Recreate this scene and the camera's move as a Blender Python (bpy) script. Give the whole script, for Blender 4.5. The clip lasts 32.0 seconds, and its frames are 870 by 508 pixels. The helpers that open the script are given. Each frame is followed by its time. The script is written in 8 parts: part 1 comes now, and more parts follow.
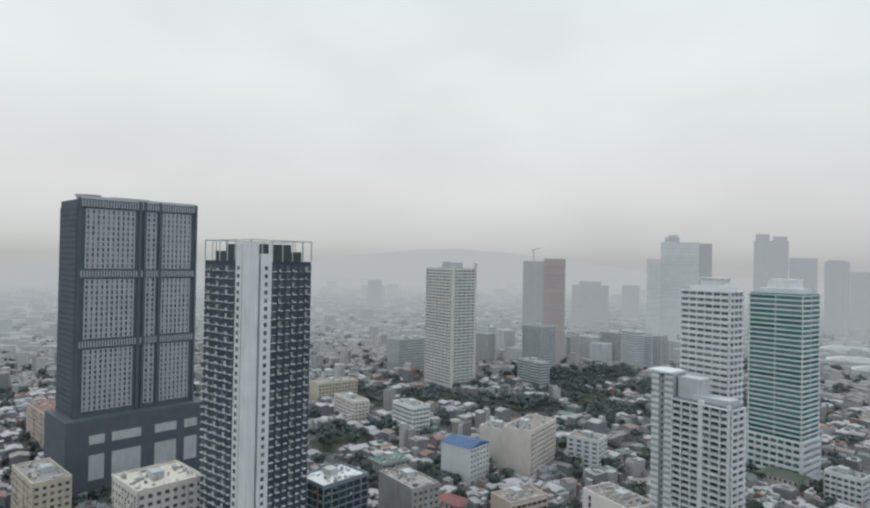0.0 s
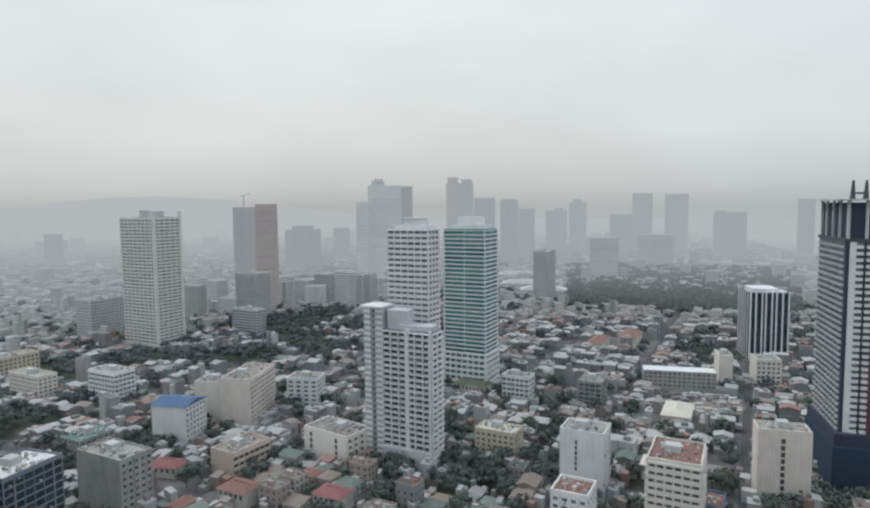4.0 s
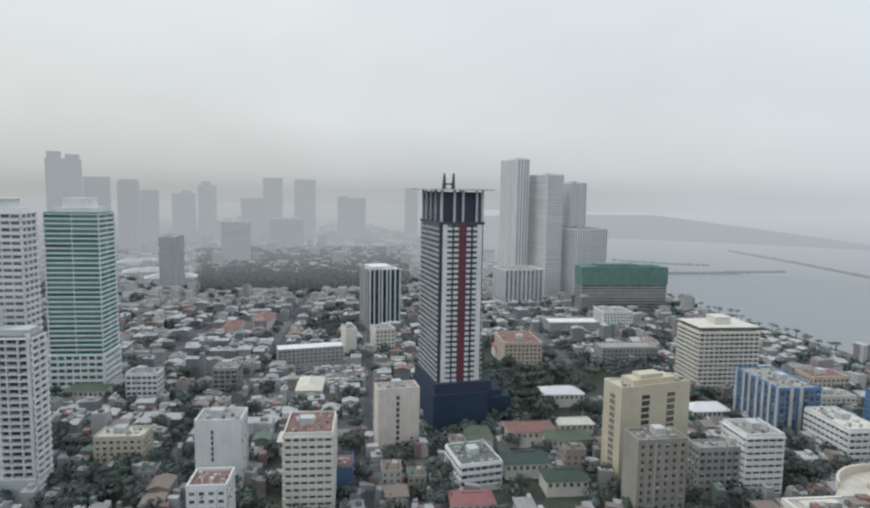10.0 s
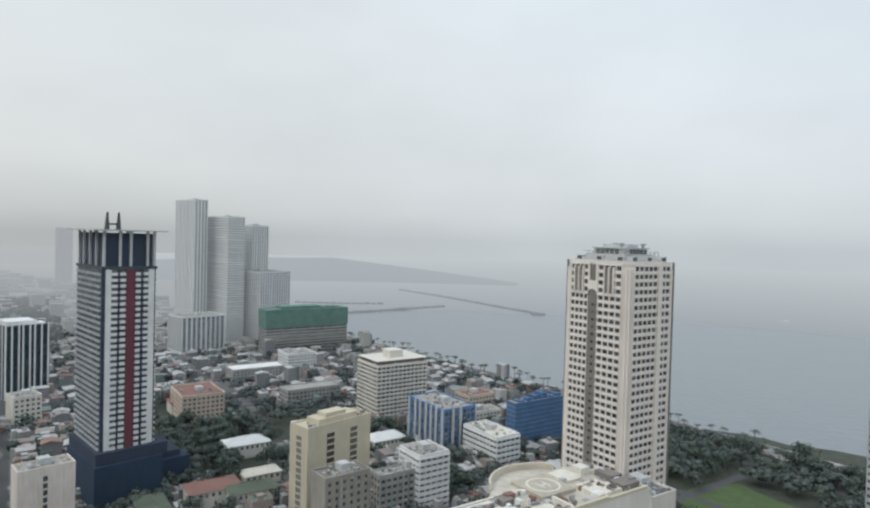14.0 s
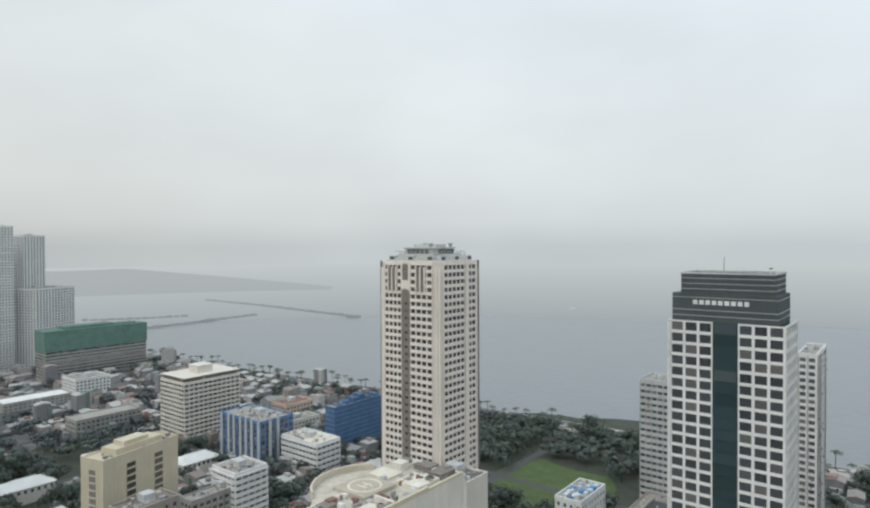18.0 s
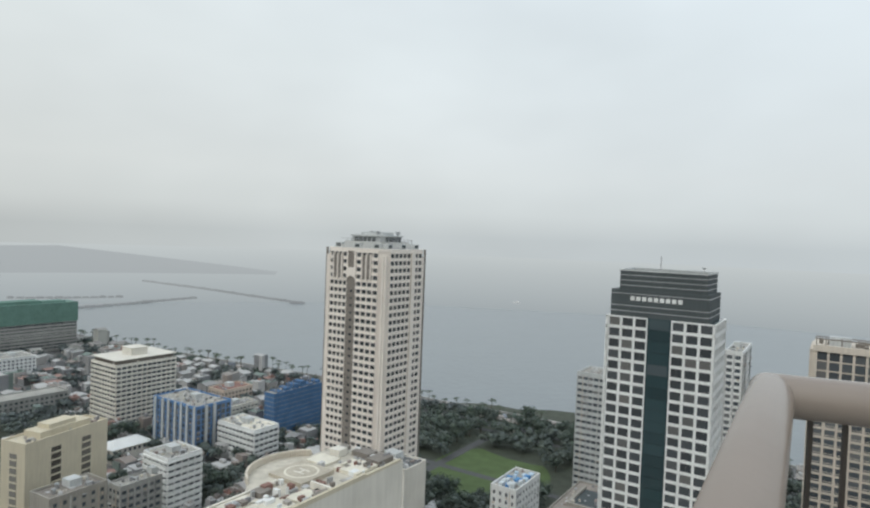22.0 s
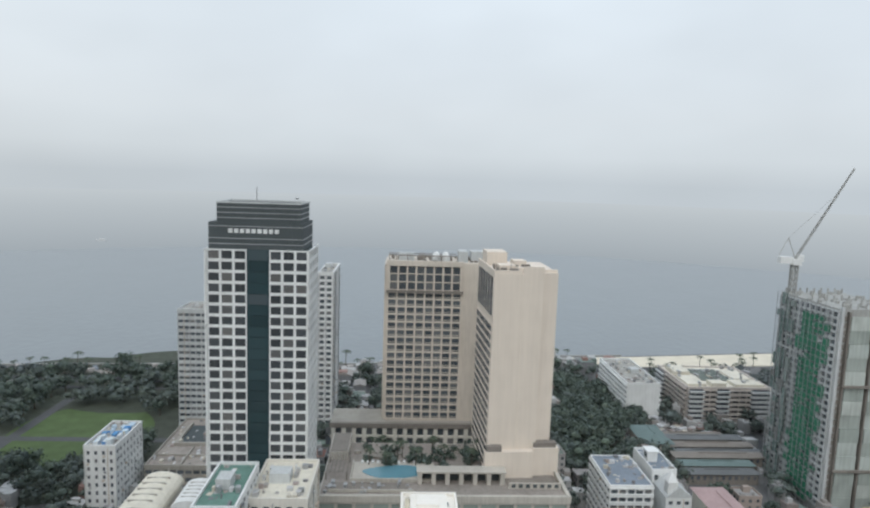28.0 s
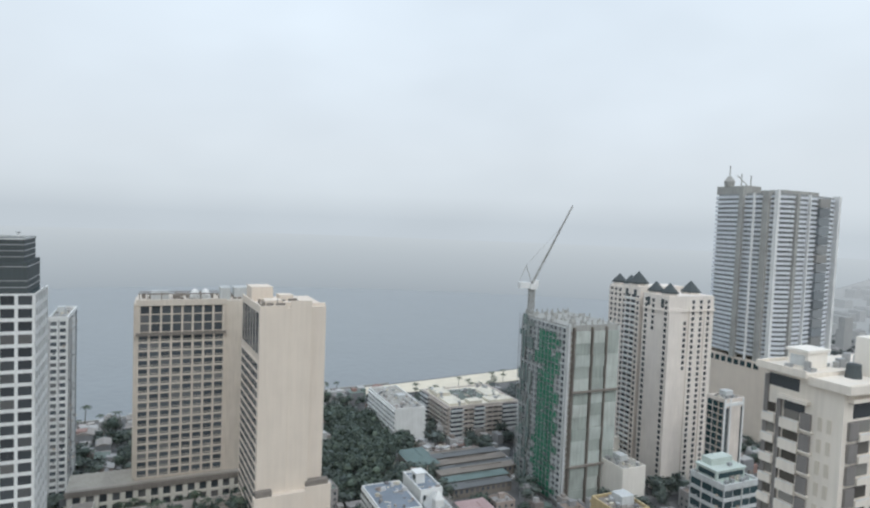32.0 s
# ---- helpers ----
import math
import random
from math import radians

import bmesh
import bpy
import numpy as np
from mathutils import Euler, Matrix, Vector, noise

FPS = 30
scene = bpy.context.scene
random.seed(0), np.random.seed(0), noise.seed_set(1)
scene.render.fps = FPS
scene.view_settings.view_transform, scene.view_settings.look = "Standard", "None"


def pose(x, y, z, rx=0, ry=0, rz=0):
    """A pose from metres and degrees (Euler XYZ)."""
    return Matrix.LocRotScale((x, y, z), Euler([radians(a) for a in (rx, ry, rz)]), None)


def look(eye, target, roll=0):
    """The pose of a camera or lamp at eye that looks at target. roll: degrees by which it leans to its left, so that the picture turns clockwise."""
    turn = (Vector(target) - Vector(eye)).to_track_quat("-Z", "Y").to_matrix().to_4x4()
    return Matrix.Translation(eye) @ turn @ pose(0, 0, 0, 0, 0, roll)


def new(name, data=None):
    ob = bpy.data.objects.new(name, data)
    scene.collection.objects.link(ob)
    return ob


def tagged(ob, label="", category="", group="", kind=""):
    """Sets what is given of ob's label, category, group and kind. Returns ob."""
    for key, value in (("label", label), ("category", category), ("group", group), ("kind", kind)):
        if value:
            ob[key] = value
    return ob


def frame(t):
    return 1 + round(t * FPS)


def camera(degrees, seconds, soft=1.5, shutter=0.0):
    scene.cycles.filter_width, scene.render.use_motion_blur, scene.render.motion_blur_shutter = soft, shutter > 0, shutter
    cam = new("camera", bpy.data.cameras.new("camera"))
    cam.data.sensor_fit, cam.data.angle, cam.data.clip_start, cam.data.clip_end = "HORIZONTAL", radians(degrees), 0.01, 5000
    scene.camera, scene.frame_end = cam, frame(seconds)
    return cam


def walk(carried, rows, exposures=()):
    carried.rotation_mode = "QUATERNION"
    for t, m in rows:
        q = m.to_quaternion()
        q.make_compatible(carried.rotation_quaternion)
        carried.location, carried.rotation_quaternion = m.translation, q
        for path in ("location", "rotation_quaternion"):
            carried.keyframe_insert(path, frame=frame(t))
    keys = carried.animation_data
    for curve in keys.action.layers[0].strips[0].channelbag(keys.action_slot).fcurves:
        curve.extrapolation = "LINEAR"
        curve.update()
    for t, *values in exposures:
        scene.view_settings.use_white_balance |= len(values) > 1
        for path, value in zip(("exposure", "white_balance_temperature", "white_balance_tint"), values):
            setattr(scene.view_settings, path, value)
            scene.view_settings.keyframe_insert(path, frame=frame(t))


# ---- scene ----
# The eye stands on a high roof terrace, about 140 m above the streets.
PATH = [  # seconds, x, y, z, rx, ry, rz
    (0, 0.15, 0.50, 140.35, 90.57, -1.06, 29.34),
    (0.5, 0.15, 0.50, 140.35, 90.13, -1.13, 26.12),
    (1, 0.15, 0.49, 140.35, 90.07, -1.01, 22.12),
    (1.5, 0.15, 0.49, 140.35, 89.91, -1.51, 19.96),
    (2, 0.14, 0.49, 140.34, 89.04, -1.13, 17.23),
    (2.5, 0.14, 0.49, 140.34, 88.20, -0.96, 13.23),
    (4.5, 0.14, 0.47, 140.34, 85.24, -0.09, 0.01),
    (5, 0.14, 0.47, 140.34, 85.84, -1.21, -3.57),
    (5.5, 0.13, 0.47, 140.33, 85.48, -0.40, -7.85),
    (6, 0.13, 0.47, 140.33, 85.03, -1.08, -10.88),
    (6.5, 0.13, 0.46, 140.33, 85.33, -1.26, -12.97),
    (7, 0.13, 0.46, 140.33, 85.09, -1.05, -15.11),
    (7.5, 0.13, 0.46, 140.33, 84.96, -1.16, -17.60),
    (8, 0.13, 0.45, 140.33, 84.55, -0.77, -21.79),
    (8.5, 0.13, 0.45, 140.33, 83.85, -1.08, -25.36),
    (9, 0.12, 0.45, 140.32, 83.94, -1.14, -27.96),
    (9.5, 0.12, 0.45, 140.32, 84.24, -0.57, -27.81),
    (10, 0.12, 0.44, 140.32, 84.19, -0.93, -29.96),
    (10.5, 0.12, 0.44, 140.32, 84.42, -1.38, -34.38),
    (11, 0.12, 0.44, 140.32, 84.62, -0.84, -37.54),
    (11.5, 0.12, 0.43, 140.32, 86.22, -2.18, -35.78),
    (12, 0.12, 0.43, 140.32, 86.65, -2.62, -38.43),
    (12.5, 0.11, 0.43, 140.31, 87.32, -3.18, -44.41),
    (13, 0.11, 0.43, 140.31, 88.51, -2.30, -49.69),
    (13.5, 0.11, 0.42, 140.31, 88.92, -1.61, -54.66),
    (14, 0.11, 0.42, 140.31, 88.78, -1.53, -58.73),
    (14.5, 0.11, 0.42, 140.31, 88.26, -1.43, -60.15),
    (16.5, 0.10, 0.41, 140.30, 89.28, -0.35, -70.59),
    (17, 0.10, 0.40, 140.30, 89.52, -0.92, -73.43),
    (17.5, 0.10, 0.40, 140.30, 88.74, 0.16, -76.04),
    (18, 0.10, 0.40, 140.30, 89.25, 0.24, -75.91),
    (18.5, 0.03, 0.24, 139.94, 90.18, 0.04, -76.92),
    (19, 0.00, 0.19, 139.82, 89.23, 0.72, -76.31),
    (19.5, -0.02, 0.19, 139.86, 88.13, -1.11, -72.01),
    (20, -0.06, 0.20, 139.93, 90.17, -2.89, -69.75),
    (20.5, -0.10, 0.20, 140.00, 89.61, -1.14, -70.42),
    (21, -0.15, 0.22, 139.91, 90.81, -2.02, -77.68),
    (21.5, -0.21, 0.23, 139.95, 89.65, -2.59, -80.43),
    (22, 0.01, 0.11, 139.94, 88.41, -2.13, -80.71),
    (22.5, 0.01, 0.08, 139.98, 90.68, -1.17, -84.49),
    (23, 0.26, 0.00, 139.99, 90.72, -1.24, -91.75),
    (23.5, 0.70, -0.15, 140.55, 92.64, -1.88, -89.76),
    (24, 1.30, -0.40, 140.75, 89.01, -3.28, -91.26),
    (24.5, 1.75, -0.55, 140.75, 89.70, -2.50, -93.90),
    (26.5, 1.75, -0.55, 140.75, 84.60, -0.53, -105.77),
    (27, 1.75, -0.55, 140.75, 84.42, -0.97, -109.18),
    (27.5, 1.75, -0.55, 140.75, 83.47, -1.36, -113.13),
    (28, 1.75, -0.55, 140.75, 83.13, -1.85, -116.74),
    (28.5, 1.75, -0.55, 140.75, 82.73, -1.66, -118.36),
    (29, 1.75, -0.55, 140.75, 82.51, -2.04, -122.52),
    (29.5, 1.75, -0.55, 140.75, 81.90, -2.60, -126.12),
    (30, 1.75, -0.55, 140.75, 82.07, -2.80, -129.00),
    (30.5, 1.75, -0.55, 140.75, 82.56, -2.36, -132.53),
    (31, 1.75, -0.55, 140.75, 84.26, -1.04, -135.96),
    (31.5, 1.75, -0.55, 140.75, 85.23, -0.60, -138.59),
    (32, 1.75, -0.55, 140.75, 86.96, -2.23, -138.16),
]
cam = camera(70.24, 32.0, soft=2.3)
walk(cam, [(t, pose(*row)) for t, *row in PATH],
     exposures=((0, 0.0, 6500, 10), (13.5, 0.0, 6500, 10), (17, 0.03, 6660, 9), (21, 0.02, 6670, 8), (24, -0.06, 6600, 8), (28, 0.02, 6450, 10), (32, 0.06, 6330, 10)))

# ---- daylight: bright overcast ----
world = bpy.data.worlds.new("overcast_sky")
scene.world = world
world.use_nodes = True
wn, wl_ = world.node_tree.nodes, world.node_tree.links
wn.clear()
w_out = wn.new("ShaderNodeOutputWorld")
w_bg = wn.new("ShaderNodeBackground")
w_sky = wn.new("ShaderNodeTexSky")
w_sky.sky_type, w_sky.sun_disc = "NISHITA", False
w_sky.sun_elevation, w_sky.sun_rotation = radians(50), radians(300)
w_co = wn.new("ShaderNodeTexCoord")
w_sep = wn.new("ShaderNodeSeparateXYZ")
wl_.new(w_co.outputs["Generated"], w_sep.inputs[0])
w_ramp = wn.new("ShaderNodeValToRGB")
for k, (p, c) in enumerate(((0.0, (0.475, 0.50, 0.515, 1)), (0.03, (0.59, 0.615, 0.63, 1)), (0.10, (0.73, 0.755, 0.765, 1)),
                            (0.28, (0.83, 0.875, 0.90, 1)), (1.0, (0.88, 0.99, 1.12, 1)))):
    e = w_ramp.color_ramp.elements[k] if k < 2 else w_ramp.color_ramp.elements.new(p)
    e.position, e.color = p, c
wl_.new(w_sep.outputs[2], w_ramp.inputs[0])
# the cloud deck is a little yellow inland and a little blue over the bay
w_side = wn.new("ShaderNodeVectorMath")
w_side.operation = "DOT_PRODUCT"
w_side.inputs[1].default_value = (0.75, -0.66, 0.0)
wl_.new(w_co.outputs["Generated"], w_side.inputs[0])
w_map = wn.new("ShaderNodeMapRange")
w_map.inputs[1].default_value, w_map.inputs[2].default_value = -0.7, 0.9
wl_.new(w_side.outputs["Value"], w_map.inputs[0])
w_tint = wn.new("ShaderNodeMix")
w_tint.data_type = "RGBA"
w_tint.inputs[6].default_value, w_tint.inputs[7].default_value = (1.0, 0.995, 0.965, 1), (0.945, 0.99, 1.035, 1)
wl_.new(w_map.outputs[0], w_tint.inputs[0])
# over the water the air at the horizon is brighter than over the town
w_bay = wn.new("ShaderNodeValToRGB")
for k, (p, c) in enumerate(((0.0, (0.60, 0.63, 0.645, 1)), (0.04, (0.70, 0.725, 0.735, 1)), (0.10, (0.75, 0.77, 0.775, 1)),
                            (0.28, (0.83, 0.875, 0.90, 1)), (1.0, (0.88, 0.99, 1.12, 1)))):
    e = w_bay.color_ramp.elements[k] if k < 2 else w_bay.color_ramp.elements.new(p)
    e.position, e.color = p, c
wl_.new(w_sep.outputs[2], w_bay.inputs[0])
w_where = wn.new("ShaderNodeMapRange")
w_where.inputs[1].default_value, w_where.inputs[2].default_value = -0.2, 0.45
wl_.new(w_side.outputs["Value"], w_where.inputs[0])
w_air = wn.new("ShaderNodeMix")
w_air.data_type = "RGBA"
wl_.new(w_where.outputs[0], w_air.inputs[0])
wl_.new(w_ramp.outputs[0], w_air.inputs[6])
wl_.new(w_bay.outputs[0], w_air.inputs[7])
w_mul = wn.new("ShaderNodeMix")
w_mul.data_type, w_mul.blend_type = "RGBA", "MULTIPLY"
w_mul.inputs[0].default_value = 1.0
wl_.new(w_air.outputs[2], w_mul.inputs[6])
wl_.new(w_tint.outputs[2], w_mul.inputs[7])
w_noise = wn.new("ShaderNodeTexNoise")
w_noise.inputs["Scale"].default_value, w_noise.inputs["Detail"].default_value = 2.2, 3.0
w_stretch = wn.new("ShaderNodeMapping")
w_stretch.inputs["Scale"].default_value = (1, 1, 2.2)
wl_.new(w_co.outputs["Generated"], w_stretch.inputs[0])
wl_.new(w_stretch.outputs[0], w_noise.inputs["Vector"])
w_cloud = wn.new("ShaderNodeMapRange")
w_cloud.inputs[1].default_value, w_cloud.inputs[2].default_value = 0.3, 0.7
w_cloud.inputs[3].default_value, w_cloud.inputs[4].default_value = 0.93, 1.06
wl_.new(w_noise.outputs[0], w_cloud.inputs[0])
w_mul2 = wn.new("ShaderNodeVectorMath")
w_mul2.operation = "SCALE"
wl_.new(w_mul.outputs[2], w_mul2.inputs[0])
wl_.new(w_cloud.outputs[0], w_mul2.inputs["Scale"])
w_skys = wn.new("ShaderNodeVectorMath")
w_skys.operation = "SCALE"
w_skys.inputs["Scale"].default_value = 0.06
wl_.new(w_sky.outputs[0], w_skys.inputs[0])
w_mix = wn.new("ShaderNodeMix")
w_mix.data_type = "RGBA"
w_mix.inputs[0].default_value = 0.92
wl_.new(w_skys.outputs[0], w_mix.inputs[6])
wl_.new(w_mul2.outputs[0], w_mix.inputs[7])
wl_.new(w_mix.outputs[2], w_bg.inputs[0])
wl_.new(w_bg.outputs[0], w_out.inputs[0])

sun_data = bpy.data.lights.new("sun", "SUN")
sun_data.energy, sun_data.angle, sun_data.color = 0.9, radians(30), (1.0, 0.98, 0.95)
sun = new("sun", sun_data)
sun.matrix_world = look((-520, 300, 720), (0, 0, 0))

# ---- materials ----


def material(name, color, rough=0.8, dirt=0.35, metal=0.0, grain=1.5, streak=True, hue=0.0, island=0.0, bump=0.15, spec=0.3):
    """A painted, weathered surface: blotches, fine grain and rain streaks; hue: spread between objects; island: between loose pieces."""
    m = bpy.data.materials.new(name)
    m.use_nodes = True
    n, l = m.node_tree.nodes, m.node_tree.links
    b = n["Principled BSDF"]
    b.inputs["Roughness"].default_value, b.inputs["Metallic"].default_value = rough, metal
    b.inputs["Specular IOR Level"].default_value = spec
    g = n.new("ShaderNodeNewGeometry")
    big = n.new("ShaderNodeTexNoise")
    big.inputs["Scale"].default_value, big.inputs["Detail"].default_value = 0.12, 4
    l.new(g.outputs["Position"], big.inputs["Vector"])
    fine = n.new("ShaderNodeTexNoise")
    fine.inputs["Scale"].default_value, fine.inputs["Detail"].default_value = grain, 5
    mp = n.new("ShaderNodeMapping")
    mp.inputs["Scale"].default_value = (1, 1, 0.07) if streak else (1, 1, 1)
    l.new(g.outputs["Position"], mp.inputs[0])
    l.new(mp.outputs[0], fine.inputs["Vector"])
    add = n.new("ShaderNodeMath")
    add.operation = "ADD"
    l.new(big.outputs[0], add.inputs[0])
    l.new(fine.outputs[0], add.inputs[1])
    rng = n.new("ShaderNodeMapRange")
    rng.inputs[1].default_value, rng.inputs[2].default_value = 0.75, 1.35
    rng.inputs[3].default_value, rng.inputs[4].default_value = 0.0, dirt
    l.new(add.outputs[0], rng.inputs[0])
    mix = n.new("ShaderNodeMix")
    mix.data_type = "RGBA"
    mix.inputs[6].default_value = (*color, 1)
    mix.inputs[7].default_value = (color[0] * 0.42, color[1] * 0.41, color[2] * 0.40, 1)
    l.new(rng.outputs[0], mix.inputs[0])
    last = mix.outputs[2]
    if hue or island:
        if hue:
            o = n.new("ShaderNodeObjectInfo").outputs["Random"]
        else:
            o = g.outputs["Random Per Island"]
        val = n.new("ShaderNodeMapRange")
        amount = hue or island
        val.inputs[3].default_value, val.inputs[4].default_value = 1 - amount, 1 + amount
        l.new(o, val.inputs[0])
        hsv = n.new("ShaderNodeHueSaturation")
        l.new(last, hsv.inputs["Color"])
        l.new(val.outputs[0], hsv.inputs["Value"])
        sat = n.new("ShaderNodeMath")
        sat.operation = "PINGPONG"
        sat.inputs[1].default_value = 0.17
        l.new(o, sat.inputs[0])
        sh = n.new("ShaderNodeMath")
        sh.operation = "ADD"
        sh.inputs[1].default_value = 0.42
        l.new(sat.outputs[0], sh.inputs[0])
        l.new(sh.outputs[0], hsv.inputs["Hue"])
        last = hsv.outputs[0]
    l.new(last, b.inputs["Base Color"])
    if bump:
        bp = n.new("ShaderNodeBump")
        bp.inputs["Strength"].default_value, bp.inputs["Distance"].default_value = bump, 0.1
        l.new(fine.outputs[0], bp.inputs["Height"])
        l.new(bp.outputs[0], b.inputs["Normal"])
    return m


def choice(name, colors, rough=0.8, dirt=0.4, island=True, streak=False, grain=1.2, metal=0.0):
    """Like material(), but each loose piece or object takes one of several colours."""
    m = material(name, (1, 1, 1), rough, dirt, metal, grain, streak, bump=0.1)
    n, l = m.node_tree.nodes, m.node_tree.links
    mix = [x for x in n if x.bl_idname == "ShaderNodeMix"][0]
    r = n.new("ShaderNodeValToRGB")
    r.color_ramp.interpolation = "CONSTANT"
    for k, c in enumerate(colors):
        e = r.color_ramp.elements[k] if k < 2 else r.color_ramp.elements.new(0.5)
        e.position, e.color = k / len(colors), (*[min(0.8, v * 1.08) for v in c], 1)
    if island:
        src = n.new("ShaderNodeNewGeometry").outputs["Random Per Island"]
    else:
        src = n.new("ShaderNodeObjectInfo").outputs["Random"]
    l.new(src, r.inputs[0])
    l.new(r.outputs[0], mix.inputs[6])
    dark = n.new("ShaderNodeMix")
    dark.data_type, dark.blend_type = "RGBA", "MULTIPLY"
    dark.inputs[0].default_value = 1
    dark.inputs[7].default_value = (0.42, 0.41, 0.40, 1)
    l.new(r.outputs[0], dark.inputs[6])
    l.new(dark.outputs[2], mix.inputs[7])
    return m


def glazing(name, tint, rough=0.12, curtains=0.35, curtain=(0.30, 0.29, 0.27)):
    """Window glass of occupied rooms: dark and glossy, some panes with pale curtains behind."""
    m = bpy.data.materials.new(name)
    m.use_nodes = True
    n, l = m.node_tree.nodes, m.node_tree.links
    b = n["Principled BSDF"]
    b.inputs["Roughness"].default_value = rough
    b.inputs["Specular IOR Level"].default_value = 0.5
    g, o = n.new("ShaderNodeNewGeometry"), n.new("ShaderNodeObjectInfo")
    a = n.new("ShaderNodeMath")
    a.operation = "ADD"
    l.new(g.outputs["Random Per Island"], a.inputs[0])
    l.new(o.outputs["Random"], a.inputs[1])
    fr = n.new("ShaderNodeMath")
    fr.operation = "FRACT"
    l.new(a.outputs[0], fr.inputs[0])
    r = n.new("ShaderNodeValToRGB")
    e = r.color_ramp.elements
    e[0].position, e[0].color = 0.0, (*tint, 1)
    e[1].position, e[1].color = 1.0, (*curtain, 1)
    e.new(1 - curtains).color = (tint[0] * 1.6, tint[1] * 1.6, tint[2] * 1.6, 1)
    l.new(fr.outputs[0], r.inputs[0])
    l.new(r.outputs[0], b.inputs["Base Color"])
    return m


def far_haze_glow(name, color, start=750.0, end=3200.0, most=0.95, least=0.0, near=(0.355, 0.39, 0.415), last=(0.475, 0.50, 0.515), nearing=False):
    """The plain distance, beyond everything that shifts: painted haze, base colour fading into a pale glow with the way
    out from the city's middle.
    """
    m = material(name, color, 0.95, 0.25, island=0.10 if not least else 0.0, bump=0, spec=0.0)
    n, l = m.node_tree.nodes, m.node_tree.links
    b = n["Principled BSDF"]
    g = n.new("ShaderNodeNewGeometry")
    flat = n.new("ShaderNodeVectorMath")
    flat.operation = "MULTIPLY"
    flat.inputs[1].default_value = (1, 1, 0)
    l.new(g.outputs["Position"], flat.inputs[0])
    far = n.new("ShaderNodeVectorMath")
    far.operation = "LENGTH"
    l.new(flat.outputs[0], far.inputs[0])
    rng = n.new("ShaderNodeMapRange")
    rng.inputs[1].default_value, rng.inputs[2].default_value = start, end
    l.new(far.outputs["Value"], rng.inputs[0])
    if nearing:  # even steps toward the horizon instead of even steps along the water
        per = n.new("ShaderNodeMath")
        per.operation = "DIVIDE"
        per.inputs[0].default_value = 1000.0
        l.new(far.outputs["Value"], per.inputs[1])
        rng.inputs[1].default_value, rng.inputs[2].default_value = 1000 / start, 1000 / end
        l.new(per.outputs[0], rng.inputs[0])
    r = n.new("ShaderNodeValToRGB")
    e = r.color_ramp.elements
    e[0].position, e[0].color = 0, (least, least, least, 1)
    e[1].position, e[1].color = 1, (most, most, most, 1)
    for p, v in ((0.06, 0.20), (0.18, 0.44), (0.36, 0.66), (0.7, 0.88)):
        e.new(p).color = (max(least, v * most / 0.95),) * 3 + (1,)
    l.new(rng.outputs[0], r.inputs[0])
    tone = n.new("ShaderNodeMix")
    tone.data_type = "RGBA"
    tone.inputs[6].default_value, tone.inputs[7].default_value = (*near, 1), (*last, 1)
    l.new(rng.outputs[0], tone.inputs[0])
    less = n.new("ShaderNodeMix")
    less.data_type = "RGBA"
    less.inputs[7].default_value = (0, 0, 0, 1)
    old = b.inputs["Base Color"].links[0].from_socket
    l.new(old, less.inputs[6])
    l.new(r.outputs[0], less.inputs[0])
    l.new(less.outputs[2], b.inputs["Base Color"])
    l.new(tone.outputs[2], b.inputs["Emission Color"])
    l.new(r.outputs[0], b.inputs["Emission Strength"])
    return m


WHITE = material("white_paint", (0.79, 0.80, 0.79), dirt=0.32)
PALE = material("pale_grey_paint", (0.58, 0.60, 0.60), dirt=0.45)
CREAM = material("cream_render", (0.66, 0.60, 0.51), dirt=0.25)
IVORY = material("ivory_paint", (0.74, 0.71, 0.64), dirt=0.3)
YELLOW = material("yellow_ochre_paint", (0.64, 0.58, 0.45), dirt=0.3)
PEACH = material("peach_render", (0.66, 0.55, 0.46), dirt=0.4)
CONCRETE = material("raw_concrete", (0.42, 0.42, 0.40), dirt=0.5)
GREYDARK = material("charcoal_panels", (0.085, 0.10, 0.105), dirt=0.3)
SLATE = material("slate_blue_paint", (0.05, 0.065, 0.10), dirt=0.3)
NAVY = material("navy_hoarding", (0.036, 0.06, 0.10), dirt=0.3)
RED = material("dark_red_paint", (0.17, 0.06, 0.08), dirt=0.3)
GREENNET = material("green_safety_net", (0.15, 0.265, 0.225), dirt=0.5, streak=False, grain=0.6)
BLUENET = material("blue_safety_net", (0.085, 0.18, 0.34), dirt=0.5, streak=False, grain=0.6)
BLUE = material("blue_paint", (0.10, 0.17, 0.30), dirt=0.3)
BROWN = material("brown_concrete", (0.26, 0.235, 0.21), dirt=0.5)
ROOF = material("weathered_roof_deck", (0.40, 0.39, 0.36), dirt=0.6, streak=False, grain=0.7)
ROOFLIGHT = material("pale_roof_deck", (0.74, 0.70, 0.60), dirt=0.4, streak=False, grain=0.7)
STEEL = material("galvanised_steel", (0.45, 0.46, 0.47), rough=0.45, metal=0.6, dirt=0.3)
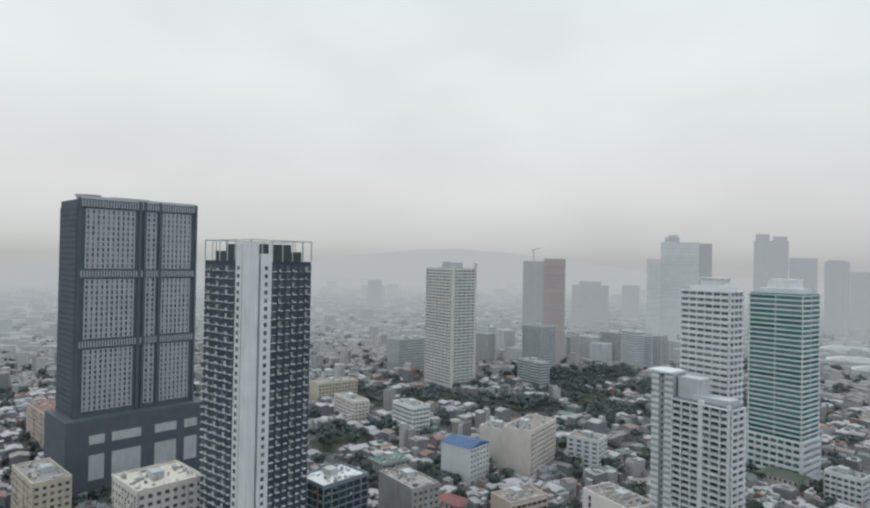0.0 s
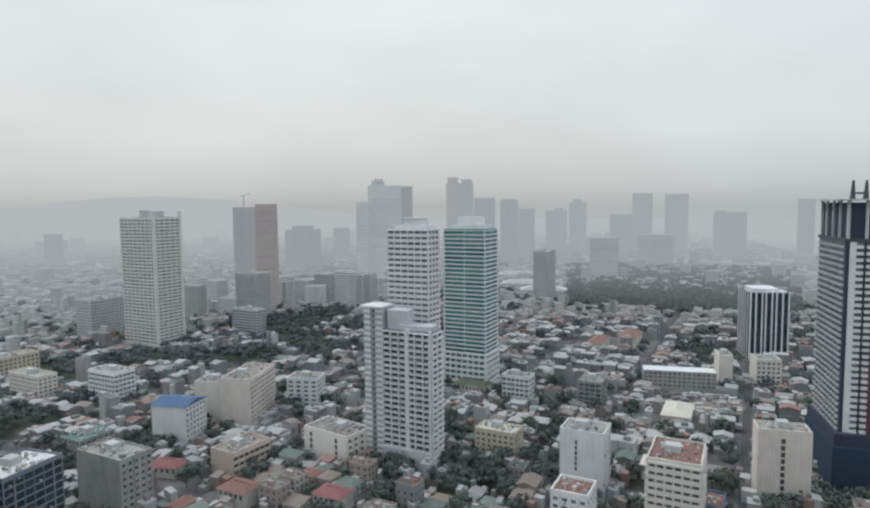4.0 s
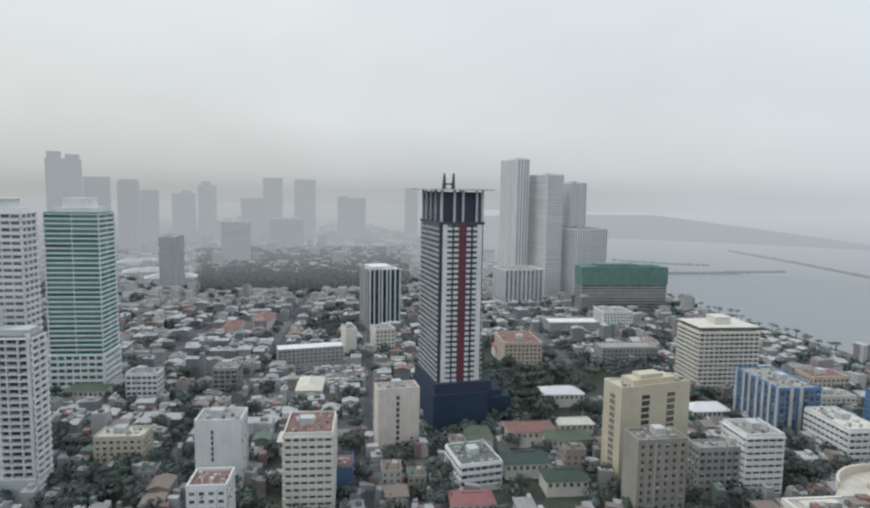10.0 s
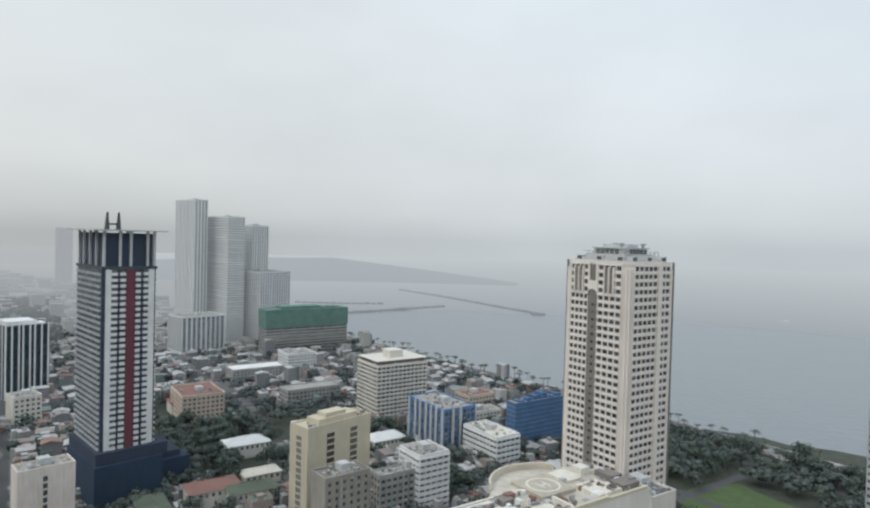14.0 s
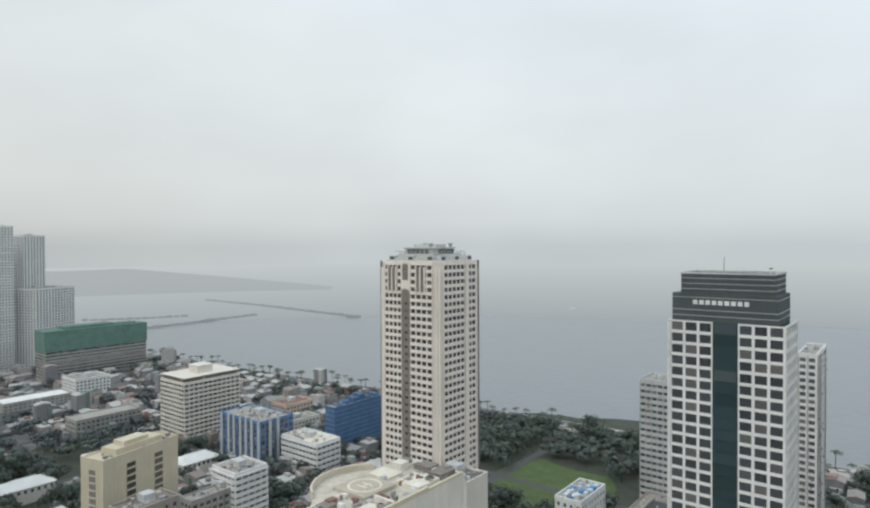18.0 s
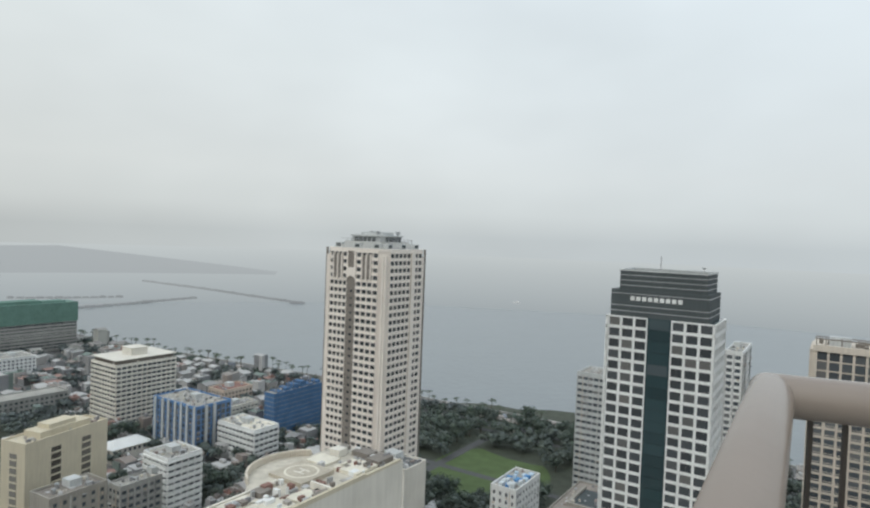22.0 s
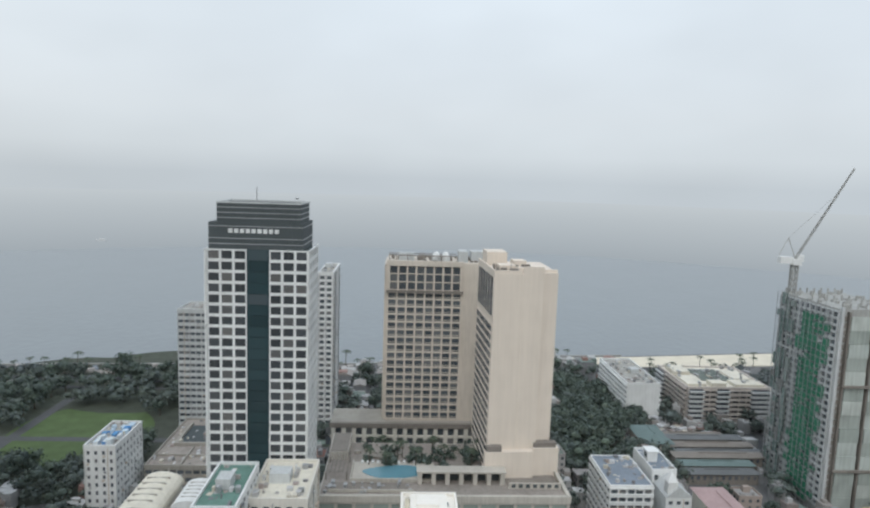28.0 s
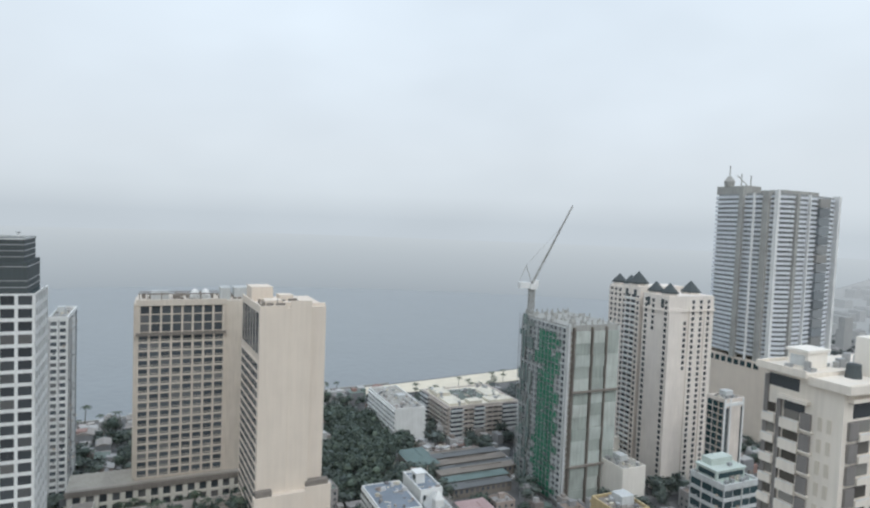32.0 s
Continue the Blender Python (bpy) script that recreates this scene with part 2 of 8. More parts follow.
TILE = material("clay_roof", (0.27, 0.155, 0.13), dirt=0.45, streak=False)
ASPHALT = material("asphalt", (0.105, 0.107, 0.11), dirt=0.4, streak=False, grain=0.8)
EARTH = material("city_ground", (0.19, 0.19, 0.19), dirt=0.7, streak=False, grain=0.05)
PARK = material("park_soil", (0.075, 0.085, 0.065), dirt=0.6, streak=False, grain=0.2)
LAWN = material("lawn", (0.095, 0.14, 0.055), dirt=0.45, streak=False, grain=0.15)
SAND = material("pale_sand", (0.72, 0.66, 0.54), dirt=0.25, streak=False, grain=0.1)
POOL = material("pool_water", (0.13, 0.28, 0.34), rough=0.1, dirt=0.1, streak=False)
GLASS = glazing("window_glass", (0.066, 0.077, 0.088), curtains=0.35, curtain=(0.21, 0.21, 0.21))
GLASSDARK = glazing("dark_window_glass", (0.05, 0.055, 0.06), curtains=0.2, curtain=(0.16, 0.155, 0.15))
NEARCREAM = material("fresh_cream_paint", (0.86, 0.82, 0.755), dirt=0.16)
HELIROOF = material("stained_beige_deck", (0.60, 0.56, 0.48), dirt=0.6, streak=False, grain=0.7)
PADGREY = material("worn_helipad_paint", (0.50, 0.45, 0.37), dirt=0.5, streak=False, grain=0.8)
NETBRIGHT = material("bright_green_net", (0.07, 0.27, 0.17), dirt=0.6, grain=0.8)
PINKWHITE = material("pinkish_white_render", (0.76, 0.69, 0.625), dirt=0.4)
BAYPALE = material("pale_green_grey_render", (0.60, 0.64, 0.635), dirt=0.35)
PALEWARM = material("pale_warm_grey_paint", (0.74, 0.73, 0.68), dirt=0.3)
BAYGREY = material("grey_green_bay_render", (0.44, 0.48, 0.475), dirt=0.4)
BLUEGREY = material("blue_grey_sheet", (0.24, 0.28, 0.33), dirt=0.45, streak=False)
STONE = material("dull_stone_render", (0.38, 0.36, 0.32), dirt=0.5)
SLABDARK = material("grey_blue_panels", (0.13, 0.15, 0.17), dirt=0.3)
SLABLIGHT = material("pale_grey_cladding", (0.44, 0.465, 0.49), dirt=0.3)
DEEPBLUE = material("blue_black_panels", (0.06, 0.075, 0.095), dirt=0.3)
SHEET = material("pale_green_grey_sheeting", (0.72, 0.74, 0.70), dirt=0.35)
SPIRE = material("whitish_cream_paint", (0.84, 0.775, 0.71), dirt=0.25)
BALCONY = material("pale_blue_grey_balconies", (0.72, 0.75, 0.79), dirt=0.25)
GLASSPALE = glazing("pale_window_glass", (0.16, 0.175, 0.185), curtains=0.5)
GLASSWARM = glazing("warm_window_glass", (0.075, 0.068, 0.06), curtains=0.55)
GLASSGREEN = glazing("green_window_glass", (0.045, 0.145, 0.135), curtains=0.45, curtain=(0.14, 0.27, 0.245))
GLASSTEAL = glazing("dark_teal_glass", (0.025, 0.045, 0.05), curtains=0.1, curtain=(0.08, 0.10, 0.11))
LEAF = material("broad_leaves", (0.10, 0.132, 0.108), rough=0.7, dirt=0.6, streak=False, grain=0.6, hue=0.0, island=0.45, bump=0)
# paler leaf copies for distant trees, with the haze put into their colour
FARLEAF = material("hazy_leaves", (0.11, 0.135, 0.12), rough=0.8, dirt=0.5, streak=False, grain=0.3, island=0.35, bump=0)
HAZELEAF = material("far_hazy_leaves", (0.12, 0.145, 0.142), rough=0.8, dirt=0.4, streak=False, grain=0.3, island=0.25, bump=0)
PALMLEAF = material("palm_fronds", (0.08, 0.105, 0.07), rough=0.6, dirt=0.4, streak=False, island=0.35, bump=0)
BARK = material("bark", (0.12, 0.10, 0.08), dirt=0.5)
HOUSEWALL = choice("house_walls", [(0.40, 0.385, 0.37), (0.30, 0.29, 0.285), (0.46, 0.43, 0.40), (0.29, 0.295, 0.30), (0.38, 0.32, 0.285), (0.53, 0.52, 0.50), (0.33, 0.30, 0.28), (0.42, 0.37, 0.335)], island=False)
HOUSEROOF = choice("sheet_roofs", [(0.29, 0.275, 0.265), (0.27, 0.145, 0.12), (0.34, 0.33, 0.32), (0.165, 0.21, 0.18), (0.27, 0.22, 0.19), (0.43, 0.42, 0.40), (0.31, 0.22, 0.185), (0.20, 0.24, 0.215), (0.37, 0.31, 0.27)], island=False)
FARWALL = choice("far_house_walls", [(0.33, 0.325, 0.32), (0.27, 0.27, 0.275), (0.40, 0.385, 0.37), (0.25, 0.255, 0.265), (0.37, 0.325, 0.30), (0.50, 0.495, 0.49), (0.31, 0.285, 0.27)])
FARROOF = choice("far_sheet_roofs", [(0.29, 0.29, 0.29), (0.31, 0.205, 0.18), (0.34, 0.34, 0.34), (0.19, 0.235, 0.215), (0.28, 0.245, 0.225), (0.46, 0.46, 0.455), (0.24, 0.245, 0.255), (0.34, 0.27, 0.24), (0.22, 0.25, 0.24), (0.32, 0.30, 0.28), (0.37, 0.33, 0.295)])
BLUEBRIGHT = material("bright_blue_panels", (0.13, 0.25, 0.46), dirt=0.3)
UNITS = choice("window_units", [(0.62, 0.62, 0.6), (0.4, 0.4, 0.4), (0.2, 0.21, 0.22), (0.5, 0.42, 0.34), (0.65, 0.65, 0.66)])
ODDS = choice("roof_odds", [(0.62, 0.63, 0.64), (0.36, 0.34, 0.32), (0.2, 0.2, 0.21), (0.35, 0.30, 0.28), (0.5, 0.5, 0.5), (0.26, 0.33, 0.38), (0.6, 0.56, 0.48), (0.3, 0.34, 0.3)])
HOTELTAN = material("tan_hotel_render", (0.67, 0.605, 0.525), dirt=0.35)
PODIUM = material("worn_podium_render", (0.54, 0.51, 0.455), dirt=0.5)
TERRACED = material("grey_pink_render", (0.55, 0.50, 0.46), dirt=0.4)
HOTELPINK = material("peach_cream_render", (0.755, 0.67, 0.58), dirt=0.16, grain=0.8)
FLATCREAM = material("warm_cream_flats_paint", (0.83, 0.765, 0.68), dirt=0.25)
BRONZE = material("bronze_grey_panels", (0.25, 0.235, 0.225), dirt=0.35)
PALEPANE = glazing("pale_green_panes", (0.20, 0.235, 0.21), curtains=0.5, curtain=(0.33, 0.35, 0.32))
TERRACE = material("worn_terrace_paving", (0.34, 0.305, 0.275), dirt=0.6, streak=False, grain=0.6)
DARKROOF = material("dark_grey_roofing", (0.17, 0.18, 0.185), dirt=0.4, streak=False)
TORN = choice("sheeting_patches", [(0.47, 0.515, 0.485), (0.39, 0.43, 0.40), (0.52, 0.56, 0.525), (0.35, 0.39, 0.36), (0.46, 0.49, 0.465)], island=False, streak=True, dirt=0.55)
SCAFFOLD = choice("scaffold_netting", [(0.22, 0.29, 0.27), (0.28, 0.33, 0.31), (0.16, 0.22, 0.205), (0.24, 0.245, 0.235)], island=False, dirt=0.5)
RUSTPATCH = choice("patched_rust_roof", [(0.62, 0.47, 0.37), (0.36, 0.17, 0.125), (0.55, 0.36, 0.27), (0.66, 0.56, 0.47)], dirt=0.4)
# haze is painted into these: base colour fades and emission rises with distance
FARWHITE = far_haze_glow("hazed_white_paint", (0.74, 0.75, 0.74))
FARHOUSE = far_haze_glow("hazed_walls", (0.48, 0.47, 0.45))
FARHOUSEROOF = far_haze_glow("hazed_roofs", (0.33, 0.32, 0.31))
FAR1 = far_haze_glow("hazed_grey_paint", (0.40, 0.40, 0.39))
FARTOWER = far_haze_glow("hazed_skyline_paint", (0.40, 0.40, 0.40), start=480)
FARPINK = far_haze_glow("hazed_pink_concrete", (0.42, 0.30, 0.285), start=520)
FARGREY = far_haze_glow("hazed_grey_concrete", (0.38, 0.38, 0.37), start=330)
# window glass lightened in colour to imitate haze over distant panes
FARGLASS = glazing("hazed_window_glass", (0.125, 0.14, 0.155), curtains=0.4, curtain=(0.22, 0.23, 0.24))
FARWOOD = far_haze_glow("hazed_woods", (0.075, 0.09, 0.08))
HEADLAND = far_haze_glow("misty_headland", (0.16, 0.18, 0.20), start=750, end=2700, last=(0.465, 0.50, 0.53))
MISTLAND = far_haze_glow("misty_land", (0.16, 0.18, 0.20))
ROCK = far_haze_glow("hazed_breakwater_rock", (0.17, 0.175, 0.18))
FARSEA = far_haze_glow("hazy_water", (0.155, 0.175, 0.185), start=1250, end=4980, most=0.98, least=0.95, near=(0.372, 0.415, 0.447), last=(0.535, 0.58, 0.605), nearing=True)

# ---- building kit ----


class Geo:
    """Collects boxes, prisms and sheets into one mesh."""

    def __init__(self):
        self.v, self.f, self.name = [], [], ""

    def add(self, verts, faces):
        k = len(self.v)
        self.v += verts
        self.f += [tuple(k + i for i in q) for q in faces]

    def box(self, x0, x1, y0, y1, z0, z1, at=None):
        p = [(x, y, z) for z in (z0, z1) for y in (y0, y1) for x in (x0, x1)]
        if at:
            p = [at(*q) for q in p]
        self.add(p, [(0, 2, 3, 1), (4, 5, 7, 6), (0, 1, 5, 4), (1, 3, 7, 5), (3, 2, 6, 7), (2, 0, 4, 6)])

    def prism(self, poly, z0, z1, top=None):
        n = len(poly)
        top = top or poly
        self.add([(x, y, z0) for x, y in poly] + [(x, y, z1) for x, y in top],
                 [tuple(reversed(range(n))), tuple(range(n, 2 * n))] + [(i, (i + 1) % n, n + (i + 1) % n, n + i) for i in range(n)])

    def tube(self, x, y, z0, z1, r0, r1=None, n=10):
        r1 = r0 if r1 is None else r1
        ring = lambda r: [(x + r * math.cos(2 * math.pi * i / n), y + r * math.sin(2 * math.pi * i / n)) for i in range(n)]
        self.prism(ring(r0), z0, z1, ring(r1))

    def beam(self, a, b, w):
        """A square bar from a to b."""
        a, b = Vector(a), Vector(b)
        d = (b - a).normalized()
        s = d.cross(Vector((0, 0, 1)) if abs(d.z) < 0.95 else Vector((1, 0, 0))).normalized() * w / 2
        u = s.cross(d).normalized() * w / 2
        p = [tuple(c + i * s + j * u) for c in (a, b) for i, j in ((-1, -1), (1, -1), (1, 1), (-1, 1))]
        self.add(p, [(0, 1, 2, 3), (7, 6, 5, 4), (0, 4, 5, 1), (1, 5, 6, 2), (2, 6, 7, 3), (3, 7, 4, 0)])

    def mesh(self, name, mat):
        me = bpy.data.meshes.new(name)
        me.from_pydata(self.v, [], self.f)
        me.materials.append(mat)
        me.update()
        return me

    def part(self, name, mat, parent=None, label="", kind=""):
        if not self.v:
            return None
        ob = new(name, self.mesh(name, mat))
        ob.parent = parent
        return tagged(ob, label, kind=kind)


SHARED = {}


class Split:
    """Like Geo, but every box becomes a part of its own; alike boxes share one mesh."""

    def __init__(self, root, mat, name):
        self.root, self.mat, self.name, self.v = root, mat, name, None

    def box(self, x0, x1, y0, y1, z0, z1, at=None):
        p = [(x, y, z) for z in (z0, z1) for y in (y0, y1) for x in (x0, x1)]
        if at:
            p = [at(*q) for q in p]
        c = [sum(q[k] for q in p) / 8 for k in range(3)]
        rel = tuple(tuple(round(q[k] - c[k], 2) for k in range(3)) for q in p)
        key = (rel, self.mat.name)
        if key not in SHARED:
            g = Geo()
            g.add(list(rel), [(0, 2, 3, 1), (4, 5, 7, 6), (0, 1, 5, 4), (1, 3, 7, 5), (3, 2, 6, 7), (2, 0, 4, 6)])
            SHARED[key] = g.mesh(self.name, self.mat)
        ob = new(self.name, SHARED[key])
        ob.parent = self.root
        ob.location = c

    def part(self, *_args, **_kw):
        return None


def thing(name, label, category, x, y, z=0.0, turn=0.0, group="", kind=""):
    ob = new(name)
    ob.matrix_world = pose(x, y, z, 0, 0, turn)
    return tagged(ob, label, category, group, kind)


def sides(wr, wl):
    """The four walls of a footprint whose near corner is the origin: along, inward, up."""
    return {"R": (wr, lambda s, d, z: (s, d, z)), "L": (wl, lambda s, d, z: (d, wl - s, z)),
            "B": (wr, lambda s, d, z: (wr - s, wl - d, z)), "F": (wl, lambda s, d, z: (wr - d, s, z))}


PANES = {}


def pane_mesh(w, h, mat):
    key = (round(w, 2), round(h, 2), mat.name)
    if key not in PANES:
        g = Geo()
        g.box(-w / 2, w / 2, -0.06, 0.0, -h / 2, h / 2)
        g.box(-0.04, 0.04, -0.10, -0.06, -h / 2, h / 2)
        PANES[key] = g.mesh("window_pane", mat)
    return PANES[key]


def lattice(wall, glass, side, z0, z1, nb, nf, pier, span, pd=0.35, sd=0.30, s0=0.0, s1=None, ends=0.0, lift=0.0, own=None):
    """Piers and floor bands standing proud of the core, with a pane in each cell. own: (parent, material, turn) makes each pane an object."""
    length, at = side
    s1 = length if s1 is None else s1
    bay, fh = (s1 - s0) / nb, (z1 - z0) / nf
    for i in range(nb + 1):
        a, b = s0 + i * bay - pier / 2, s0 + i * bay + pier / 2
        if i == 0:
            a = s0 - ends
        if i == nb:
            b = s1 + ends
        if pier:
            if isinstance(wall, Split):
                wall.name = "pier"
            wall.box(a, b, -pd, 0, z0, z1, at)
    for j in range(nf + 1):
        z = z0 + j * fh + lift
        a, b = max(z - span / 2, z0 - 0.02), min(z + span / 2, z1 + 0.02)
        if isinstance(wall, Split):
            wall.name = "floor_band"
        if b > a:
            wall.box(s0 - ends, s1 + ends, -sd, 0, a, b, at)
    if glass is None:
        return
    for i in range(nb):
        for j in range(nf):
            a, b = s0 + i * bay + pier / 2, s0 + (i + 1) * bay - pier / 2
            lo, hi = z0 + j * fh + span / 2 + lift, min(z0 + (j + 1) * fh - span / 2 + lift, z1)
            if hi - lo < 0.3:
                continue
            if own:
                parent, mat, turn = own
                ob = new("window_pane", pane_mesh(b - a, hi - lo, mat))
                ob.parent = parent
                ob.matrix_local = Matrix.Translation(at((a + b) / 2, 0, (lo + hi) / 2)) @ pose(0, 0, 0, 0, 0, turn)
            else:
                glass.box(a, b, -0.05, 0, lo, hi, at)


TURN = {"R": 0, "L": -90, "B": 180, "F": 90}


def clutter(root, wr, wl, h, seed, big=1.0):
    """Stair head, tanks and machines on a flat roof, each a part."""
    r = random.Random(seed)
    a, b = wr * r.uniform(0.35, 0.5), wl * r.uniform(0.35, 0.5)
    Split(root, PALE, "roof_hut").box(a, a + round(min(5 * big, wr * 0.4)), b, b + round(min(6 * big, wl * 0.4)), h, h + 3 * big)
    unit = Split(root, STEEL, "roof_unit")
    for k in range(3 + int(wr * wl / 150)):
        x, y = r.uniform(1.2, max(1.5, wr - 2.5)), r.uniform(1.2, max(1.5, wl - 2.5))
        if r.random() < 0.4:
            if "tank" not in SHARED:
                g = Geo()
                g.tube(0, 0, 0, 1.8, 0.8, n=9)
                g.tube(0, 0, 1.8, 2.1, 0.8, 0.2, 9)
                SHARED["tank"] = g.mesh("water_tank", STEEL)
            ob = new("water_tank", SHARED["tank"])
            ob.parent, ob.location = root, (x, y, h)
        else:
            unit.box(x, x + r.choice((0.9, 1.5, 2.1)), y, y + r.choice((0.9, 1.6)), h, h + r.choice((0.8, 1.3)))


def block(name, label, x, y, dr, wl, wr, h, wall, category="building", z0=0.0, fl=3.2, bay=3.4, pier=1.5, span=1.7, pd=0.3, sd=0.26,
          base=3.0, glass=None, roof=None, para=1.0, blank="", skip="", junk=True, group="", own="", ends=0.3, split=True):
    """A building on a rectangular footprint whose near corner is (x, y); dr: compass course of the wall on the right of that corner."""
    glass = glass or GLASS
    root = thing(name, label, category, x, y, z0, 90 - dr, group)
    core, skin, panes, deck = Geo(), Geo(), Geo(), Geo()
    top = h - z0
    core.box(0, wr, 0, wl, 0, top)
    body = core.part("wall", wall, root)
    face = sides(wr, wl)
    nf = max(1, round((top - base - 0.6) / fl))
    facade = None
    for k in "RLBF":
        if k in skip:
            continue
        length = face[k][0]
        if split and k in "RL":
            skin, rest = Split(root, wall, "wall_panel"), skin
        if k in blank:
            skin.box(-(ends if k in "RB" else 0), length + (ends if k in "RB" else 0), -pd, 0, 0, top, face[k][1])
            skin = rest if split and k in "RL" else skin
            continue
        e = ends if k in "RB" else 0
        if base > 0.2:
            skin.name = "plinth"
            skin.box(-e, length + e, -pd, 0, 0, base, face[k][1])
        if own and k in own:
            sub = Geo()
            lattice(sub, True, face[k], base, top - 0.6, max(1, round(length / bay)), nf, pier, span, pd, sd, ends=e, own=(root, glass, TURN[k]))
            sub.part("facade", wall, root)
        else:
            lattice(skin, panes, face[k], base, top - 0.6, max(1, round(length / bay)), nf, pier, span, pd, sd, ends=e)
        skin.name = "cornice"
        skin.box(-e, length + e, -pd - 0.05, 0, top - 0.6, top, face[k][1])
        skin = rest if split and k in "RL" else skin
    skin.part("rear_facade", wall, root, kind="stuff")
    panes.part("window_panes", glass, root, kind="stuff")
    deck.box(0.1, wr - 0.1, 0.1, wl - 0.1, top, top + 0.12)
    deck.part("roof", roof or ROOF, root)
    if para:
        rim = Geo()
        for k in "RLBF":
            length, at = face[k]
            e = pd if k in "RB" else -0.25
            rim.box(-e, length + e, -pd, 0.25, top + 0.004, top + para, at)
        rim.part("parapet", wall, root)
    if junk:
        clutter(root, wr, wl, top + 0.12, round(x * 7 + y))
    if math.hypot(x, y) < 480:
        r = random.Random(round(x * 3 + y * 11))
        unit, odd = Geo(), Geo()
        for k in "RL":
            if k in blank or k in skip:
                continue
            length, at = face[k]
            nb = max(1, round(length / bay))
            for i in range(nb):
                for j in range(nf):
                    t = r.random()
                    s, z = (i + 0.5) * length / nb, base + (j + 0.5) * (top - base - 0.6) / nf
                    if t < 0.16:  # a box unit under the window
                        q = s + r.uniform(-0.6, 0.2)
                        unit.box(q, q + 0.8, -pd - 0.45, -0.02, z - span * 0.5 - 0.75, z - span * 0.5 - 0.1, at)
                    elif t < 0.24:  # an awning
                        unit.box(s - 0.9, s + 0.9, -pd - 0.7, -0.02, z + 0.7, z + 0.85, at)
                    elif t < 0.28:  # a pipe down the wall
                        unit.box(s - length / nb / 2 + 0.1, s - length / nb / 2 + 0.3, -pd - 0.2, -0.02, 0.5, top - 0.5, at)
        unit.part("window_unit", UNITS, root, kind="stuff")
        for _ in range(10 + int(wl * wr / 22)):
            a, b = r.uniform(0.4, wr - 1.6), r.uniform(0.4, wl - 1.6)
            odd.box(a, a + r.uniform(0.3, 2.4), b, b + r.uniform(0.3, 1.6), top + 0.1, top + r.choice((0.2, 0.25, 0.6, 1.0, 1.5)))
        odd.part("roof_clutter", ODDS, root, kind="stuff")
    return root


# ---- ground, water and roads ----
SHORE = [(300, -1500), (316, -700), (337, -504), (376, -368), (392, -321), (432, -154), (494, 10), (517, 73), (575, 210), (612, 329), (690, 560), (730, 660), (765, 800), (820, 1100), (900, 1500), (1000, 2000)]


def shore_x(y):
    for (x0, y0), (x1, y1) in zip(SHORE, SHORE[1:]):
        if y0 <= y <= y1:
            return x0 + (x1 - x0) * (y - y0) / (y1 - y0)
    return 300 if y < 0 else 1000


g = Geo()
LAND = SHORE + [(1100, 3400), (-3400, 3400), (-3400, -3400), (290, -3400)]
g.prism(LAND, -3.0, 0.0)
tagged(g.part("ground", EARTH), "grey-brown city ground between the streets", "ground", kind="structure")

sea_m = material("bay_water", (0.20, 0.225, 0.24), rough=0.3, dirt=0.15, streak=False, grain=0.02, bump=0.0, spec=0.4)
sn, sl = sea_m.node_tree.nodes, sea_m.node_tree.links
ripple, ripb, ripg = sn.new("ShaderNodeTexNoise"), sn.new("ShaderNodeBump"), sn.new("ShaderNodeNewGeometry")
ripple.inputs["Scale"].default_value, ripple.inputs["Detail"].default_value = 0.12, 6
ripb.inputs["Strength"].default_value, ripb.inputs["Distance"].default_value = 0.35, 1.0
sl.new(ripg.outputs["Position"], ripple.inputs["Vector"])
sl.new(ripple.outputs[0], ripb.inputs["Height"])
sl.new(ripb.outputs[0], sn["Principled BSDF"].inputs["Normal"])
WATER_R = 1250
g = Geo()
g.prism([(WATER_R * math.cos(2 * math.pi * k / 72), WATER_R * math.sin(2 * math.pi * k / 72)) for k in range(72)], -4.0, -1.2)
tagged(g.part("water", sea_m), "calm grey bay water under overcast sky", "water", kind="structure")


FOOT = []  # exact footprints: corner, course, left and right walls
TAKEN = []  # plots of the named buildings: x, y, radius


def plot(x, y, r):
    TAKEN.append((x, y, r))


def course(dr):
    return math.sin(radians(dr)), math.cos(radians(dr))


def claim(x, y, dr, wl, wr, extra=6):
    FOOT.append((x, y, dr, wl, wr))
    (ux, uy), (vx, vy) = course(dr), course(dr - 90)
    n = max(1, round(max(wl, wr) / max(8, min(wl, wr))))
    for i in range(n):
        s = (i + 0.5) / n
        a, b = (wr * s, wl / 2) if wr >= wl else (wr / 2, wl * s)
        plot(x + ux * a + vx * b, y + uy * a + vy * b, math.hypot(max(wl, wr) / n, min(wl, wr)) / 2 + extra)


# ---- towers ----


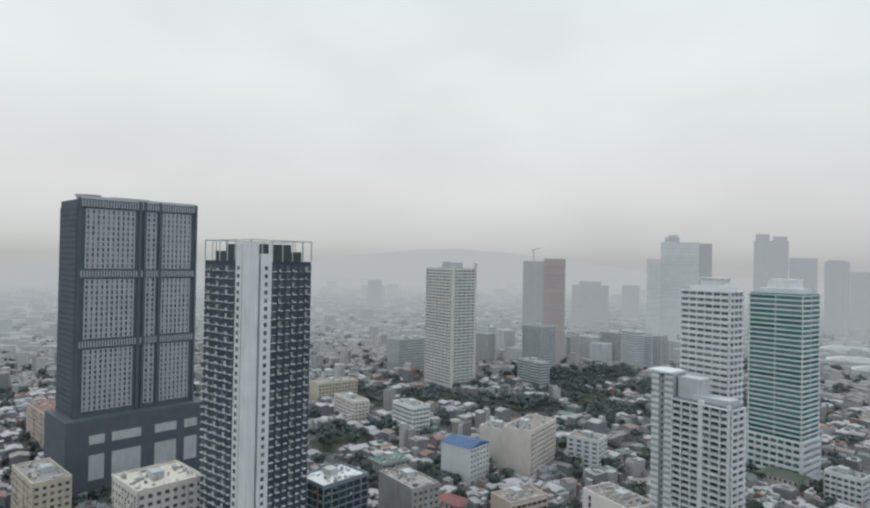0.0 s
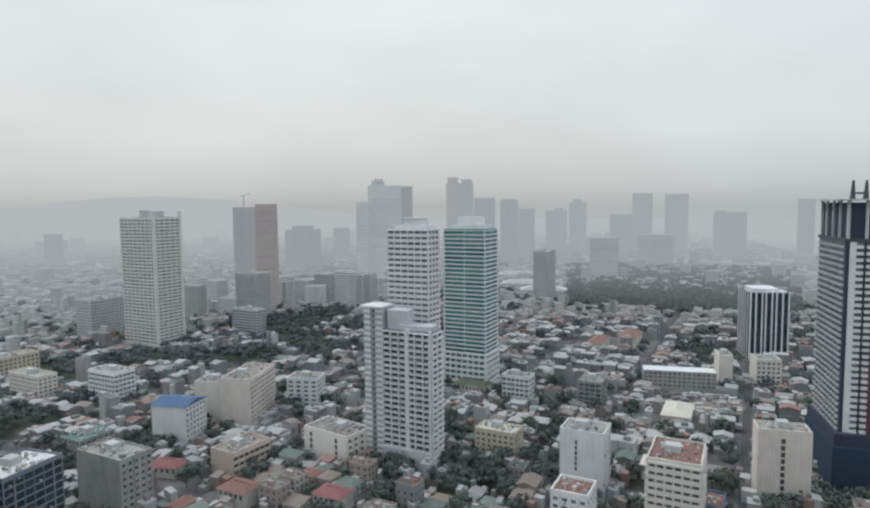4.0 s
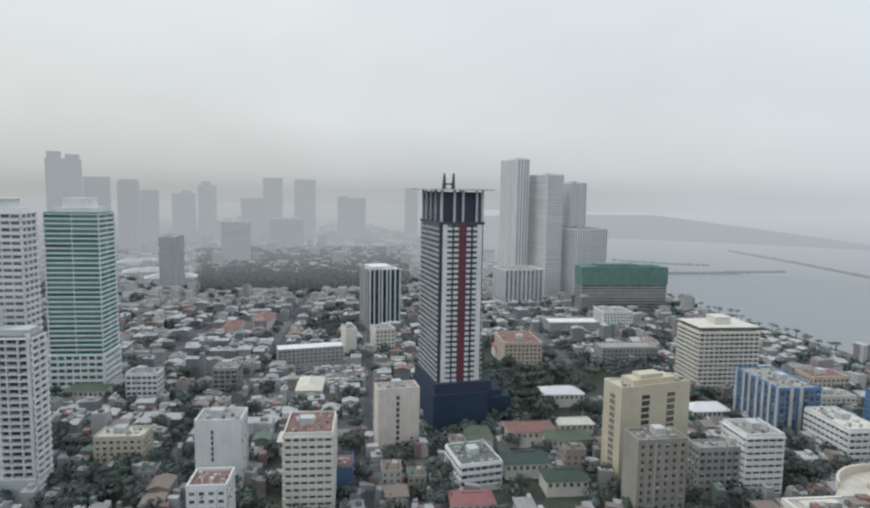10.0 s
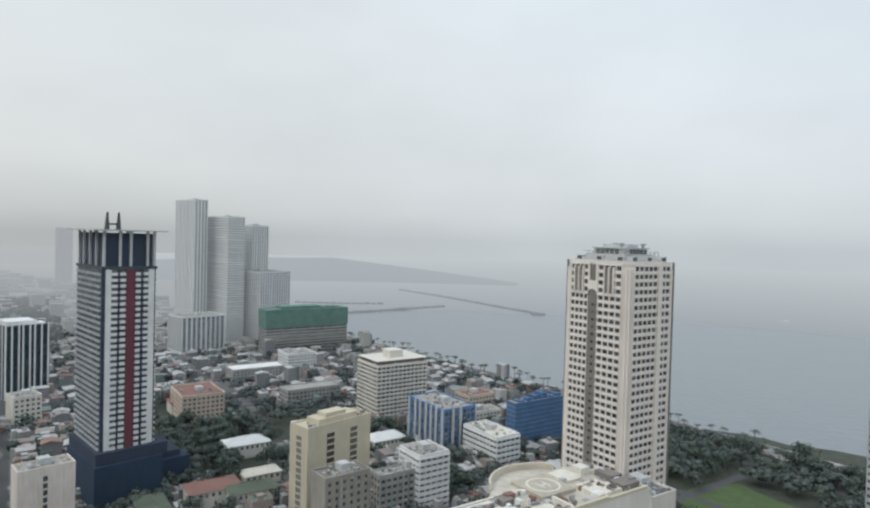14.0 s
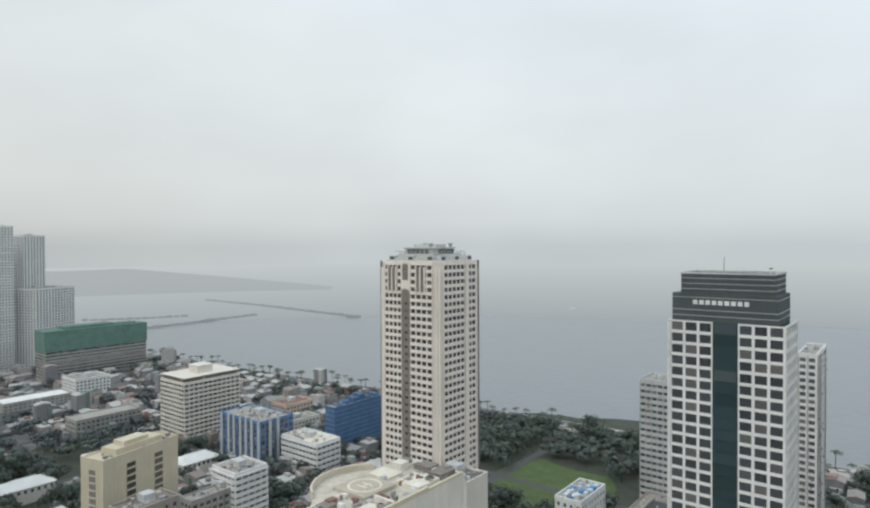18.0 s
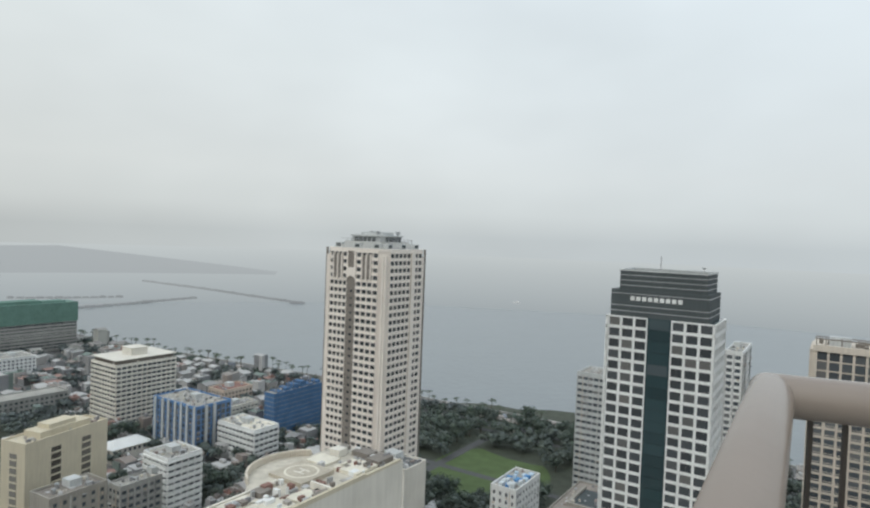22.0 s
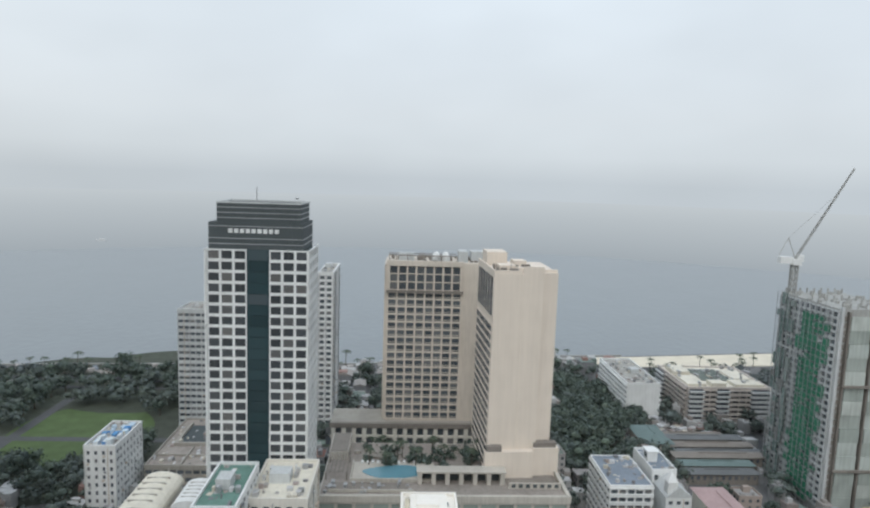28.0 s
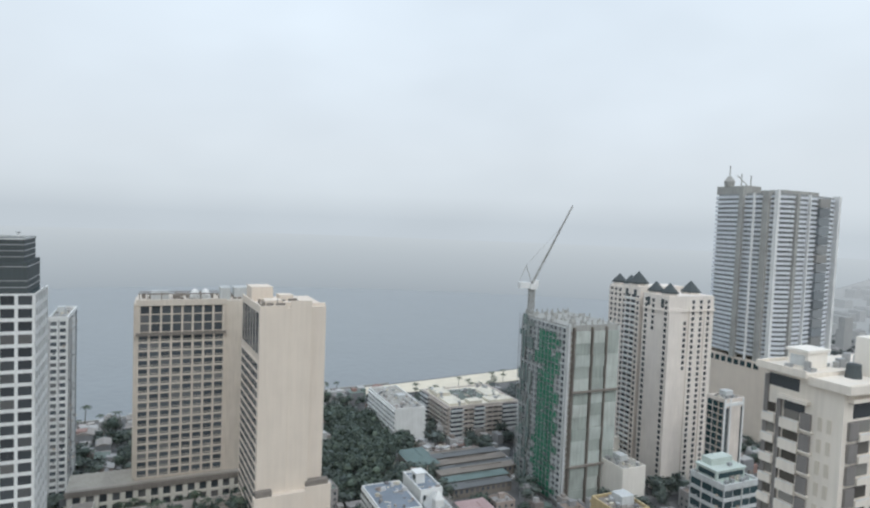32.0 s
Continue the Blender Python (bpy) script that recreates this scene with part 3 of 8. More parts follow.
def grid_tower():
    """White grid office tower with a dark glass spine and crown."""
    x, y, dr, wl, wr, h = 188.1, -51.5, 114, 30.7, 19.8, 117.6
    claim(x, y, dr, wl, wr)
    root = thing("office_tower", "white grid-framed tower with a dark teal glass spine and dark crown", "tower", x, y, 0, 90 - dr)
    face = sides(wr, wl)
    g = Geo()
    g.box(0, wr, 0, wl, 0, h)
    g.part("core", GLASSTEAL, root)
    frame_, joined = Split(root, WHITE, "pier"), Geo()
    a, b = 12.0, 18.9
    nf = 33
    for s0, s1, nb in ((0.0, a, 3), (b, wl, 3)):
        lattice(frame_, True, face["L"], 4, h, nb, nf, 0.75, 0.95, 0.35, 0.28, s0, s1, own=(root, GLASSDARK, -90))
    lattice(frame_, joined, face["R"], 4, h, 5, nf, 1.2, 1.2, 0.4, 0.34, ends=0.4)
    rear_ = Geo()
    lattice(rear_, joined, face["B"], 4, h, 5, nf, 1.6, 1.5, 0.75, 0.65, ends=0.75)
    lattice(rear_, joined, face["F"], 4, h, 7, nf, 1.2, 1.3, 0.75, 0.65)
    rear_.part("rear_grid", WHITE, root)
    joined.part("window_panes", GLASS, root, kind="stuff")
    spine = Split(root, GLASSTEAL, "spine_pane")
    for j in range(nf):
        z = 4 + j * (h - 4) / nf
        spine.box(a + 0.5, b - 0.5, -0.3, 0, z + 0.12, z + (h - 4) / nf - 0.12, face["L"][1])
    spine.part("glass_spine", GLASSTEAL, root, "dark teal glass strip")
    crown = Geo()
    crown.box(0.3, wr - 0.3, 1.6, wl - 0.4, h, h + 8.2)
    crown.part("crown", GREYDARK, root, "dark grey louvred crown")
    top = Geo()
    top.box(1.5, wr - 1.0, 2.6, wl - 2.6, h + 8.2, h + 14.0)
    top.part("penthouse", GREYDARK, root)
    slat = Split(root, STEEL, "louvre_rail")
    for z in (h + 1.5, h + 3.2, h + 6.9, h + 9.4, h + 11.0, h + 12.6):
        inset = 0.3 if z < h + 8 else 1.5
        ends_ = (1.6, wl - 0.4) if z < h + 8 else (2.6, wl - 2.6)
        slat.box(inset - 0.15, inset, ends_[0], ends_[1], z, z + 0.25)
        slat.box(inset, wr - inset, ends_[0] - 0.15, ends_[0], z, z + 0.25)
    slat.part("louvre_rail", STEEL, root)
    rim = Geo()
    for y0, y1, x0, x1 in ((2.4, 2.8, 1.3, wr - 0.8), (wl - 2.8, wl - 2.4, 1.3, wr - 0.8)):
        rim.box(x0, x1, y0, y1, h + 14, h + 14.5)
    rim.box(1.3, 1.7, 2.8, wl - 2.8, h + 14, h + 14.5)
    rim.box(wr - 1.2, wr - 0.8, 2.8, wl - 2.8, h + 14, h + 14.5)
    rim.part("roof_rail", PALE, root)
    sign = Split(root, WHITE, "sign_bar")
    for k in range(9):
        s = 9.0 + k * 1.75
        sign.box(0.05, 0.3, s, s + 1.25, h + 5.0, h + 6.3)
    sign.part("sign_bars", WHITE, root, "row of white sign bars")
    mast = Geo()
    mast.beam((6, 17, h + 14), (6, 17, h + 19), 0.22)
    mast.part("mast", STEEL, root)
    dish = Geo()
    dish.beam((6, 4.5, h + 14), (6, 4.5, h + 15.6), 0.2)
    dish.tube(6, 4.5, h + 15.6, h + 16.0, 0.2, 0.8, 12)
    dish.part("dish_aerial", WHITE, root)


grid_tower()


def cream_tower():
    """Cream residential tower with an arched recess and a stepped crown."""
    x, y, dr, wl, wr, h = 242.7, 59.8, 114, 32.5, 29.2, 133.0
    claim(x, y, dr, wl, wr)
    root = thing("apartment_tower", "cream residential tower with an arched recess and stepped grey crown", "tower", x, y, 0, 90 - dr)
    face = sides(wr, wl)
    cut = 3.2
    poly = [(cut, 0), (wr - cut, 0), (wr, cut), (wr, wl - cut), (wr - cut, wl), (cut, wl), (0, wl - cut), (0, cut)]
    core = Geo()
    core.prism(poly, 0, h)
    core.part("core", SPIRE, root)
    skin, panes, dark = Split(root, SPIRE, "pier"), Geo(), Split(root, BROWN, "recess_shade_louvre")
    nf, z0 = 39, 14.0
    z1 = z0 + nf * 3.05
    # seaward-street wall: two halves with a tall arched recess between, its shade a brown sheet
    for s0, s1, nb in ((cut, 12.6, 4), (17.6, wl - cut, 4)):
        lattice(skin, panes, face["L"], z0, z1, nb, nf, 0.55, 1.35, 0.3, 0.55, s0, s1)
        mid = (s0 + s1) / 2
        for o in (-1.25, 1.25):
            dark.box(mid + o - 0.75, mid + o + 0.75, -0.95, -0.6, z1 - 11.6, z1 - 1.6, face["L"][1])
        for o in (-2.3, 0, 2.3):
            skin.box(mid + o - 0.3, mid + o + 0.3, -1.1, -0.6, z1 - 12.2, z1 - 1.2, face["L"][1])
    skin.box(12.6, 17.6, -0.7, 0, z1 - 10.5, z1 - 7.0, face["L"][1])
    for s in (12.6, 16.8):
        skin.box(s, s + 0.8, -0.7, 0, z1 - 7.0, z1, face["L"][1])
    skin.name = "arch_stone"
    for k in range(6):  # the arch head
        a = (k + 0.5) / 6 * math.pi / 2
        w = 2.5 * (1 - math.cos(a))
        for s in (12.6, 17.6 - w):
            skin.box(s, s + w, -0.66, 0, z1 - 13.0 + 2.5 * math.sin(a) - 0.25, z1 - 13.0 + 2.5 * math.sin(a) + 0.25, face["L"][1])
    # flat brown sheets give the recess its shade; the core is not cut back
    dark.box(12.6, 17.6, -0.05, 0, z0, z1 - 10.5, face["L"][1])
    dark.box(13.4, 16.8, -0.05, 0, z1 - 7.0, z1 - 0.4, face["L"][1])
    for j in range(nf - 5):  # small bathroom windows down the recess
        panes.box(14.4, 15.8, -0.12, -0.05, z0 + 0.9 + j * 3.05, z0 + 1.9 + j * 3.05, face["L"][1])
    for s0, s1, nb in ((cut, 17.5, 5), (20.0, wr - cut, 2)):
        lattice(skin, panes, face["R"], z0, z1, nb, nf, 0.55, 1.35, 0.3, 0.55, s0, s1)
    skin.box(17.5, 20.0, -1.0, 0, 0, z1, face["R"][1])
    rear_ = Geo()
    for k in "BF":
        length = face[k][0]
        lattice(rear_, panes, face[k], z0, z1, 8, nf, 0.9, 1.7, 0.7, 0.62, cut, length - cut)
    rear_.part("rear_facade", SPIRE, root)
    skin.name = "corner_strip"
    for s0, s1 in ((0.0, cut * 0.55), (wl - cut * 0.55, wl)):
        skin.box(s0, s1, 0.9, 1.6, 0, h - 2, face["L"][1])
    for s0, s1 in ((0.0, cut * 0.55), (wr - cut * 0.55, wr)):
        skin.box(s0, s1, 0.9, 1.6, 0, h - 2, face["R"][1])
    skin.part("facade", SPIRE, root)
    panes.part("window_panes", GLASSDARK, root, kind="stuff")
    dark.part("recess", BROWN, root, "brown sheets for the tall recess's shade, and louvres")
    pipes = Split(root, BROWN, "service_riser")
    for q in ((wr + 0.2, 1.0), (wr + 0.2, wl - 1), (1.0, wl + 0.2)):
        pipes.box(q[0], q[0] + 0.6, q[1] - 0.4, q[1] + 0.4, 0, h + 1)
    pipes.part("service_riser", BROWN, root)
    def shrunk(q):
        return [(wr / 2 + (a - wr / 2) * (1 - 2 * q / wr), wl / 2 + (b - wl / 2) * (1 - 2 * q / wl)) for a, b in poly]

    crown = Geo()
    crown.prism(shrunk(-0.35), h - 0.1, h + 1.1)
    crown.part("parapet", SPIRE, root)
    hips = Geo()
    hips.prism(shrunk(0.9), h + 1.1, h + 4.0, shrunk(5.2))
    hips.part("sloped_roof", CONCRETE, root, "weathered grey sloped roof band")
    house_ = Geo()
    house_.prism(shrunk(7.2), h + 1.1, h + 6.2)
    house_.prism(shrunk(6.4), h + 6.2, h + 6.7)
    house_.prism(shrunk(10.0), h + 6.7, h + 8.0)
    house_.part("penthouse", PALE, root, "grey-white roof storey")
    slit = Split(root, GREYDARK, "penthouse_window")
    for k in range(5):
        slit.box(7.05, 7.2, 11.0 + k * 2.4, 12.8 + k * 2.4, h + 4.1, h + 5.7)
        slit.box(9.0 + k * 2.3, 10.7 + k * 2.3, 7.05, 7.2, h + 4.1, h + 5.7)
    slope = Split(root, PALE, "roof_dormer")
    for s in (0.18, 0.5, 0.82):
        slope.box(wr * s - 1.7, wr * s + 1.7, 1.6, 5.0, h + 0.6, h + 3.2)
        slope.box(1.6, 5.0, wl * s - 1.7, wl * s + 1.7, h + 0.6, h + 3.2)
    # charcoal panels laid on solid dormers for the shade of their openings
    shade = Split(root, GREYDARK, "dormer_shade_panel")
    for s in (0.18, 0.5, 0.82):
        shade.box(wr * s - 1.2, wr * s + 1.2, 1.5, 1.6, h + 1.2, h + 2.8)
        shade.box(1.5, 1.6, wl * s - 1.2, wl * s + 1.2, h + 1.2, h + 2.8)
    crown_rail = Split(root, STEEL, "crown_frame")
    for k in range(9):
        a = 4 + k * (wr - 8) / 8
        crown_rail.box(a, a + 0.25, 5.2, 5.45, h + 2.4, h + 4.9)
        crown_rail.box(5.2, 5.45, a, a + 0.25, h + 2.4, h + 4.9)
    crown_rail.box(4, wr - 4, 5.2, 5.5, h + 4.9, h + 5.1)
    crown_rail.box(5.2, 5.5, 4, wl - 4, h + 4.9, h + 5.1)
    for a, b in ((10, 12), (16, 20), (20, 9)):
        dish = Geo()
        dish.tube(a, b, h + 6.6, h + 8.4, 0.4, 1.2, 10)
        dish.part("roof_dish", STEEL, root)


cream_tower()


def helipad_block():
    """Lower pale block: worn flat roof with a small square helipad, a curved balustrade and sheds."""
    x, y, dr, wl, wr, h = 102.3, 47.7, 114, 14.0, 44.5, 86.0
    claim(x, y, dr, wl, wr)
    root = block("apartment_block", "pale apartment block with a worn helipad roof", x, y, dr, wl, wr, h, IVORY, roof=HELIROOF, junk=False, para=0.5, blank="R")
    cx, cy = 24.0, 12.3
    bow = Geo()
    arc = [(24 + 12.6 * math.cos(radians(a)), 11 + 12.6 * math.sin(radians(a))) for a in range(40, 153, 8)]
    bow.prism([(44.5, 14.31), (44.5, 19.0)] + arc + [(10.0, 14.31)], 0.0, h + 0.3)
    bow.part("curved_wing", HELIROOF, root, "curved cream wing with a roof terrace")
    post, rail = Split(root, CREAM, "baluster"), Geo()
    for a, b in zip(arc, arc[1:]):
        for t in (0.0, 0.33, 0.66):
            qx, qy = a[0] + (b[0] - a[0]) * t, a[1] + (b[1] - a[1]) * t
            post.box(qx - 0.22, qx + 0.22, qy - 0.22, qy + 0.22, h + 0.3, h + 1.5)
        rail.beam((*a, h + 1.65), (*b, h + 1.65), 0.42)
    rail.part("balustrade_rail", CREAM, root)
    pad = Geo()
    pad.box(cx - 5, cx + 5, cy - 5, cy + 5, h + 0.12, h + 1.05)
    pad.part("helipad", PADGREY, root, "worn grey-brown square helipad deck")
    ring_ = Geo()
    n = 32
    for i in range(n):
        a, b = 2 * math.pi * i / n, 2 * math.pi * (i + 1) / n
        pts = [(cx + q * math.cos(t), cy + q * math.sin(t)) for t, q in ((a, 3.4), (a, 3.9), (b, 3.9), (b, 3.4))]
        ring_.prism(pts, h + 1.05, h + 1.09)
    ring_.part("helipad_marking", ROOFLIGHT, root)
    bars = Geo()
    for o in (-0.9, 0.9):
        bars.box(cx + o - 0.2, cx + o + 0.2, cy - 1.5, cy + 1.5, h + 1.05, h + 1.09)
    bars.box(cx - 0.7, cx + 0.7, cy - 0.2, cy + 0.2, h + 1.05, h + 1.09)
    bars.part("helipad_letter", IVORY, root)
    deck = Split(root, ROOFLIGHT, "roof_slab")
    for a0, a1, b0, b1, up in ((1, 12, 1.5, 8, 0.7), (12.5, 18, 1.5, 5, 0.9), (30.5, 38, 2, 9, 0.8), (30.5, 36, 11.5, 17.5, 0.6), (2, 9, 9, 13, 0.45)):
        deck.box(a0, a1, b0, b1, h + 0.12, h + 0.12 + up)
    dark_ = Split(root, BROWN, "roof_pit")
    for a0, a1, b0, b1 in ((38.5, 44, 2, 6), (40.5, 44.2, 7, 12), (16, 20.5, 0.6, 1.4), (10, 13, 9.5, 12.5), (40, 43, 14.5, 17)):
        dark_.box(a0, a1, b0, b1, h + 0.13, h + 1.35)
    strip_ = Split(root, YELLOW, "yellow_parapet")
    strip_.box(9.0, 31.0, -0.35, 0.25, h + 0.5, h + 1.5)
    strip_.box(31.0, 44.0, -0.35, 0.25, h + 0.5, h + 1.1)
    hut = Split(root, IVORY, "stair_head")
    hut.box(37, 40, 13, 16, h + 0.12, h + 1.9)
    hut.box(20.2, 20.8, 0.4, 6, h + 0.12, h + 1.6)
    rh = random.Random(14)
    odds = [Split(root, m_, n_) for m_, n_ in ((STEEL, "roof_unit"), (BROWN, "roof_crate"), (WHITE, "roof_tank"), (TILE, "roof_crate"))]
    for k in range(70):
        a, b = rh.uniform(0.6, 43), rh.uniform(0.6, 12.6)
        if abs(a - cx) < 6.2 and abs(b - cy) < 6.2:
            continue
        rh.choice(odds).box(a, a + rh.choice((0.4, 0.8, 1.4, 2.2)), b, b + rh.choice((0.4, 0.8, 1.5)), h + 0.12, h + rh.choice((0.6, 1.0, 1.3, 1.7)))


helipad_block()
r_ = block("tower_podium", "pale stained podium beside the cream tower", 228.0, 46.0, 114, 22, 14.3, 50.0, IVORY, blank="LRBF", roof=DARKROOF)
g = Split(r_, GREYDARK, "podium_window")
for k in range(4):
    g.box(-0.42, -0.29, 3 + k * 4.2, 5.6 + k * 4.2, 44.0, 46.1)
    g.box(-0.42, -0.29, 3 + k * 3.0, 4.4 + k * 3.0, 34.0, 35.6)
g = Split(r_, ROOFLIGHT, "roof_ledge")
g.box(-0.6, 0.4, -0.3, 22, 50.9, 51.5)


def hotel():
    """Cream L-shaped hotel: a windowed slab and a blank-ended wing."""
    root = thing("hotel", "cream L-shaped hotel with gridded windows and blank end wall", "hotel", 239.1, -135.9, 0, 90 - 114)
    claim(239.1, -135.9, 114, 34.2, 30)
    claim(187, -119, 204, 34, 23)
    h, wl, wr = 104.0, 34.2, 24.0
    core, skin, panes = Geo(), Split(root, HOTELTAN, "pier"), Geo()
    core.box(0, wr, -10.0, wl, 0, h)
    core.part("main_slab", HOTELTAN, root)
    face = sides(wr, wl)
    zb = 32.0
    z2 = h - 13.0
    lattice(skin, True, face["L"], zb, z2, 8, 17, 0.85, 0.8, 0.6, 0.4, 0.6, wl - 0.6, own=(root, GLASS, -90))
    lattice(skin, panes, face["L"], z2 + 0.6, h - 1.5, 8, 3, 0.8, 0.5, 0.8, 0.35, 1.2, wl - 1.2)
    for j in range(17):  # balcony rails inside the cells
        skin.name = "balcony_rail"
        skin.box(0.6, wl - 0.6, -0.22, -0.1, zb + j * (z2 - zb) / 17 + 0.9, zb + j * (z2 - zb) / 17 + 1.1, face["L"][1])
    skin.name = "cornice"
    skin.box(0, 1.2, -1.0, 0, z2, h, face["L"][1])
    skin.box(wl - 1.2, wl, -1.0, 0, z2, h, face["L"][1])
    skin.box(0, wl, -1.4, 0, h - 1.5, h + 0.8, face["L"][1])
    ledge = Split(root, BROWN, "shaded_ledge")
    ledge.box(0, wl, -1.7, 0, z2 - 0.7, z2 + 0.6, face["L"][1])
    lattice(skin, panes, face["B"], zb, h - 1, 6, 20, 1.4, 1.4, 0.9, 0.7)
    lattice(skin, panes, (14.0, lambda s, d, z: (wr - d, -10 + s, z)), zb, h - 1, 3, 20, 1.6, 1.4, 0.9, 0.7)
    panes.part("window_panes", GLASS, root, kind="stuff")
    fins = Split(root, HOTELTAN, "crown_fin")
    for s in range(9):
        q = 1.2 + s * (wl - 2.4) / 8
        fins.box(q - 0.4, q + 0.4, -2.1, -0.8, z2 + 0.6, h - 2.6, face["L"][1])
    # roof plant
    plant = Split(root, PALE, "roof_plant")
    plant.box(6, 14, 22, 29, h, h + 3)
    plant.box(8, 16, -10, -4, h, h + 4.5)
    plant.box(3, 12, -2, 2, h, h + 5)
    clad = Split(root, BROWN, "roof_machine")
    rp = random.Random(61)
    for k in range(26):
        a, b = rp.uniform(0.8, 20), rp.uniform(-9, 32)
        clad.box(a, a + rp.choice((0.8, 1.6, 2.6)), b, b + rp.choice((0.8, 1.5, 3.0)), h, h + rp.choice((0.9, 1.4, 2.2)))
    for q in (8.0, 12.2):
        domes = Geo()
        for k in range(5):
            a0, a1 = k * math.pi / 10, (k + 1) * math.pi / 10
            domes.tube(4.0, q, h + 0.5 + 4.2 * math.sin(a0), h + 0.5 + 4.2 * math.sin(a1), 2.1 * math.cos(a0), max(0.05, 2.1 * math.cos(a1)), 14)
        domes.part("roof_dome", WHITE, root, "white radome shell")
    truss = Geo()
    for q in (3, 8, 13, 18, 23, 26):
        truss.beam((0.6, q + 7, h), (0.6, q + 7, h + 3.0), 0.35)
        truss.beam((0.6, q + 7, h + 3.0), (8.0, q + 7, h + 3.0), 0.3)
    truss.beam((0.6, 3, h + 3.0), (0.6, 33.5, h + 3.0), 0.45)
    truss.beam((8.0, 3, h + 3.0), (8.0, 33.5, h + 3.0), 0.35)
    truss.beam((0.6, 3, h), (0.6, 3, h + 3.0), 0.35)
    truss.part("roof_frame", BROWN, root)
    # wing with the blank end wall
    wing = new("wing")
    wing.parent = root
    wing.matrix_local = root.matrix_world.inverted() @ pose(187.3, -119.2, 0, 0, 0, 90 - 201)
    ww, wd, wh = 24.6, 34.0, 108.0
    c2, s2, p2 = Geo(), Split(wing, HOTELPINK, "sill"), Geo()
    c2.prism([(0, 0), (10.4, 0), (10.6, 0.35), (18.4, 0.4), (18.6, 2.6), (ww, 3.4), (ww + 1.5, wd), (0, wd)], 0, wh)
    c2.part("wing_wall", HOTELPINK, wing)
    f2 = sides(ww, wd)
    for i in range(6):
        p2.box(2 + i * 5.2, 5.8 + i * 5.2, -0.14, 0, wh - 16, wh - 1.6, f2["L"][1])
    for j in range(18):
        for i in range(7):
            s = 1.5 + i * 4.4
            p2.box(s, s + 3.6, -0.14, 0, 30 + j * 3.3, 32.3 + j * 3.3, f2["L"][1])
    for j in range(19):
        s2.name = "sill"
        s2.box(1.0, wd - 1.0, -0.3, 0, 29.2 + j * 3.3, 29.8 + j * 3.3, f2["L"][1])
    s2.part("wing_facade", CREAM, wing)
    p2.part("wing_panes", GLASS, wing, kind="stuff")
    para = Geo()
    para.box(10.7, 18.4, 0.3, 0.9, wh, wh + 2.6)
    para.box(0, 10.1, 0.2, 0.8, wh, wh + 1.1)
    para.box(0, 0.6, 0.8, wd, wh, wh + 1.1)
    para.box(15, ww, 4.6, 5.2, wh, wh + 1.1)
    para.box(1.0, 9, 21, 31, wh, wh + 5.4)
    gear = Split(wing, BROWN, "roof_machine")
    rq = random.Random(62)
    for k in range(24):
        a, b = rq.uniform(1, 16), rq.uniform(1.4, 20)
        gear.box(a, a + rq.choice((0.6, 1.2, 2.2)), b, b + rq.choice((0.6, 1.4)), wh, wh + rq.choice((1.0, 1.5, 2.1)))
    for a in (0.4, 6, 12):
        gear.box(a, a + 0.2, 1.0, 1.2, wh + 1.1, wh + 3.4)
    para.box(3, 9, 6, 12, wh, wh + 2.2)
    para.box(10, 15, 14, 20, wh, wh + 3.0)
    para.box(9, 12.5, 3.0, 6, wh, wh + 1.8)
    para.part("wing_roof_plant", HOTELPINK, wing)
    skirt = Geo()
    skirt.box(-1.2, 17.0, -2.6, 0.2, 0, 42.0)
    skirt.box(17.0, ww + 2.4, -1.0, 4.5, 0, 42.6)
    skirt.part("wing_base", HOTELPINK, wing)
    # raised brown boxes put in the dark of the terrace pits
    pit = Geo()
    pit.box(-0.6, 5, -2.2, -0.2, 42.0, 44.0)
    pit.box(17.5, ww + 1.5, -0.4, 2.4, 42.6, 44.4)
    pit.part("wing_pit_shade", BROWN, wing)
    # arcaded base of the slab
    base, cols, holes = Geo(), Split(root, IVORY, "arcade_column"), Split(root, GLASS, "arcade_pane")
    base.box(-3.0, 0, -10, 58, 0, 31.0)
    base.box(0.0, 14, wl, 58, 0, 31.0)
    base.part("arcade_wall", STONE, root)
    for k in range(15):
        q = -8 + k * 4.6
        cols.box(-4.2, -3.0, q - 0.9, q + 0.9, 18, 29.0)
        holes.box(-3.1, -3.0, q + 1.1, q + 3.5, 20.5, 24.5)
        holes.box(-3.1, -3.0, q + 1.1, q + 3.5, 25.5, 28.5)
    lintel = Split(root, BROWN, "arcade_parapet")
    lintel.box(-4.6, -3.0, -10, 58, 29.0, 31.2)
    cols.box(-4.0, -3.0, -10, 58, 24.4, 25.4)
    cols.part("arcade_columns", IVORY, root)
    holes.part("arcade_glass", GLASS, root, kind="stuff")


hotel()


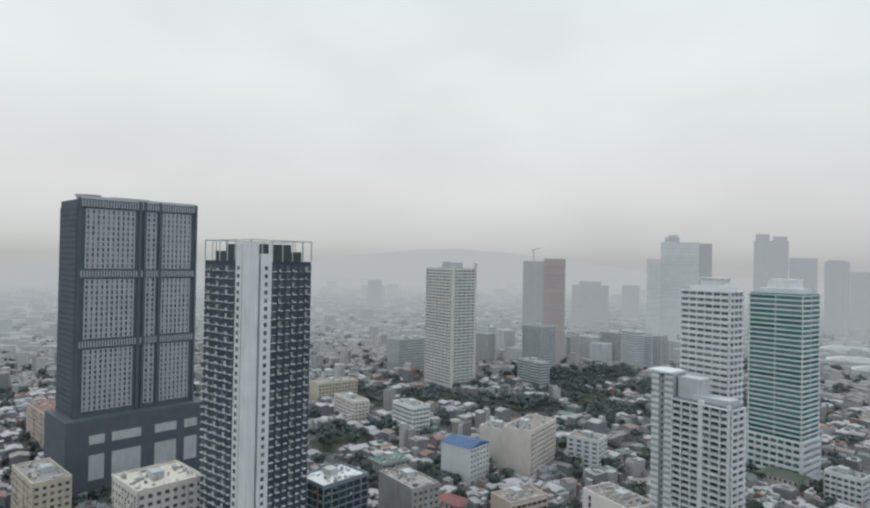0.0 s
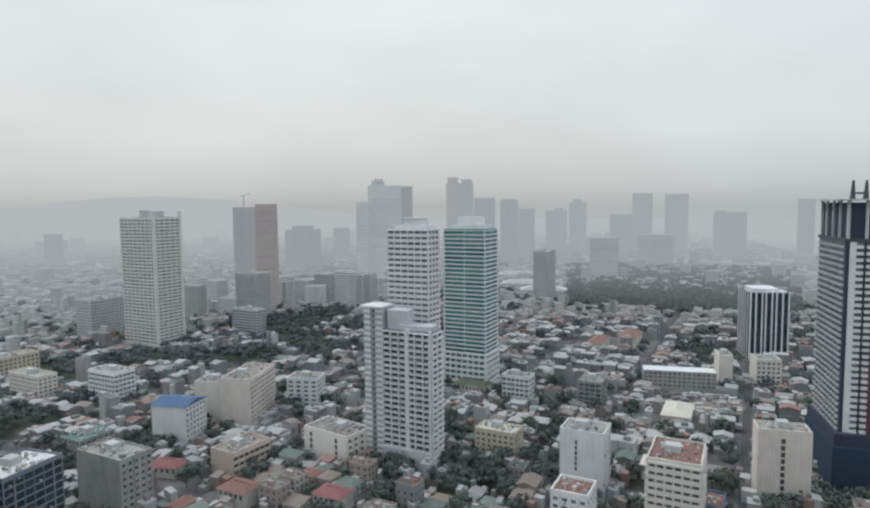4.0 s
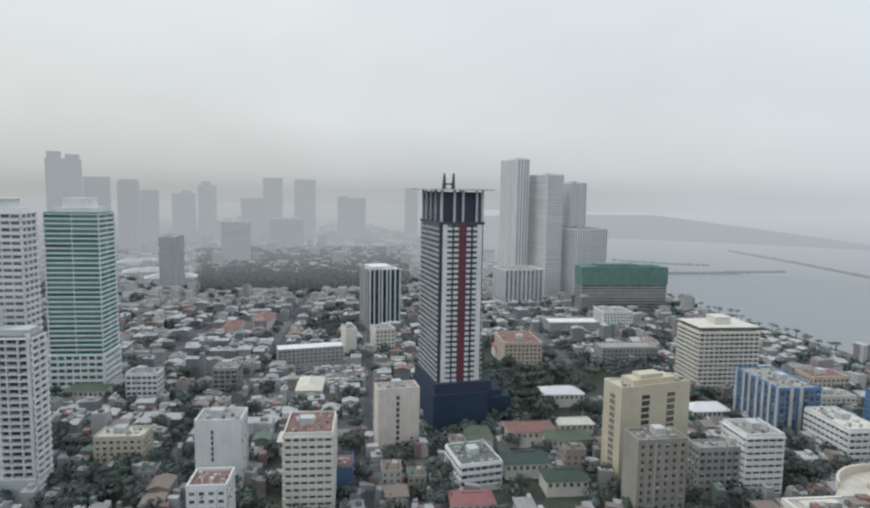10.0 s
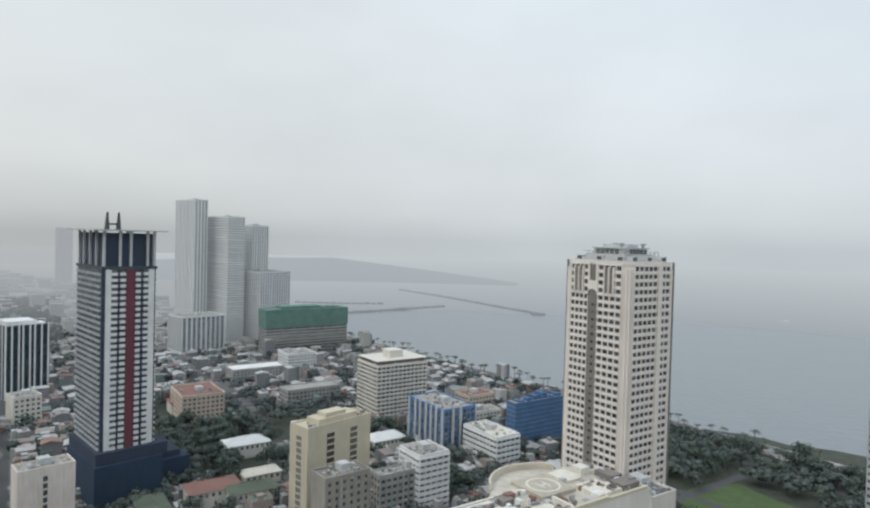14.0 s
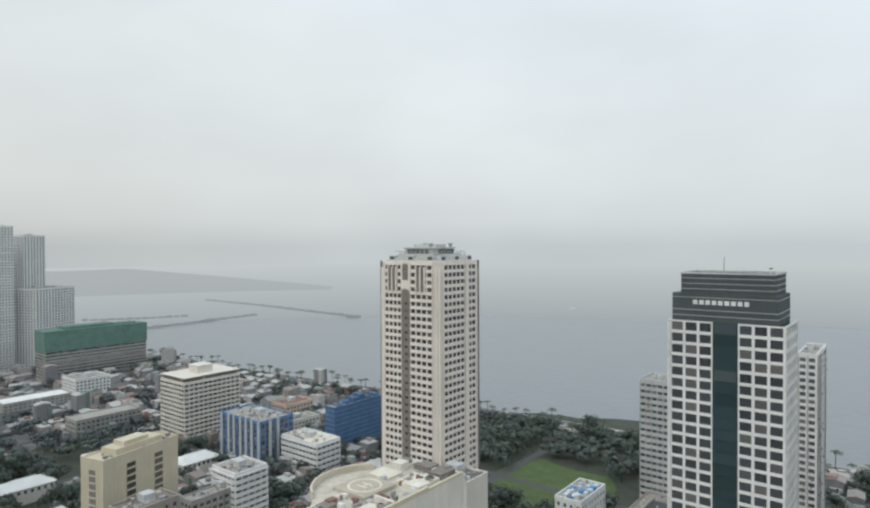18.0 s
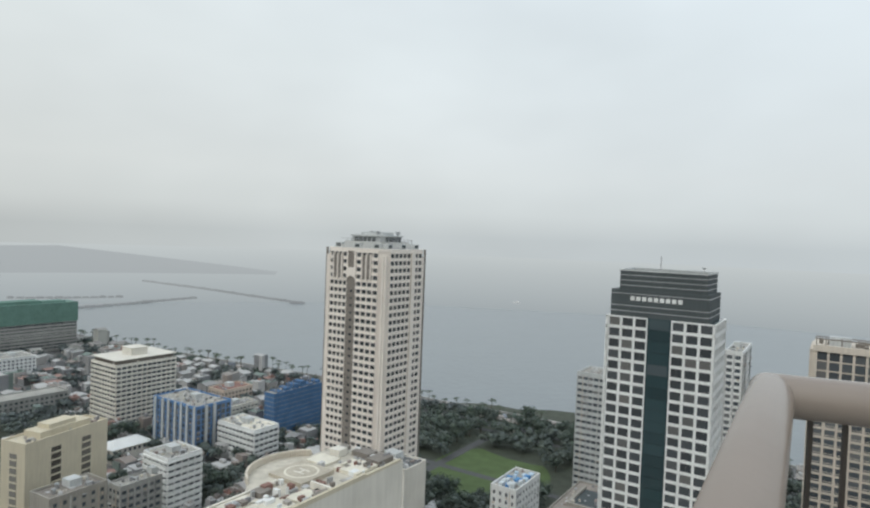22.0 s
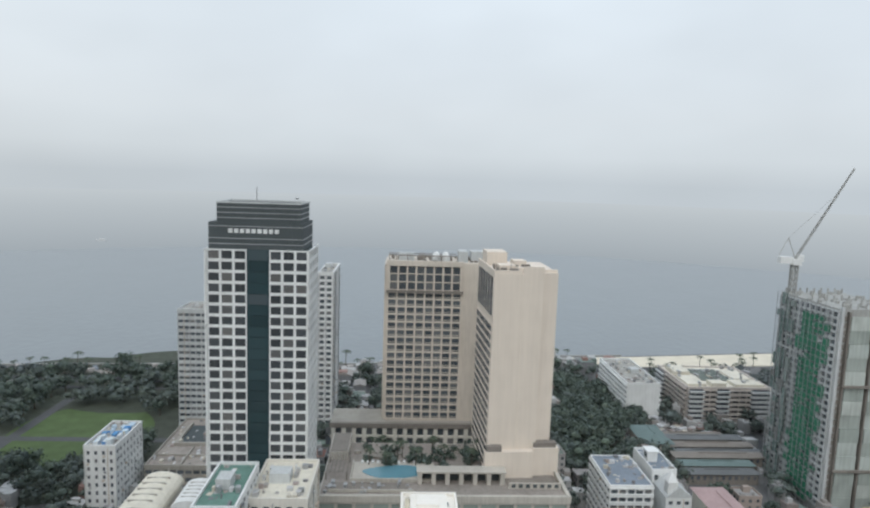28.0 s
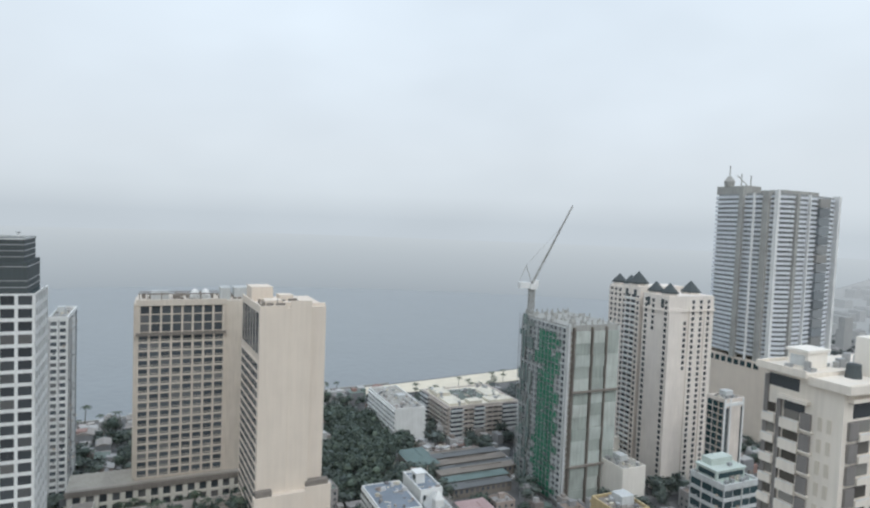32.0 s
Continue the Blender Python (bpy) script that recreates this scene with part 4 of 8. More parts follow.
def hotel_podium():
    """Podium with the pool terrace in front of the hotel."""
    root = thing("hotel_podium", "cream podium with a blue pool and planted deck", "podium", 161.9, -137.4, 0, 90 - 114)
    claim(161.9, -137.4, 114, 87, 70)
    wl, wr, h = 87.0, 44.0, 31.5
    g = Geo()
    g.box(0, wr, 0, wl, 0, h)
    g.part("podium_wall", PODIUM, root)
    skin, panes = Split(root, PODIUM, "pier"), Geo()
    f = sides(wr, wl)
    lattice(skin, panes, f["L"], 1, h - 1.6, 14, 6, 1.1, 1.3, 0.6, 0.45)
    lattice(skin, panes, f["R"], 1, h - 1.6, 9, 6, 1.1, 1.3, 0.6, 0.45, ends=0.6)
    skin.name = "coping"
    skin.box(0, wl, -0.9, 0.5, h - 1.6, h + 0.9, f["L"][1])
    skin.box(-0.9, wr, -0.9, 0.5, h - 1.6, h + 0.9, f["R"][1])
    panes.part("podium_panes", PALEPANE, root, kind="stuff")
    deck = Geo()
    deck.box(0.5, wr, 0.5, wl - 0.5, h, h + 0.15)
    deck.part("terrace_deck", TERRACE, root, "worn brown terrace paving")
    # street-side arcade: tall openings, then a row of small ones
    row, holes = Split(root, PODIUM, "arcade_pier"), Split(root, GREYDARK, "arcade_shade_sheet")
    for k in range(7):
        row.box(8.8, 12.6, 21 + k * 5.0, 22.6 + k * 5.0, h + 0.15, h + 4.6)
    row.name = "arcade_roof"
    row.box(8.4, 13.4, 20.6, 53.0, h + 4.6, h + 5.2)
    # charcoal sheets imitate the shade inside the arcade's openings
    for k in range(6):
        holes.box(12.4, 12.6, 22.6 + k * 5.0, 26.0 + k * 5.0, h + 0.15, h + 4.6)
    row.name = "terrace_wall"
    row.box(6.0, 6.6, 1, 20, h + 0.15, h + 2.4)
    row.box(6.6, 24, 0.8, 1.3, h + 0.15, h + 2.2)
    for k in range(7):
        holes.box(5.9, 6.0, 2 + k * 2.6, 3.4 + k * 2.6, h + 0.7, h + 2.0)
    row.name = "pool_wall"
    row.box(10.2, 10.7, 53, 77, h + 0.15, h + 1.6)
    row.box(10.7, 26, 76.6, 77, h + 0.15, h + 1.5)
    row.box(3.0, 3.4, 54, 84, h + 0.15, h + 1.2)
    paving = Geo()
    paving.box(11, 25.5, 46, 76.5, h + 0.15, h + 0.7)
    paving.part("pool_terrace", PODIUM, root, "pale pool surround")
    n = 28
    pool = Geo()
    pool.prism([(17.2 + 4.6 * math.cos(2 * math.pi * i / n) * (1 + 0.22 * math.cos(4 * math.pi * i / n + 0.8)), 60.5 + 12.4 * math.sin(2 * math.pi * i / n) * (1 + 0.1 * math.cos(2 * math.pi * i / n)))
                for i in range(n)], h + 0.7, h + 0.86)
    pool.part("pool", POOL, root, "kidney-shaped blue pool")
    court = Geo()
    court.box(44, 76, 18, wl, 0, 19.0)
    court.part("garden_court", TERRACE, root)
    shed = Split(root, PODIUM, "terrace_building")
    shed.box(28, 46, 79, 86.4, h + 0.15, h + 3.4)
    lid = Split(root, BROWN, "flat_roof")
    lid.box(28.4, 45.6, 79.4, 86.0, h + 3.4, h + 3.7)
    lid.box(4, 9.5, 56, 83, h + 0.15, h + 0.5)
    lid.box(8, 24, 2, 20, h + 0.15, h + 0.45)
    beam = Split(root, BROWN, "pergola_beam")
    for k in range(6):
        beam.box(12, 26, 78 + k * 1.5, 78.3 + k * 1.5, h + 3.0, h + 3.3)
    for a in (12, 25.6):
        for b in (78, 85.5):
            beam.box(a, a + 0.4, b, b + 0.4, h + 0.15, h + 3.0)
    rd = random.Random(5)
    box_ = Split(root, STONE, "planter")
    for k in range(40):
        a, b = rd.uniform(26.5, 42), rd.uniform(16, 76)
        box_.box(a, a + rd.choice((1.2, 2.0, 3.0)), b, b + rd.choice((1.0, 2.4)), h + 0.15, h + rd.choice((0.7, 1.0, 1.4)))
    junk_ = Split(root, STEEL, "terrace_unit")
    for k in range(22):
        a, b = rd.uniform(1.2, 8), rd.uniform(52, 85)
        junk_.box(a, a + rd.choice((0.6, 1.2, 2.0)), b, b + rd.choice((0.6, 1.2)), h + 0.15, h + rd.choice((0.7, 1.1, 1.6)))
    beds = Split(root, WHITE, "sun_bed")
    for k in range(14):
        beds.box(24.0 + (k % 2) * 0.5, 25.9 + (k % 2) * 0.5, 47 + k * 2.0, 47.8 + k * 2.0, h + 0.7, h + 1.1)


hotel_podium()


def flag_tower():
    """Dark blue residential tower with white and red vertical bands and an open crown."""
    x, y, dr, wl, wr, h = 177.5, 301.6, 104, 42.0, 25.9, 121.5
    claim(x, y, dr, wl, wr, 14)
    root = thing("apartment_tower", "dark blue tower with white and red vertical bands", "tower", x, y, 0, 90 - dr)
    f = sides(wr, wl)
    zb = 30.0
    core = Geo()
    core.box(0, wr, 0, wl, 0, h)
    core.part("core", SLATE, root)
    nf = 30
    fh = (h - zb) / nf
    white, red, panes, bal, back_ = Split(root, WHITE, "white_band"), Geo(), Geo(), Split(root, PALE, "side_balcony"), Geo()
    red.box(wr * 0.43, wr * 0.60, -0.9, 0, zb, h, f["R"][1])
    for s0, s1 in ((0.06, 0.16), (0.86, 0.97)):
        white.box(wr * s0, wr * s1, -0.7, 0, zb, h, f["R"][1])
    for j in range(nf):
        z = zb + j * fh
        for s0, s1 in ((0.16, 0.27), (0.32, 0.42), (0.61, 0.70), (0.76, 0.86)):
            white.name = "balcony"
            white.box(wr * s0, wr * s1, -1.25, 0, z, z + fh * 0.48, f["R"][1])
            panes.box(wr * s0 + 0.2, wr * s1, -0.06, 0, z + fh * 0.5, z + fh * 0.98, f["R"][1])
        for k, n in (("L", 9), ("B", 6), ("F", 9)):
            length = f[k][0]
            for i in range(n):
                a = length * (i + 0.12) / n
                (bal if k == "L" else back_).box(a, a + length * 0.5 / n, -0.9, 0, z, z + fh * 0.36, f[k][1])
                panes.box(a, a + length * 0.62 / n, -0.06, 0, z + fh * 0.45, z + fh * 0.95, f[k][1])
    white.part("white_bands", WHITE, root, "white balcony bands")
    red.part("red_band", RED, root, "dark red vertical band")
    back_.part("rear_balconies", IVORY, root, kind="stuff")
    panes.part("window_panes", GLASS, root, kind="stuff")
    crown, posts = Geo(), Geo()
    crown.box(1.2, wr - 1.2, 1.2, wl - 1.2, h, h + 18.5)
    crown.part("crown_screen", SLATE, root)
    posts.box(-0.6, wr + 0.6, -0.6, wl + 0.6, h, h + 1.6)
    posts.part("crown_base", GREYDARK, root)
    cols = Split(root, PALE, "crown_column")
    for a in (0.2, wr * 0.3, wr * 0.5, wr * 0.82, wr - 1.2):
        for b in (0.0, wl - 1.0):
            cols.box(a, a + 1.2, b, b + 1.0, h + 1.6, h + 19.5)
    for b in (wl * 0.25, wl * 0.5, wl * 0.75):
        cols.box(0.0, 1.0, b, b + 1.2, h + 1.6, h + 19.5)
    cols.part("crown_columns", PALE, root)
    roof = Geo()
    roof.box(-4.5, wr + 5.0, -4.0, wl + 3.5, h + 19.5, h + 20.2)
    roof.part("crown_roof", PALE, root, "thin oversailing grey roof")
    horn = Geo()
    for a in (wr * 0.12, wr * 0.33):
        horn.prism([(a - 0.9, 3), (a + 0.9, 3), (a + 0.9, 5.5), (a - 0.9, 5.5)], h + 20.2, h + 29.0, [(a - 0.6, 3.2), (a + 0.35, 3.2), (a + 0.35, 4.2), (a - 0.35, 4.2)])
    horn.box(wr * 0.12, wr * 0.33, 3.4, 4.6, h + 22.5, h + 23.4)
    horn.part("roof_horns", GREYDARK, root)
    base = Geo()
    base.box(-4, wr + 3, -6, wl, 0, 24.0)
    base.box(wr + 3, wr + 22, 4, wl, 0, 17.0)
    base.part("podium", NAVY, root, "navy hoarding round the podium")
    ledge = Geo()
    ledge.box(-3, wr + 6, -4, wl, 24, zb)
    ledge.box(wr + 5, wr + 18, 8, 20, 17, 20)
    ledge.part("podium_deck", SLATE, root)


flag_tower()


def stepped_tower():
    """White balconied tower: a tall rear block and a lower front block with a rounded bay."""
    claim(-19.6, 315.5, 24, 42, 30, 8)
    root = thing("apartment_tower", "pale balconied tower stepping down to a lower front block", "tower", -19.6, 315.5, 0, 90 - 24)
    w_low, h_low = 42.4, 75.0
    core, skin, panes = Geo(), Split(root, WHITE, "pier"), Geo()
    core.box(0, 11, 0, w_low - 13, 0, h_low)
    core.part("front_block", GLASSPALE, root, "shaded glazing behind balconies")
    lattice(skin, panes, (w_low - 13, lambda s, d, z: (d, w_low - 13 - s, z)), 5, h_low - 1, 6, 22, 0.7, 0.55, 1.3, 1.9)
    parapet_ = Geo()
    for j in range(22):  # balcony fronts, each with a break at the piers
        for i in range(6):
            q = i * (w_low - 13) / 6
            parapet_.box(-1.85, -1.7, q + 0.5, q + 3.0 + 0.7 * (i % 2), 5.2 + j * 3.136, 6.25 + j * 3.136)
    parapet_.part("balcony_front", BAYPALE, root, kind="stuff")
    lattice(skin, panes, (11, lambda s, d, z: (s, d, z)), 5, h_low - 1, 2, 22, 1.2, 1.2, 0.7, 1.2, ends=0.9)
    skin.box(-1.6, 0, 13.0, 15.4, 0, h_low + 1)
    skin.box(-1.6, 0, 0, 1.2, 0, h_low + 1)
    skin.part("front_facade", PALE, root)
    panes.part("front_panes", GLASS, root, kind="stuff")
    bay = Geo()
    n, cx, cy = 20, 5.0, w_low - 6.5
    bay.prism([(-0.6, w_low - 13), (11, w_low - 13), (11, w_low), (3.0, w_low), (-2.0, w_low - 2.2), (-2.0, w_low - 6.4), (-0.6, w_low - 6.6)], 0, 86.0)
    bay.part("end_bay", BAYGREY, root, "flat pale end bay with banded floors")
    bands, slot = Split(root, WHITE, "bay_band"), Split(root, GLASS, "bay_window")
    for j in range(26):
        z = 6 + j * 3.1
        bands.box(-2.3, -2.0, w_low - 6.3, w_low - 2.2, z, z + 1.6)
        bands.box(-0.9, -0.6, w_low - 13, w_low - 8.6, z, z + 1.6)
        slot.box(-0.7, -0.6, w_low - 8.0, w_low - 7.0, z + 0.2, z + 1.9)
    bands.box(-2.4, 11.4, w_low - 13, w_low + 0.4, 86, 87)
    foot = Geo()
    foot.box(-2.2, 11, -0.6, w_low - 13, 0, 11)
    foot.part("base_wall", BAYPALE, root)
    top = Geo()
    top.box(1, 10, 1, 20, h_low, h_low + 2.5)
    top.box(2, 10, 16, 28, h_low, h_low + 10)
    top.part("front_roof_terrace", PALE, root)
    # rear block
    a0, b0, wd, wt, ht = 30.2, 17.4, 12.5, 26.5, 127.0
    rear, rs, rp = Geo(), Split(root, WHITE, "pier"), Geo()
    rear.box(a0, a0 + wd, b0, b0 + wt, 0, ht)
    rear.part("rear_block", PALE, root)
    lattice(rs, rp, (wt, lambda s, d, z: (a0 + d, b0 + wt - s, z)), h_low - 12, ht, 6, 20, 0.6, 1.6, 0.7, 1.5)
    lattice(rs, rp, (wd, lambda s, d, z: (a0 + s, b0 + d, z)), h_low - 12, ht, 3, 20, 0.9, 1.3, 0.5, 1.2, ends=0.5)
    lattice(rs, rp, (wt, lambda s, d, z: (a0 + wd - d, b0 + s, z)), h_low - 12, ht, 7, 20, 0.7, 1.35, 0.5, 1.2)
    rs.part("rear_facade", WHITE, root, "white balcony bands")
    rp.part("rear_panes", GLASSPALE, root, kind="stuff")
    ph = Geo()
    ph.box(a0 + 1, a0 + wd - 1, b0 + 2, b0 + wt - 4, ht, ht + 2.2)
    ph.box(a0 + 3, a0 + wd - 3, b0 + 5, b0 + wt - 9, ht + 2.2, ht + 6.2)
    ph.box(a0 + 2, a0 + wd - 2, b0 + 4, b0 + wt - 8, ht + 6.2, ht + 6.8)
    ph.part("penthouse", WHITE, root)


stepped_tower()


def green_tower():
    x, y, dr, wl, wr, h = 11.5, 453.2, 24, 33.0, 24.0, 123.1
    claim(x, y, dr, wl, wr, 10)
    root = thing("apartment_tower", "green-glazed tower with white balcony bands", "tower", x, y, 0, 90 - dr)
    core = Geo()
    core.box(0, wr, 0, wl, 0, h)
    core.part("core", GLASSGREEN, root)
    f = sides(wr, wl)
    s_, p_ = Split(root, WHITE, "pier"), Geo()
    zb = 30
    nf = 29
    for k, nb in (("L", 7), ("R", 5), ("F", 7), ("B", 5)):
        lattice(s_, p_, f[k], zb, h - 1, 2, nf, 0.35, 0.95, 0.25, 0.8, ends=1.0 if k in "RB" else 0)
        lattice(s_, p_, f[k], 0, zb, nb, 7, 0.8, 1.7, 1.4, 1.7, ends=1.4 if k in "RB" else 0)
    s_.part("balcony_bands", WHITE, root, "white balcony bands")
    p_.part("window_panes", GLASSGREEN, root, kind="stuff")
    ph = Geo()
    ph.box(2, wr - 2, 3, wl - 5, h, h + 3.0)
    ph.box(5, wr - 5, 8, wl - 9, h + 3, h + 9.0)
    ph.part("penthouse", WHITE, root)


green_tower()


def dark_tower():
    """Charcoal tower with a white pilaster at the corner."""
    x, y, dr, wl, wr, h = -179.2, 174.4, 10, 33.1, 29.5, 139.6
    claim(x, y, dr, wl, wr)
    root = thing("apartment_tower", "charcoal tower with white corner pilasters and open crown frame", "tower", x, y, 0, 90 - dr)
    core = Geo()
    core.box(0, wr, 0, wl, 0, h - 1)
    core.part("core", DEEPBLUE, root)
    f = sides(wr, wl)
    nf = 42
    fh = (h - 6) / nf
    white, wins, rails = Split(root, WHITE, "pilaster"), Geo(), Geo()
    wide = wl * 0.30
    white.box(0, 2.4, -1.6, 0, 0, h + 6, f["R"][1])
    white.box(-1.6, 0, -1.6, wide * 0.34, 0, h + 6)
    white.box(2.4 + 1.2, 2.4 + 6.2, -1.3, 0, 0, h + 2, f["R"][1])
    white.box(7.9, 8.9, -1.1, 0, 0, h + 7, f["R"][1])
    white.box(-1.3, 0, wide * 0.44, wide * 0.86, 0, h + 6)
    for j in range(nf):
        z = 4 + j * fh
        wins.box(2.4 + 3.0, 2.4 + 4.4, -1.36, -1.2, z + 0.7, z + 2.3, f["R"][1])
        wins.box(-1.36, -1.2, wide * 0.58, wide * 0.74, z + 0.7, z + 2.3)
        for s0, s1, k, n in ((9.4, wr, "R", 6), (0, wl - wide, "L", 7), (0, wr, "B", 8), (0, wl, "F", 9)):
            for i in range(n):
                a = s0 + (s1 - s0) * (i + 0.1) / n
                b = a + (s1 - s0) * 0.55 / n
                rails.box(a, b, -0.9, 0, z, z + (0.34 if (i + j) % 3 else 0.15), f[k][1])
                if i % 2:
                    rails.box(a, a + 0.12, -0.9, 0, z, z + fh * (0.35 + 0.3 * ((i * 7 + j * 5) % 3 == 0)), f[k][1])
                wins.box(a + 0.2, b, -0.06, 0, z + 0.5, z + 2.5, f[k][1])
    white.part("corner_pilaster", WHITE, root, "white corner pilaster with small windows")
    wins.part("window_panes", GLASS, root, kind="stuff")
    rails.part("balcony_edges", WHITE, root, kind="stuff")
    top = Geo()
    for a, b in ((3, 8), (6, 14)):
        top.box(a, wr - a, a, wl - a, h - 1 + (a - 3), h + 3 + (a - 3))
    top.part("roof_steps", GREYDARK, root)
    fr = Geo()
    for k in "RLBF":
        length, at = f[k]
        for i in range(7):
            q = length * i / 6
            fr.box(q - 0.15, q + 0.15, -0.15, 0.15, h - 1, h + 7.5, at)
        fr.box(0, length, -0.15, 0.15, h + 7.2, h + 7.6, at)
    fr.part("crown_frame", PALE, root, "thin pale open crown frame")


dark_tower()


def slab_tower():
    """Broad grey slab over a dark podium with pale panels."""
    x, y, dr, wl, wr, h = -344.1, 203.9, 14, 30.0, 68.9, 171.0
    claim(x, y, dr, wl, wr, 12)
    root = thing("apartment_tower", "broad grey slab tower above a charcoal podium with pale panels", "tower", x, y, 0, 90 - dr)
    f = sides(wr, wl)
    zb = 48.0
    g = Geo()
    g.box(0, wr, 0, wl, 0, h)
    g.part("core", SLABDARK, root)
    light, wins, dark, trim = Split(root, SLABLIGHT, "pier"), Geo(), Geo(), Split(root, SLABDARK, "dark_rib")
    rear_ = Geo()
    zs = ((zb + 3, zb + 38), (zb + 44, zb + 78), (zb + 84, h - 5))
    for s0, s1 in ((4.0, 31.0), (37.5, 43.5), (47.0, 65.0)):
        n = round((s1 - s0) / 2.6)
        for z0, z1 in zs if s1 - s0 > 8 else ((zb + 3, h - 5),):
            nf = round((z1 - z0) / 3.0)
            lattice(light, wins, f["R"], z0, z1, n, nf, 1.6, 1.1, 0.6, 0.3, s0, s1)
    for s in (0, 33, 36, 45, 67.5):
        trim.box(s, s + 1.3, -1.2, 0, zb, h + 1, f["R"][1])
    for z in (zb + 41, zb + 81, h - 2):
        trim.box(0, wr, -1.0, 0, z - 2.4, z + 2.4, f["R"][1])
        for i in range(46):
            dark.box(i * 1.5 + 0.3, i * 1.5 + 1.0, -1.15, -0.9, z - 1.8, z + 1.8, f["R"][1])
    lattice(rear_, wins, f["L"], zb, h - 4, 8, 38, 2.4, 1.8, 0.5, 0.45)
    lattice(rear_, wins, f["F"], zb, h - 4, 8, 38, 2.4, 1.8, 0.5, 0.45)
    lattice(rear_, wins, f["B"], zb, h - 4, 20, 38, 1.8, 1.5, 0.5, 0.45)
    rear_.part("rear_bay", SLABDARK, root, kind="stuff")
    wins.part("window_panes", GLASSWARM, root, kind="stuff")
    trim.part("dark_ribs", SLABDARK, root)
    dark.part("louvres", SLABLIGHT, root, kind="stuff")
    pod = Geo()
    pod.box(-6, wr + 6, -8, wl, 0, zb)
    pod.part("podium", SLABDARK, root, "charcoal podium")
    pan = Split(root, PALE, "podium_panel")
    for s0, s1 in ((6, 14), (18, 34), (42, 55), (60, 68)):
        pan.box(s0, s1, -8.3, -8, zb - 14, zb - 9)
        pan.box(s0, s1, -8.3, -8, zb - 34, zb - 20)
    pan.part("podium_panels", PALE, root, "pale rectangular podium panels")
    top = Geo()
    top.tube(9, 12, h, h + 3.5, 5, 7, 18)
    top.box(20, 42, 6, 22, h, h + 3)
    top.box(46, 62, 6, 20, h, h + 2.2)
    top.box(0, wr, 0, 1, h, h + 2)
    top.part("roof_plant", PALE, root)


slab_tower()


def banded(name, label, x, y, dr, wl, wr, h, wall, glass, nb=8, fl=3.4, **kw):
    claim(x, y, dr, wl, wr)
    return block(name, label, x, y, dr, wl, wr, h, wall, fl=fl, bay=wl / nb, pier=0.7, span=1.7, pd=0.4, sd=0.7, glass=glass, ends=0.4, **kw)


r_ = banded("office_tower", "beige banded tower with a corner rib and rooftop plant", -314.6, 602.1, 24, 50, 32, 131.0, PALEWARM, GLASSPALE, category="tower")
g = Geo()
g.box(-1.2, 1.6, -1.2, 1.6, 0, 134)
g.box(30, 33, -1.2, 1.6, 0, 138)
g.part("corner_rib", IVORY, r_)
g = Geo()
g.box(6, 20, 8, 24, 131, 138)
g.tube(14, 30, 131, 139, 5, n=14)
g.part("roof_plant", PALE, r_)


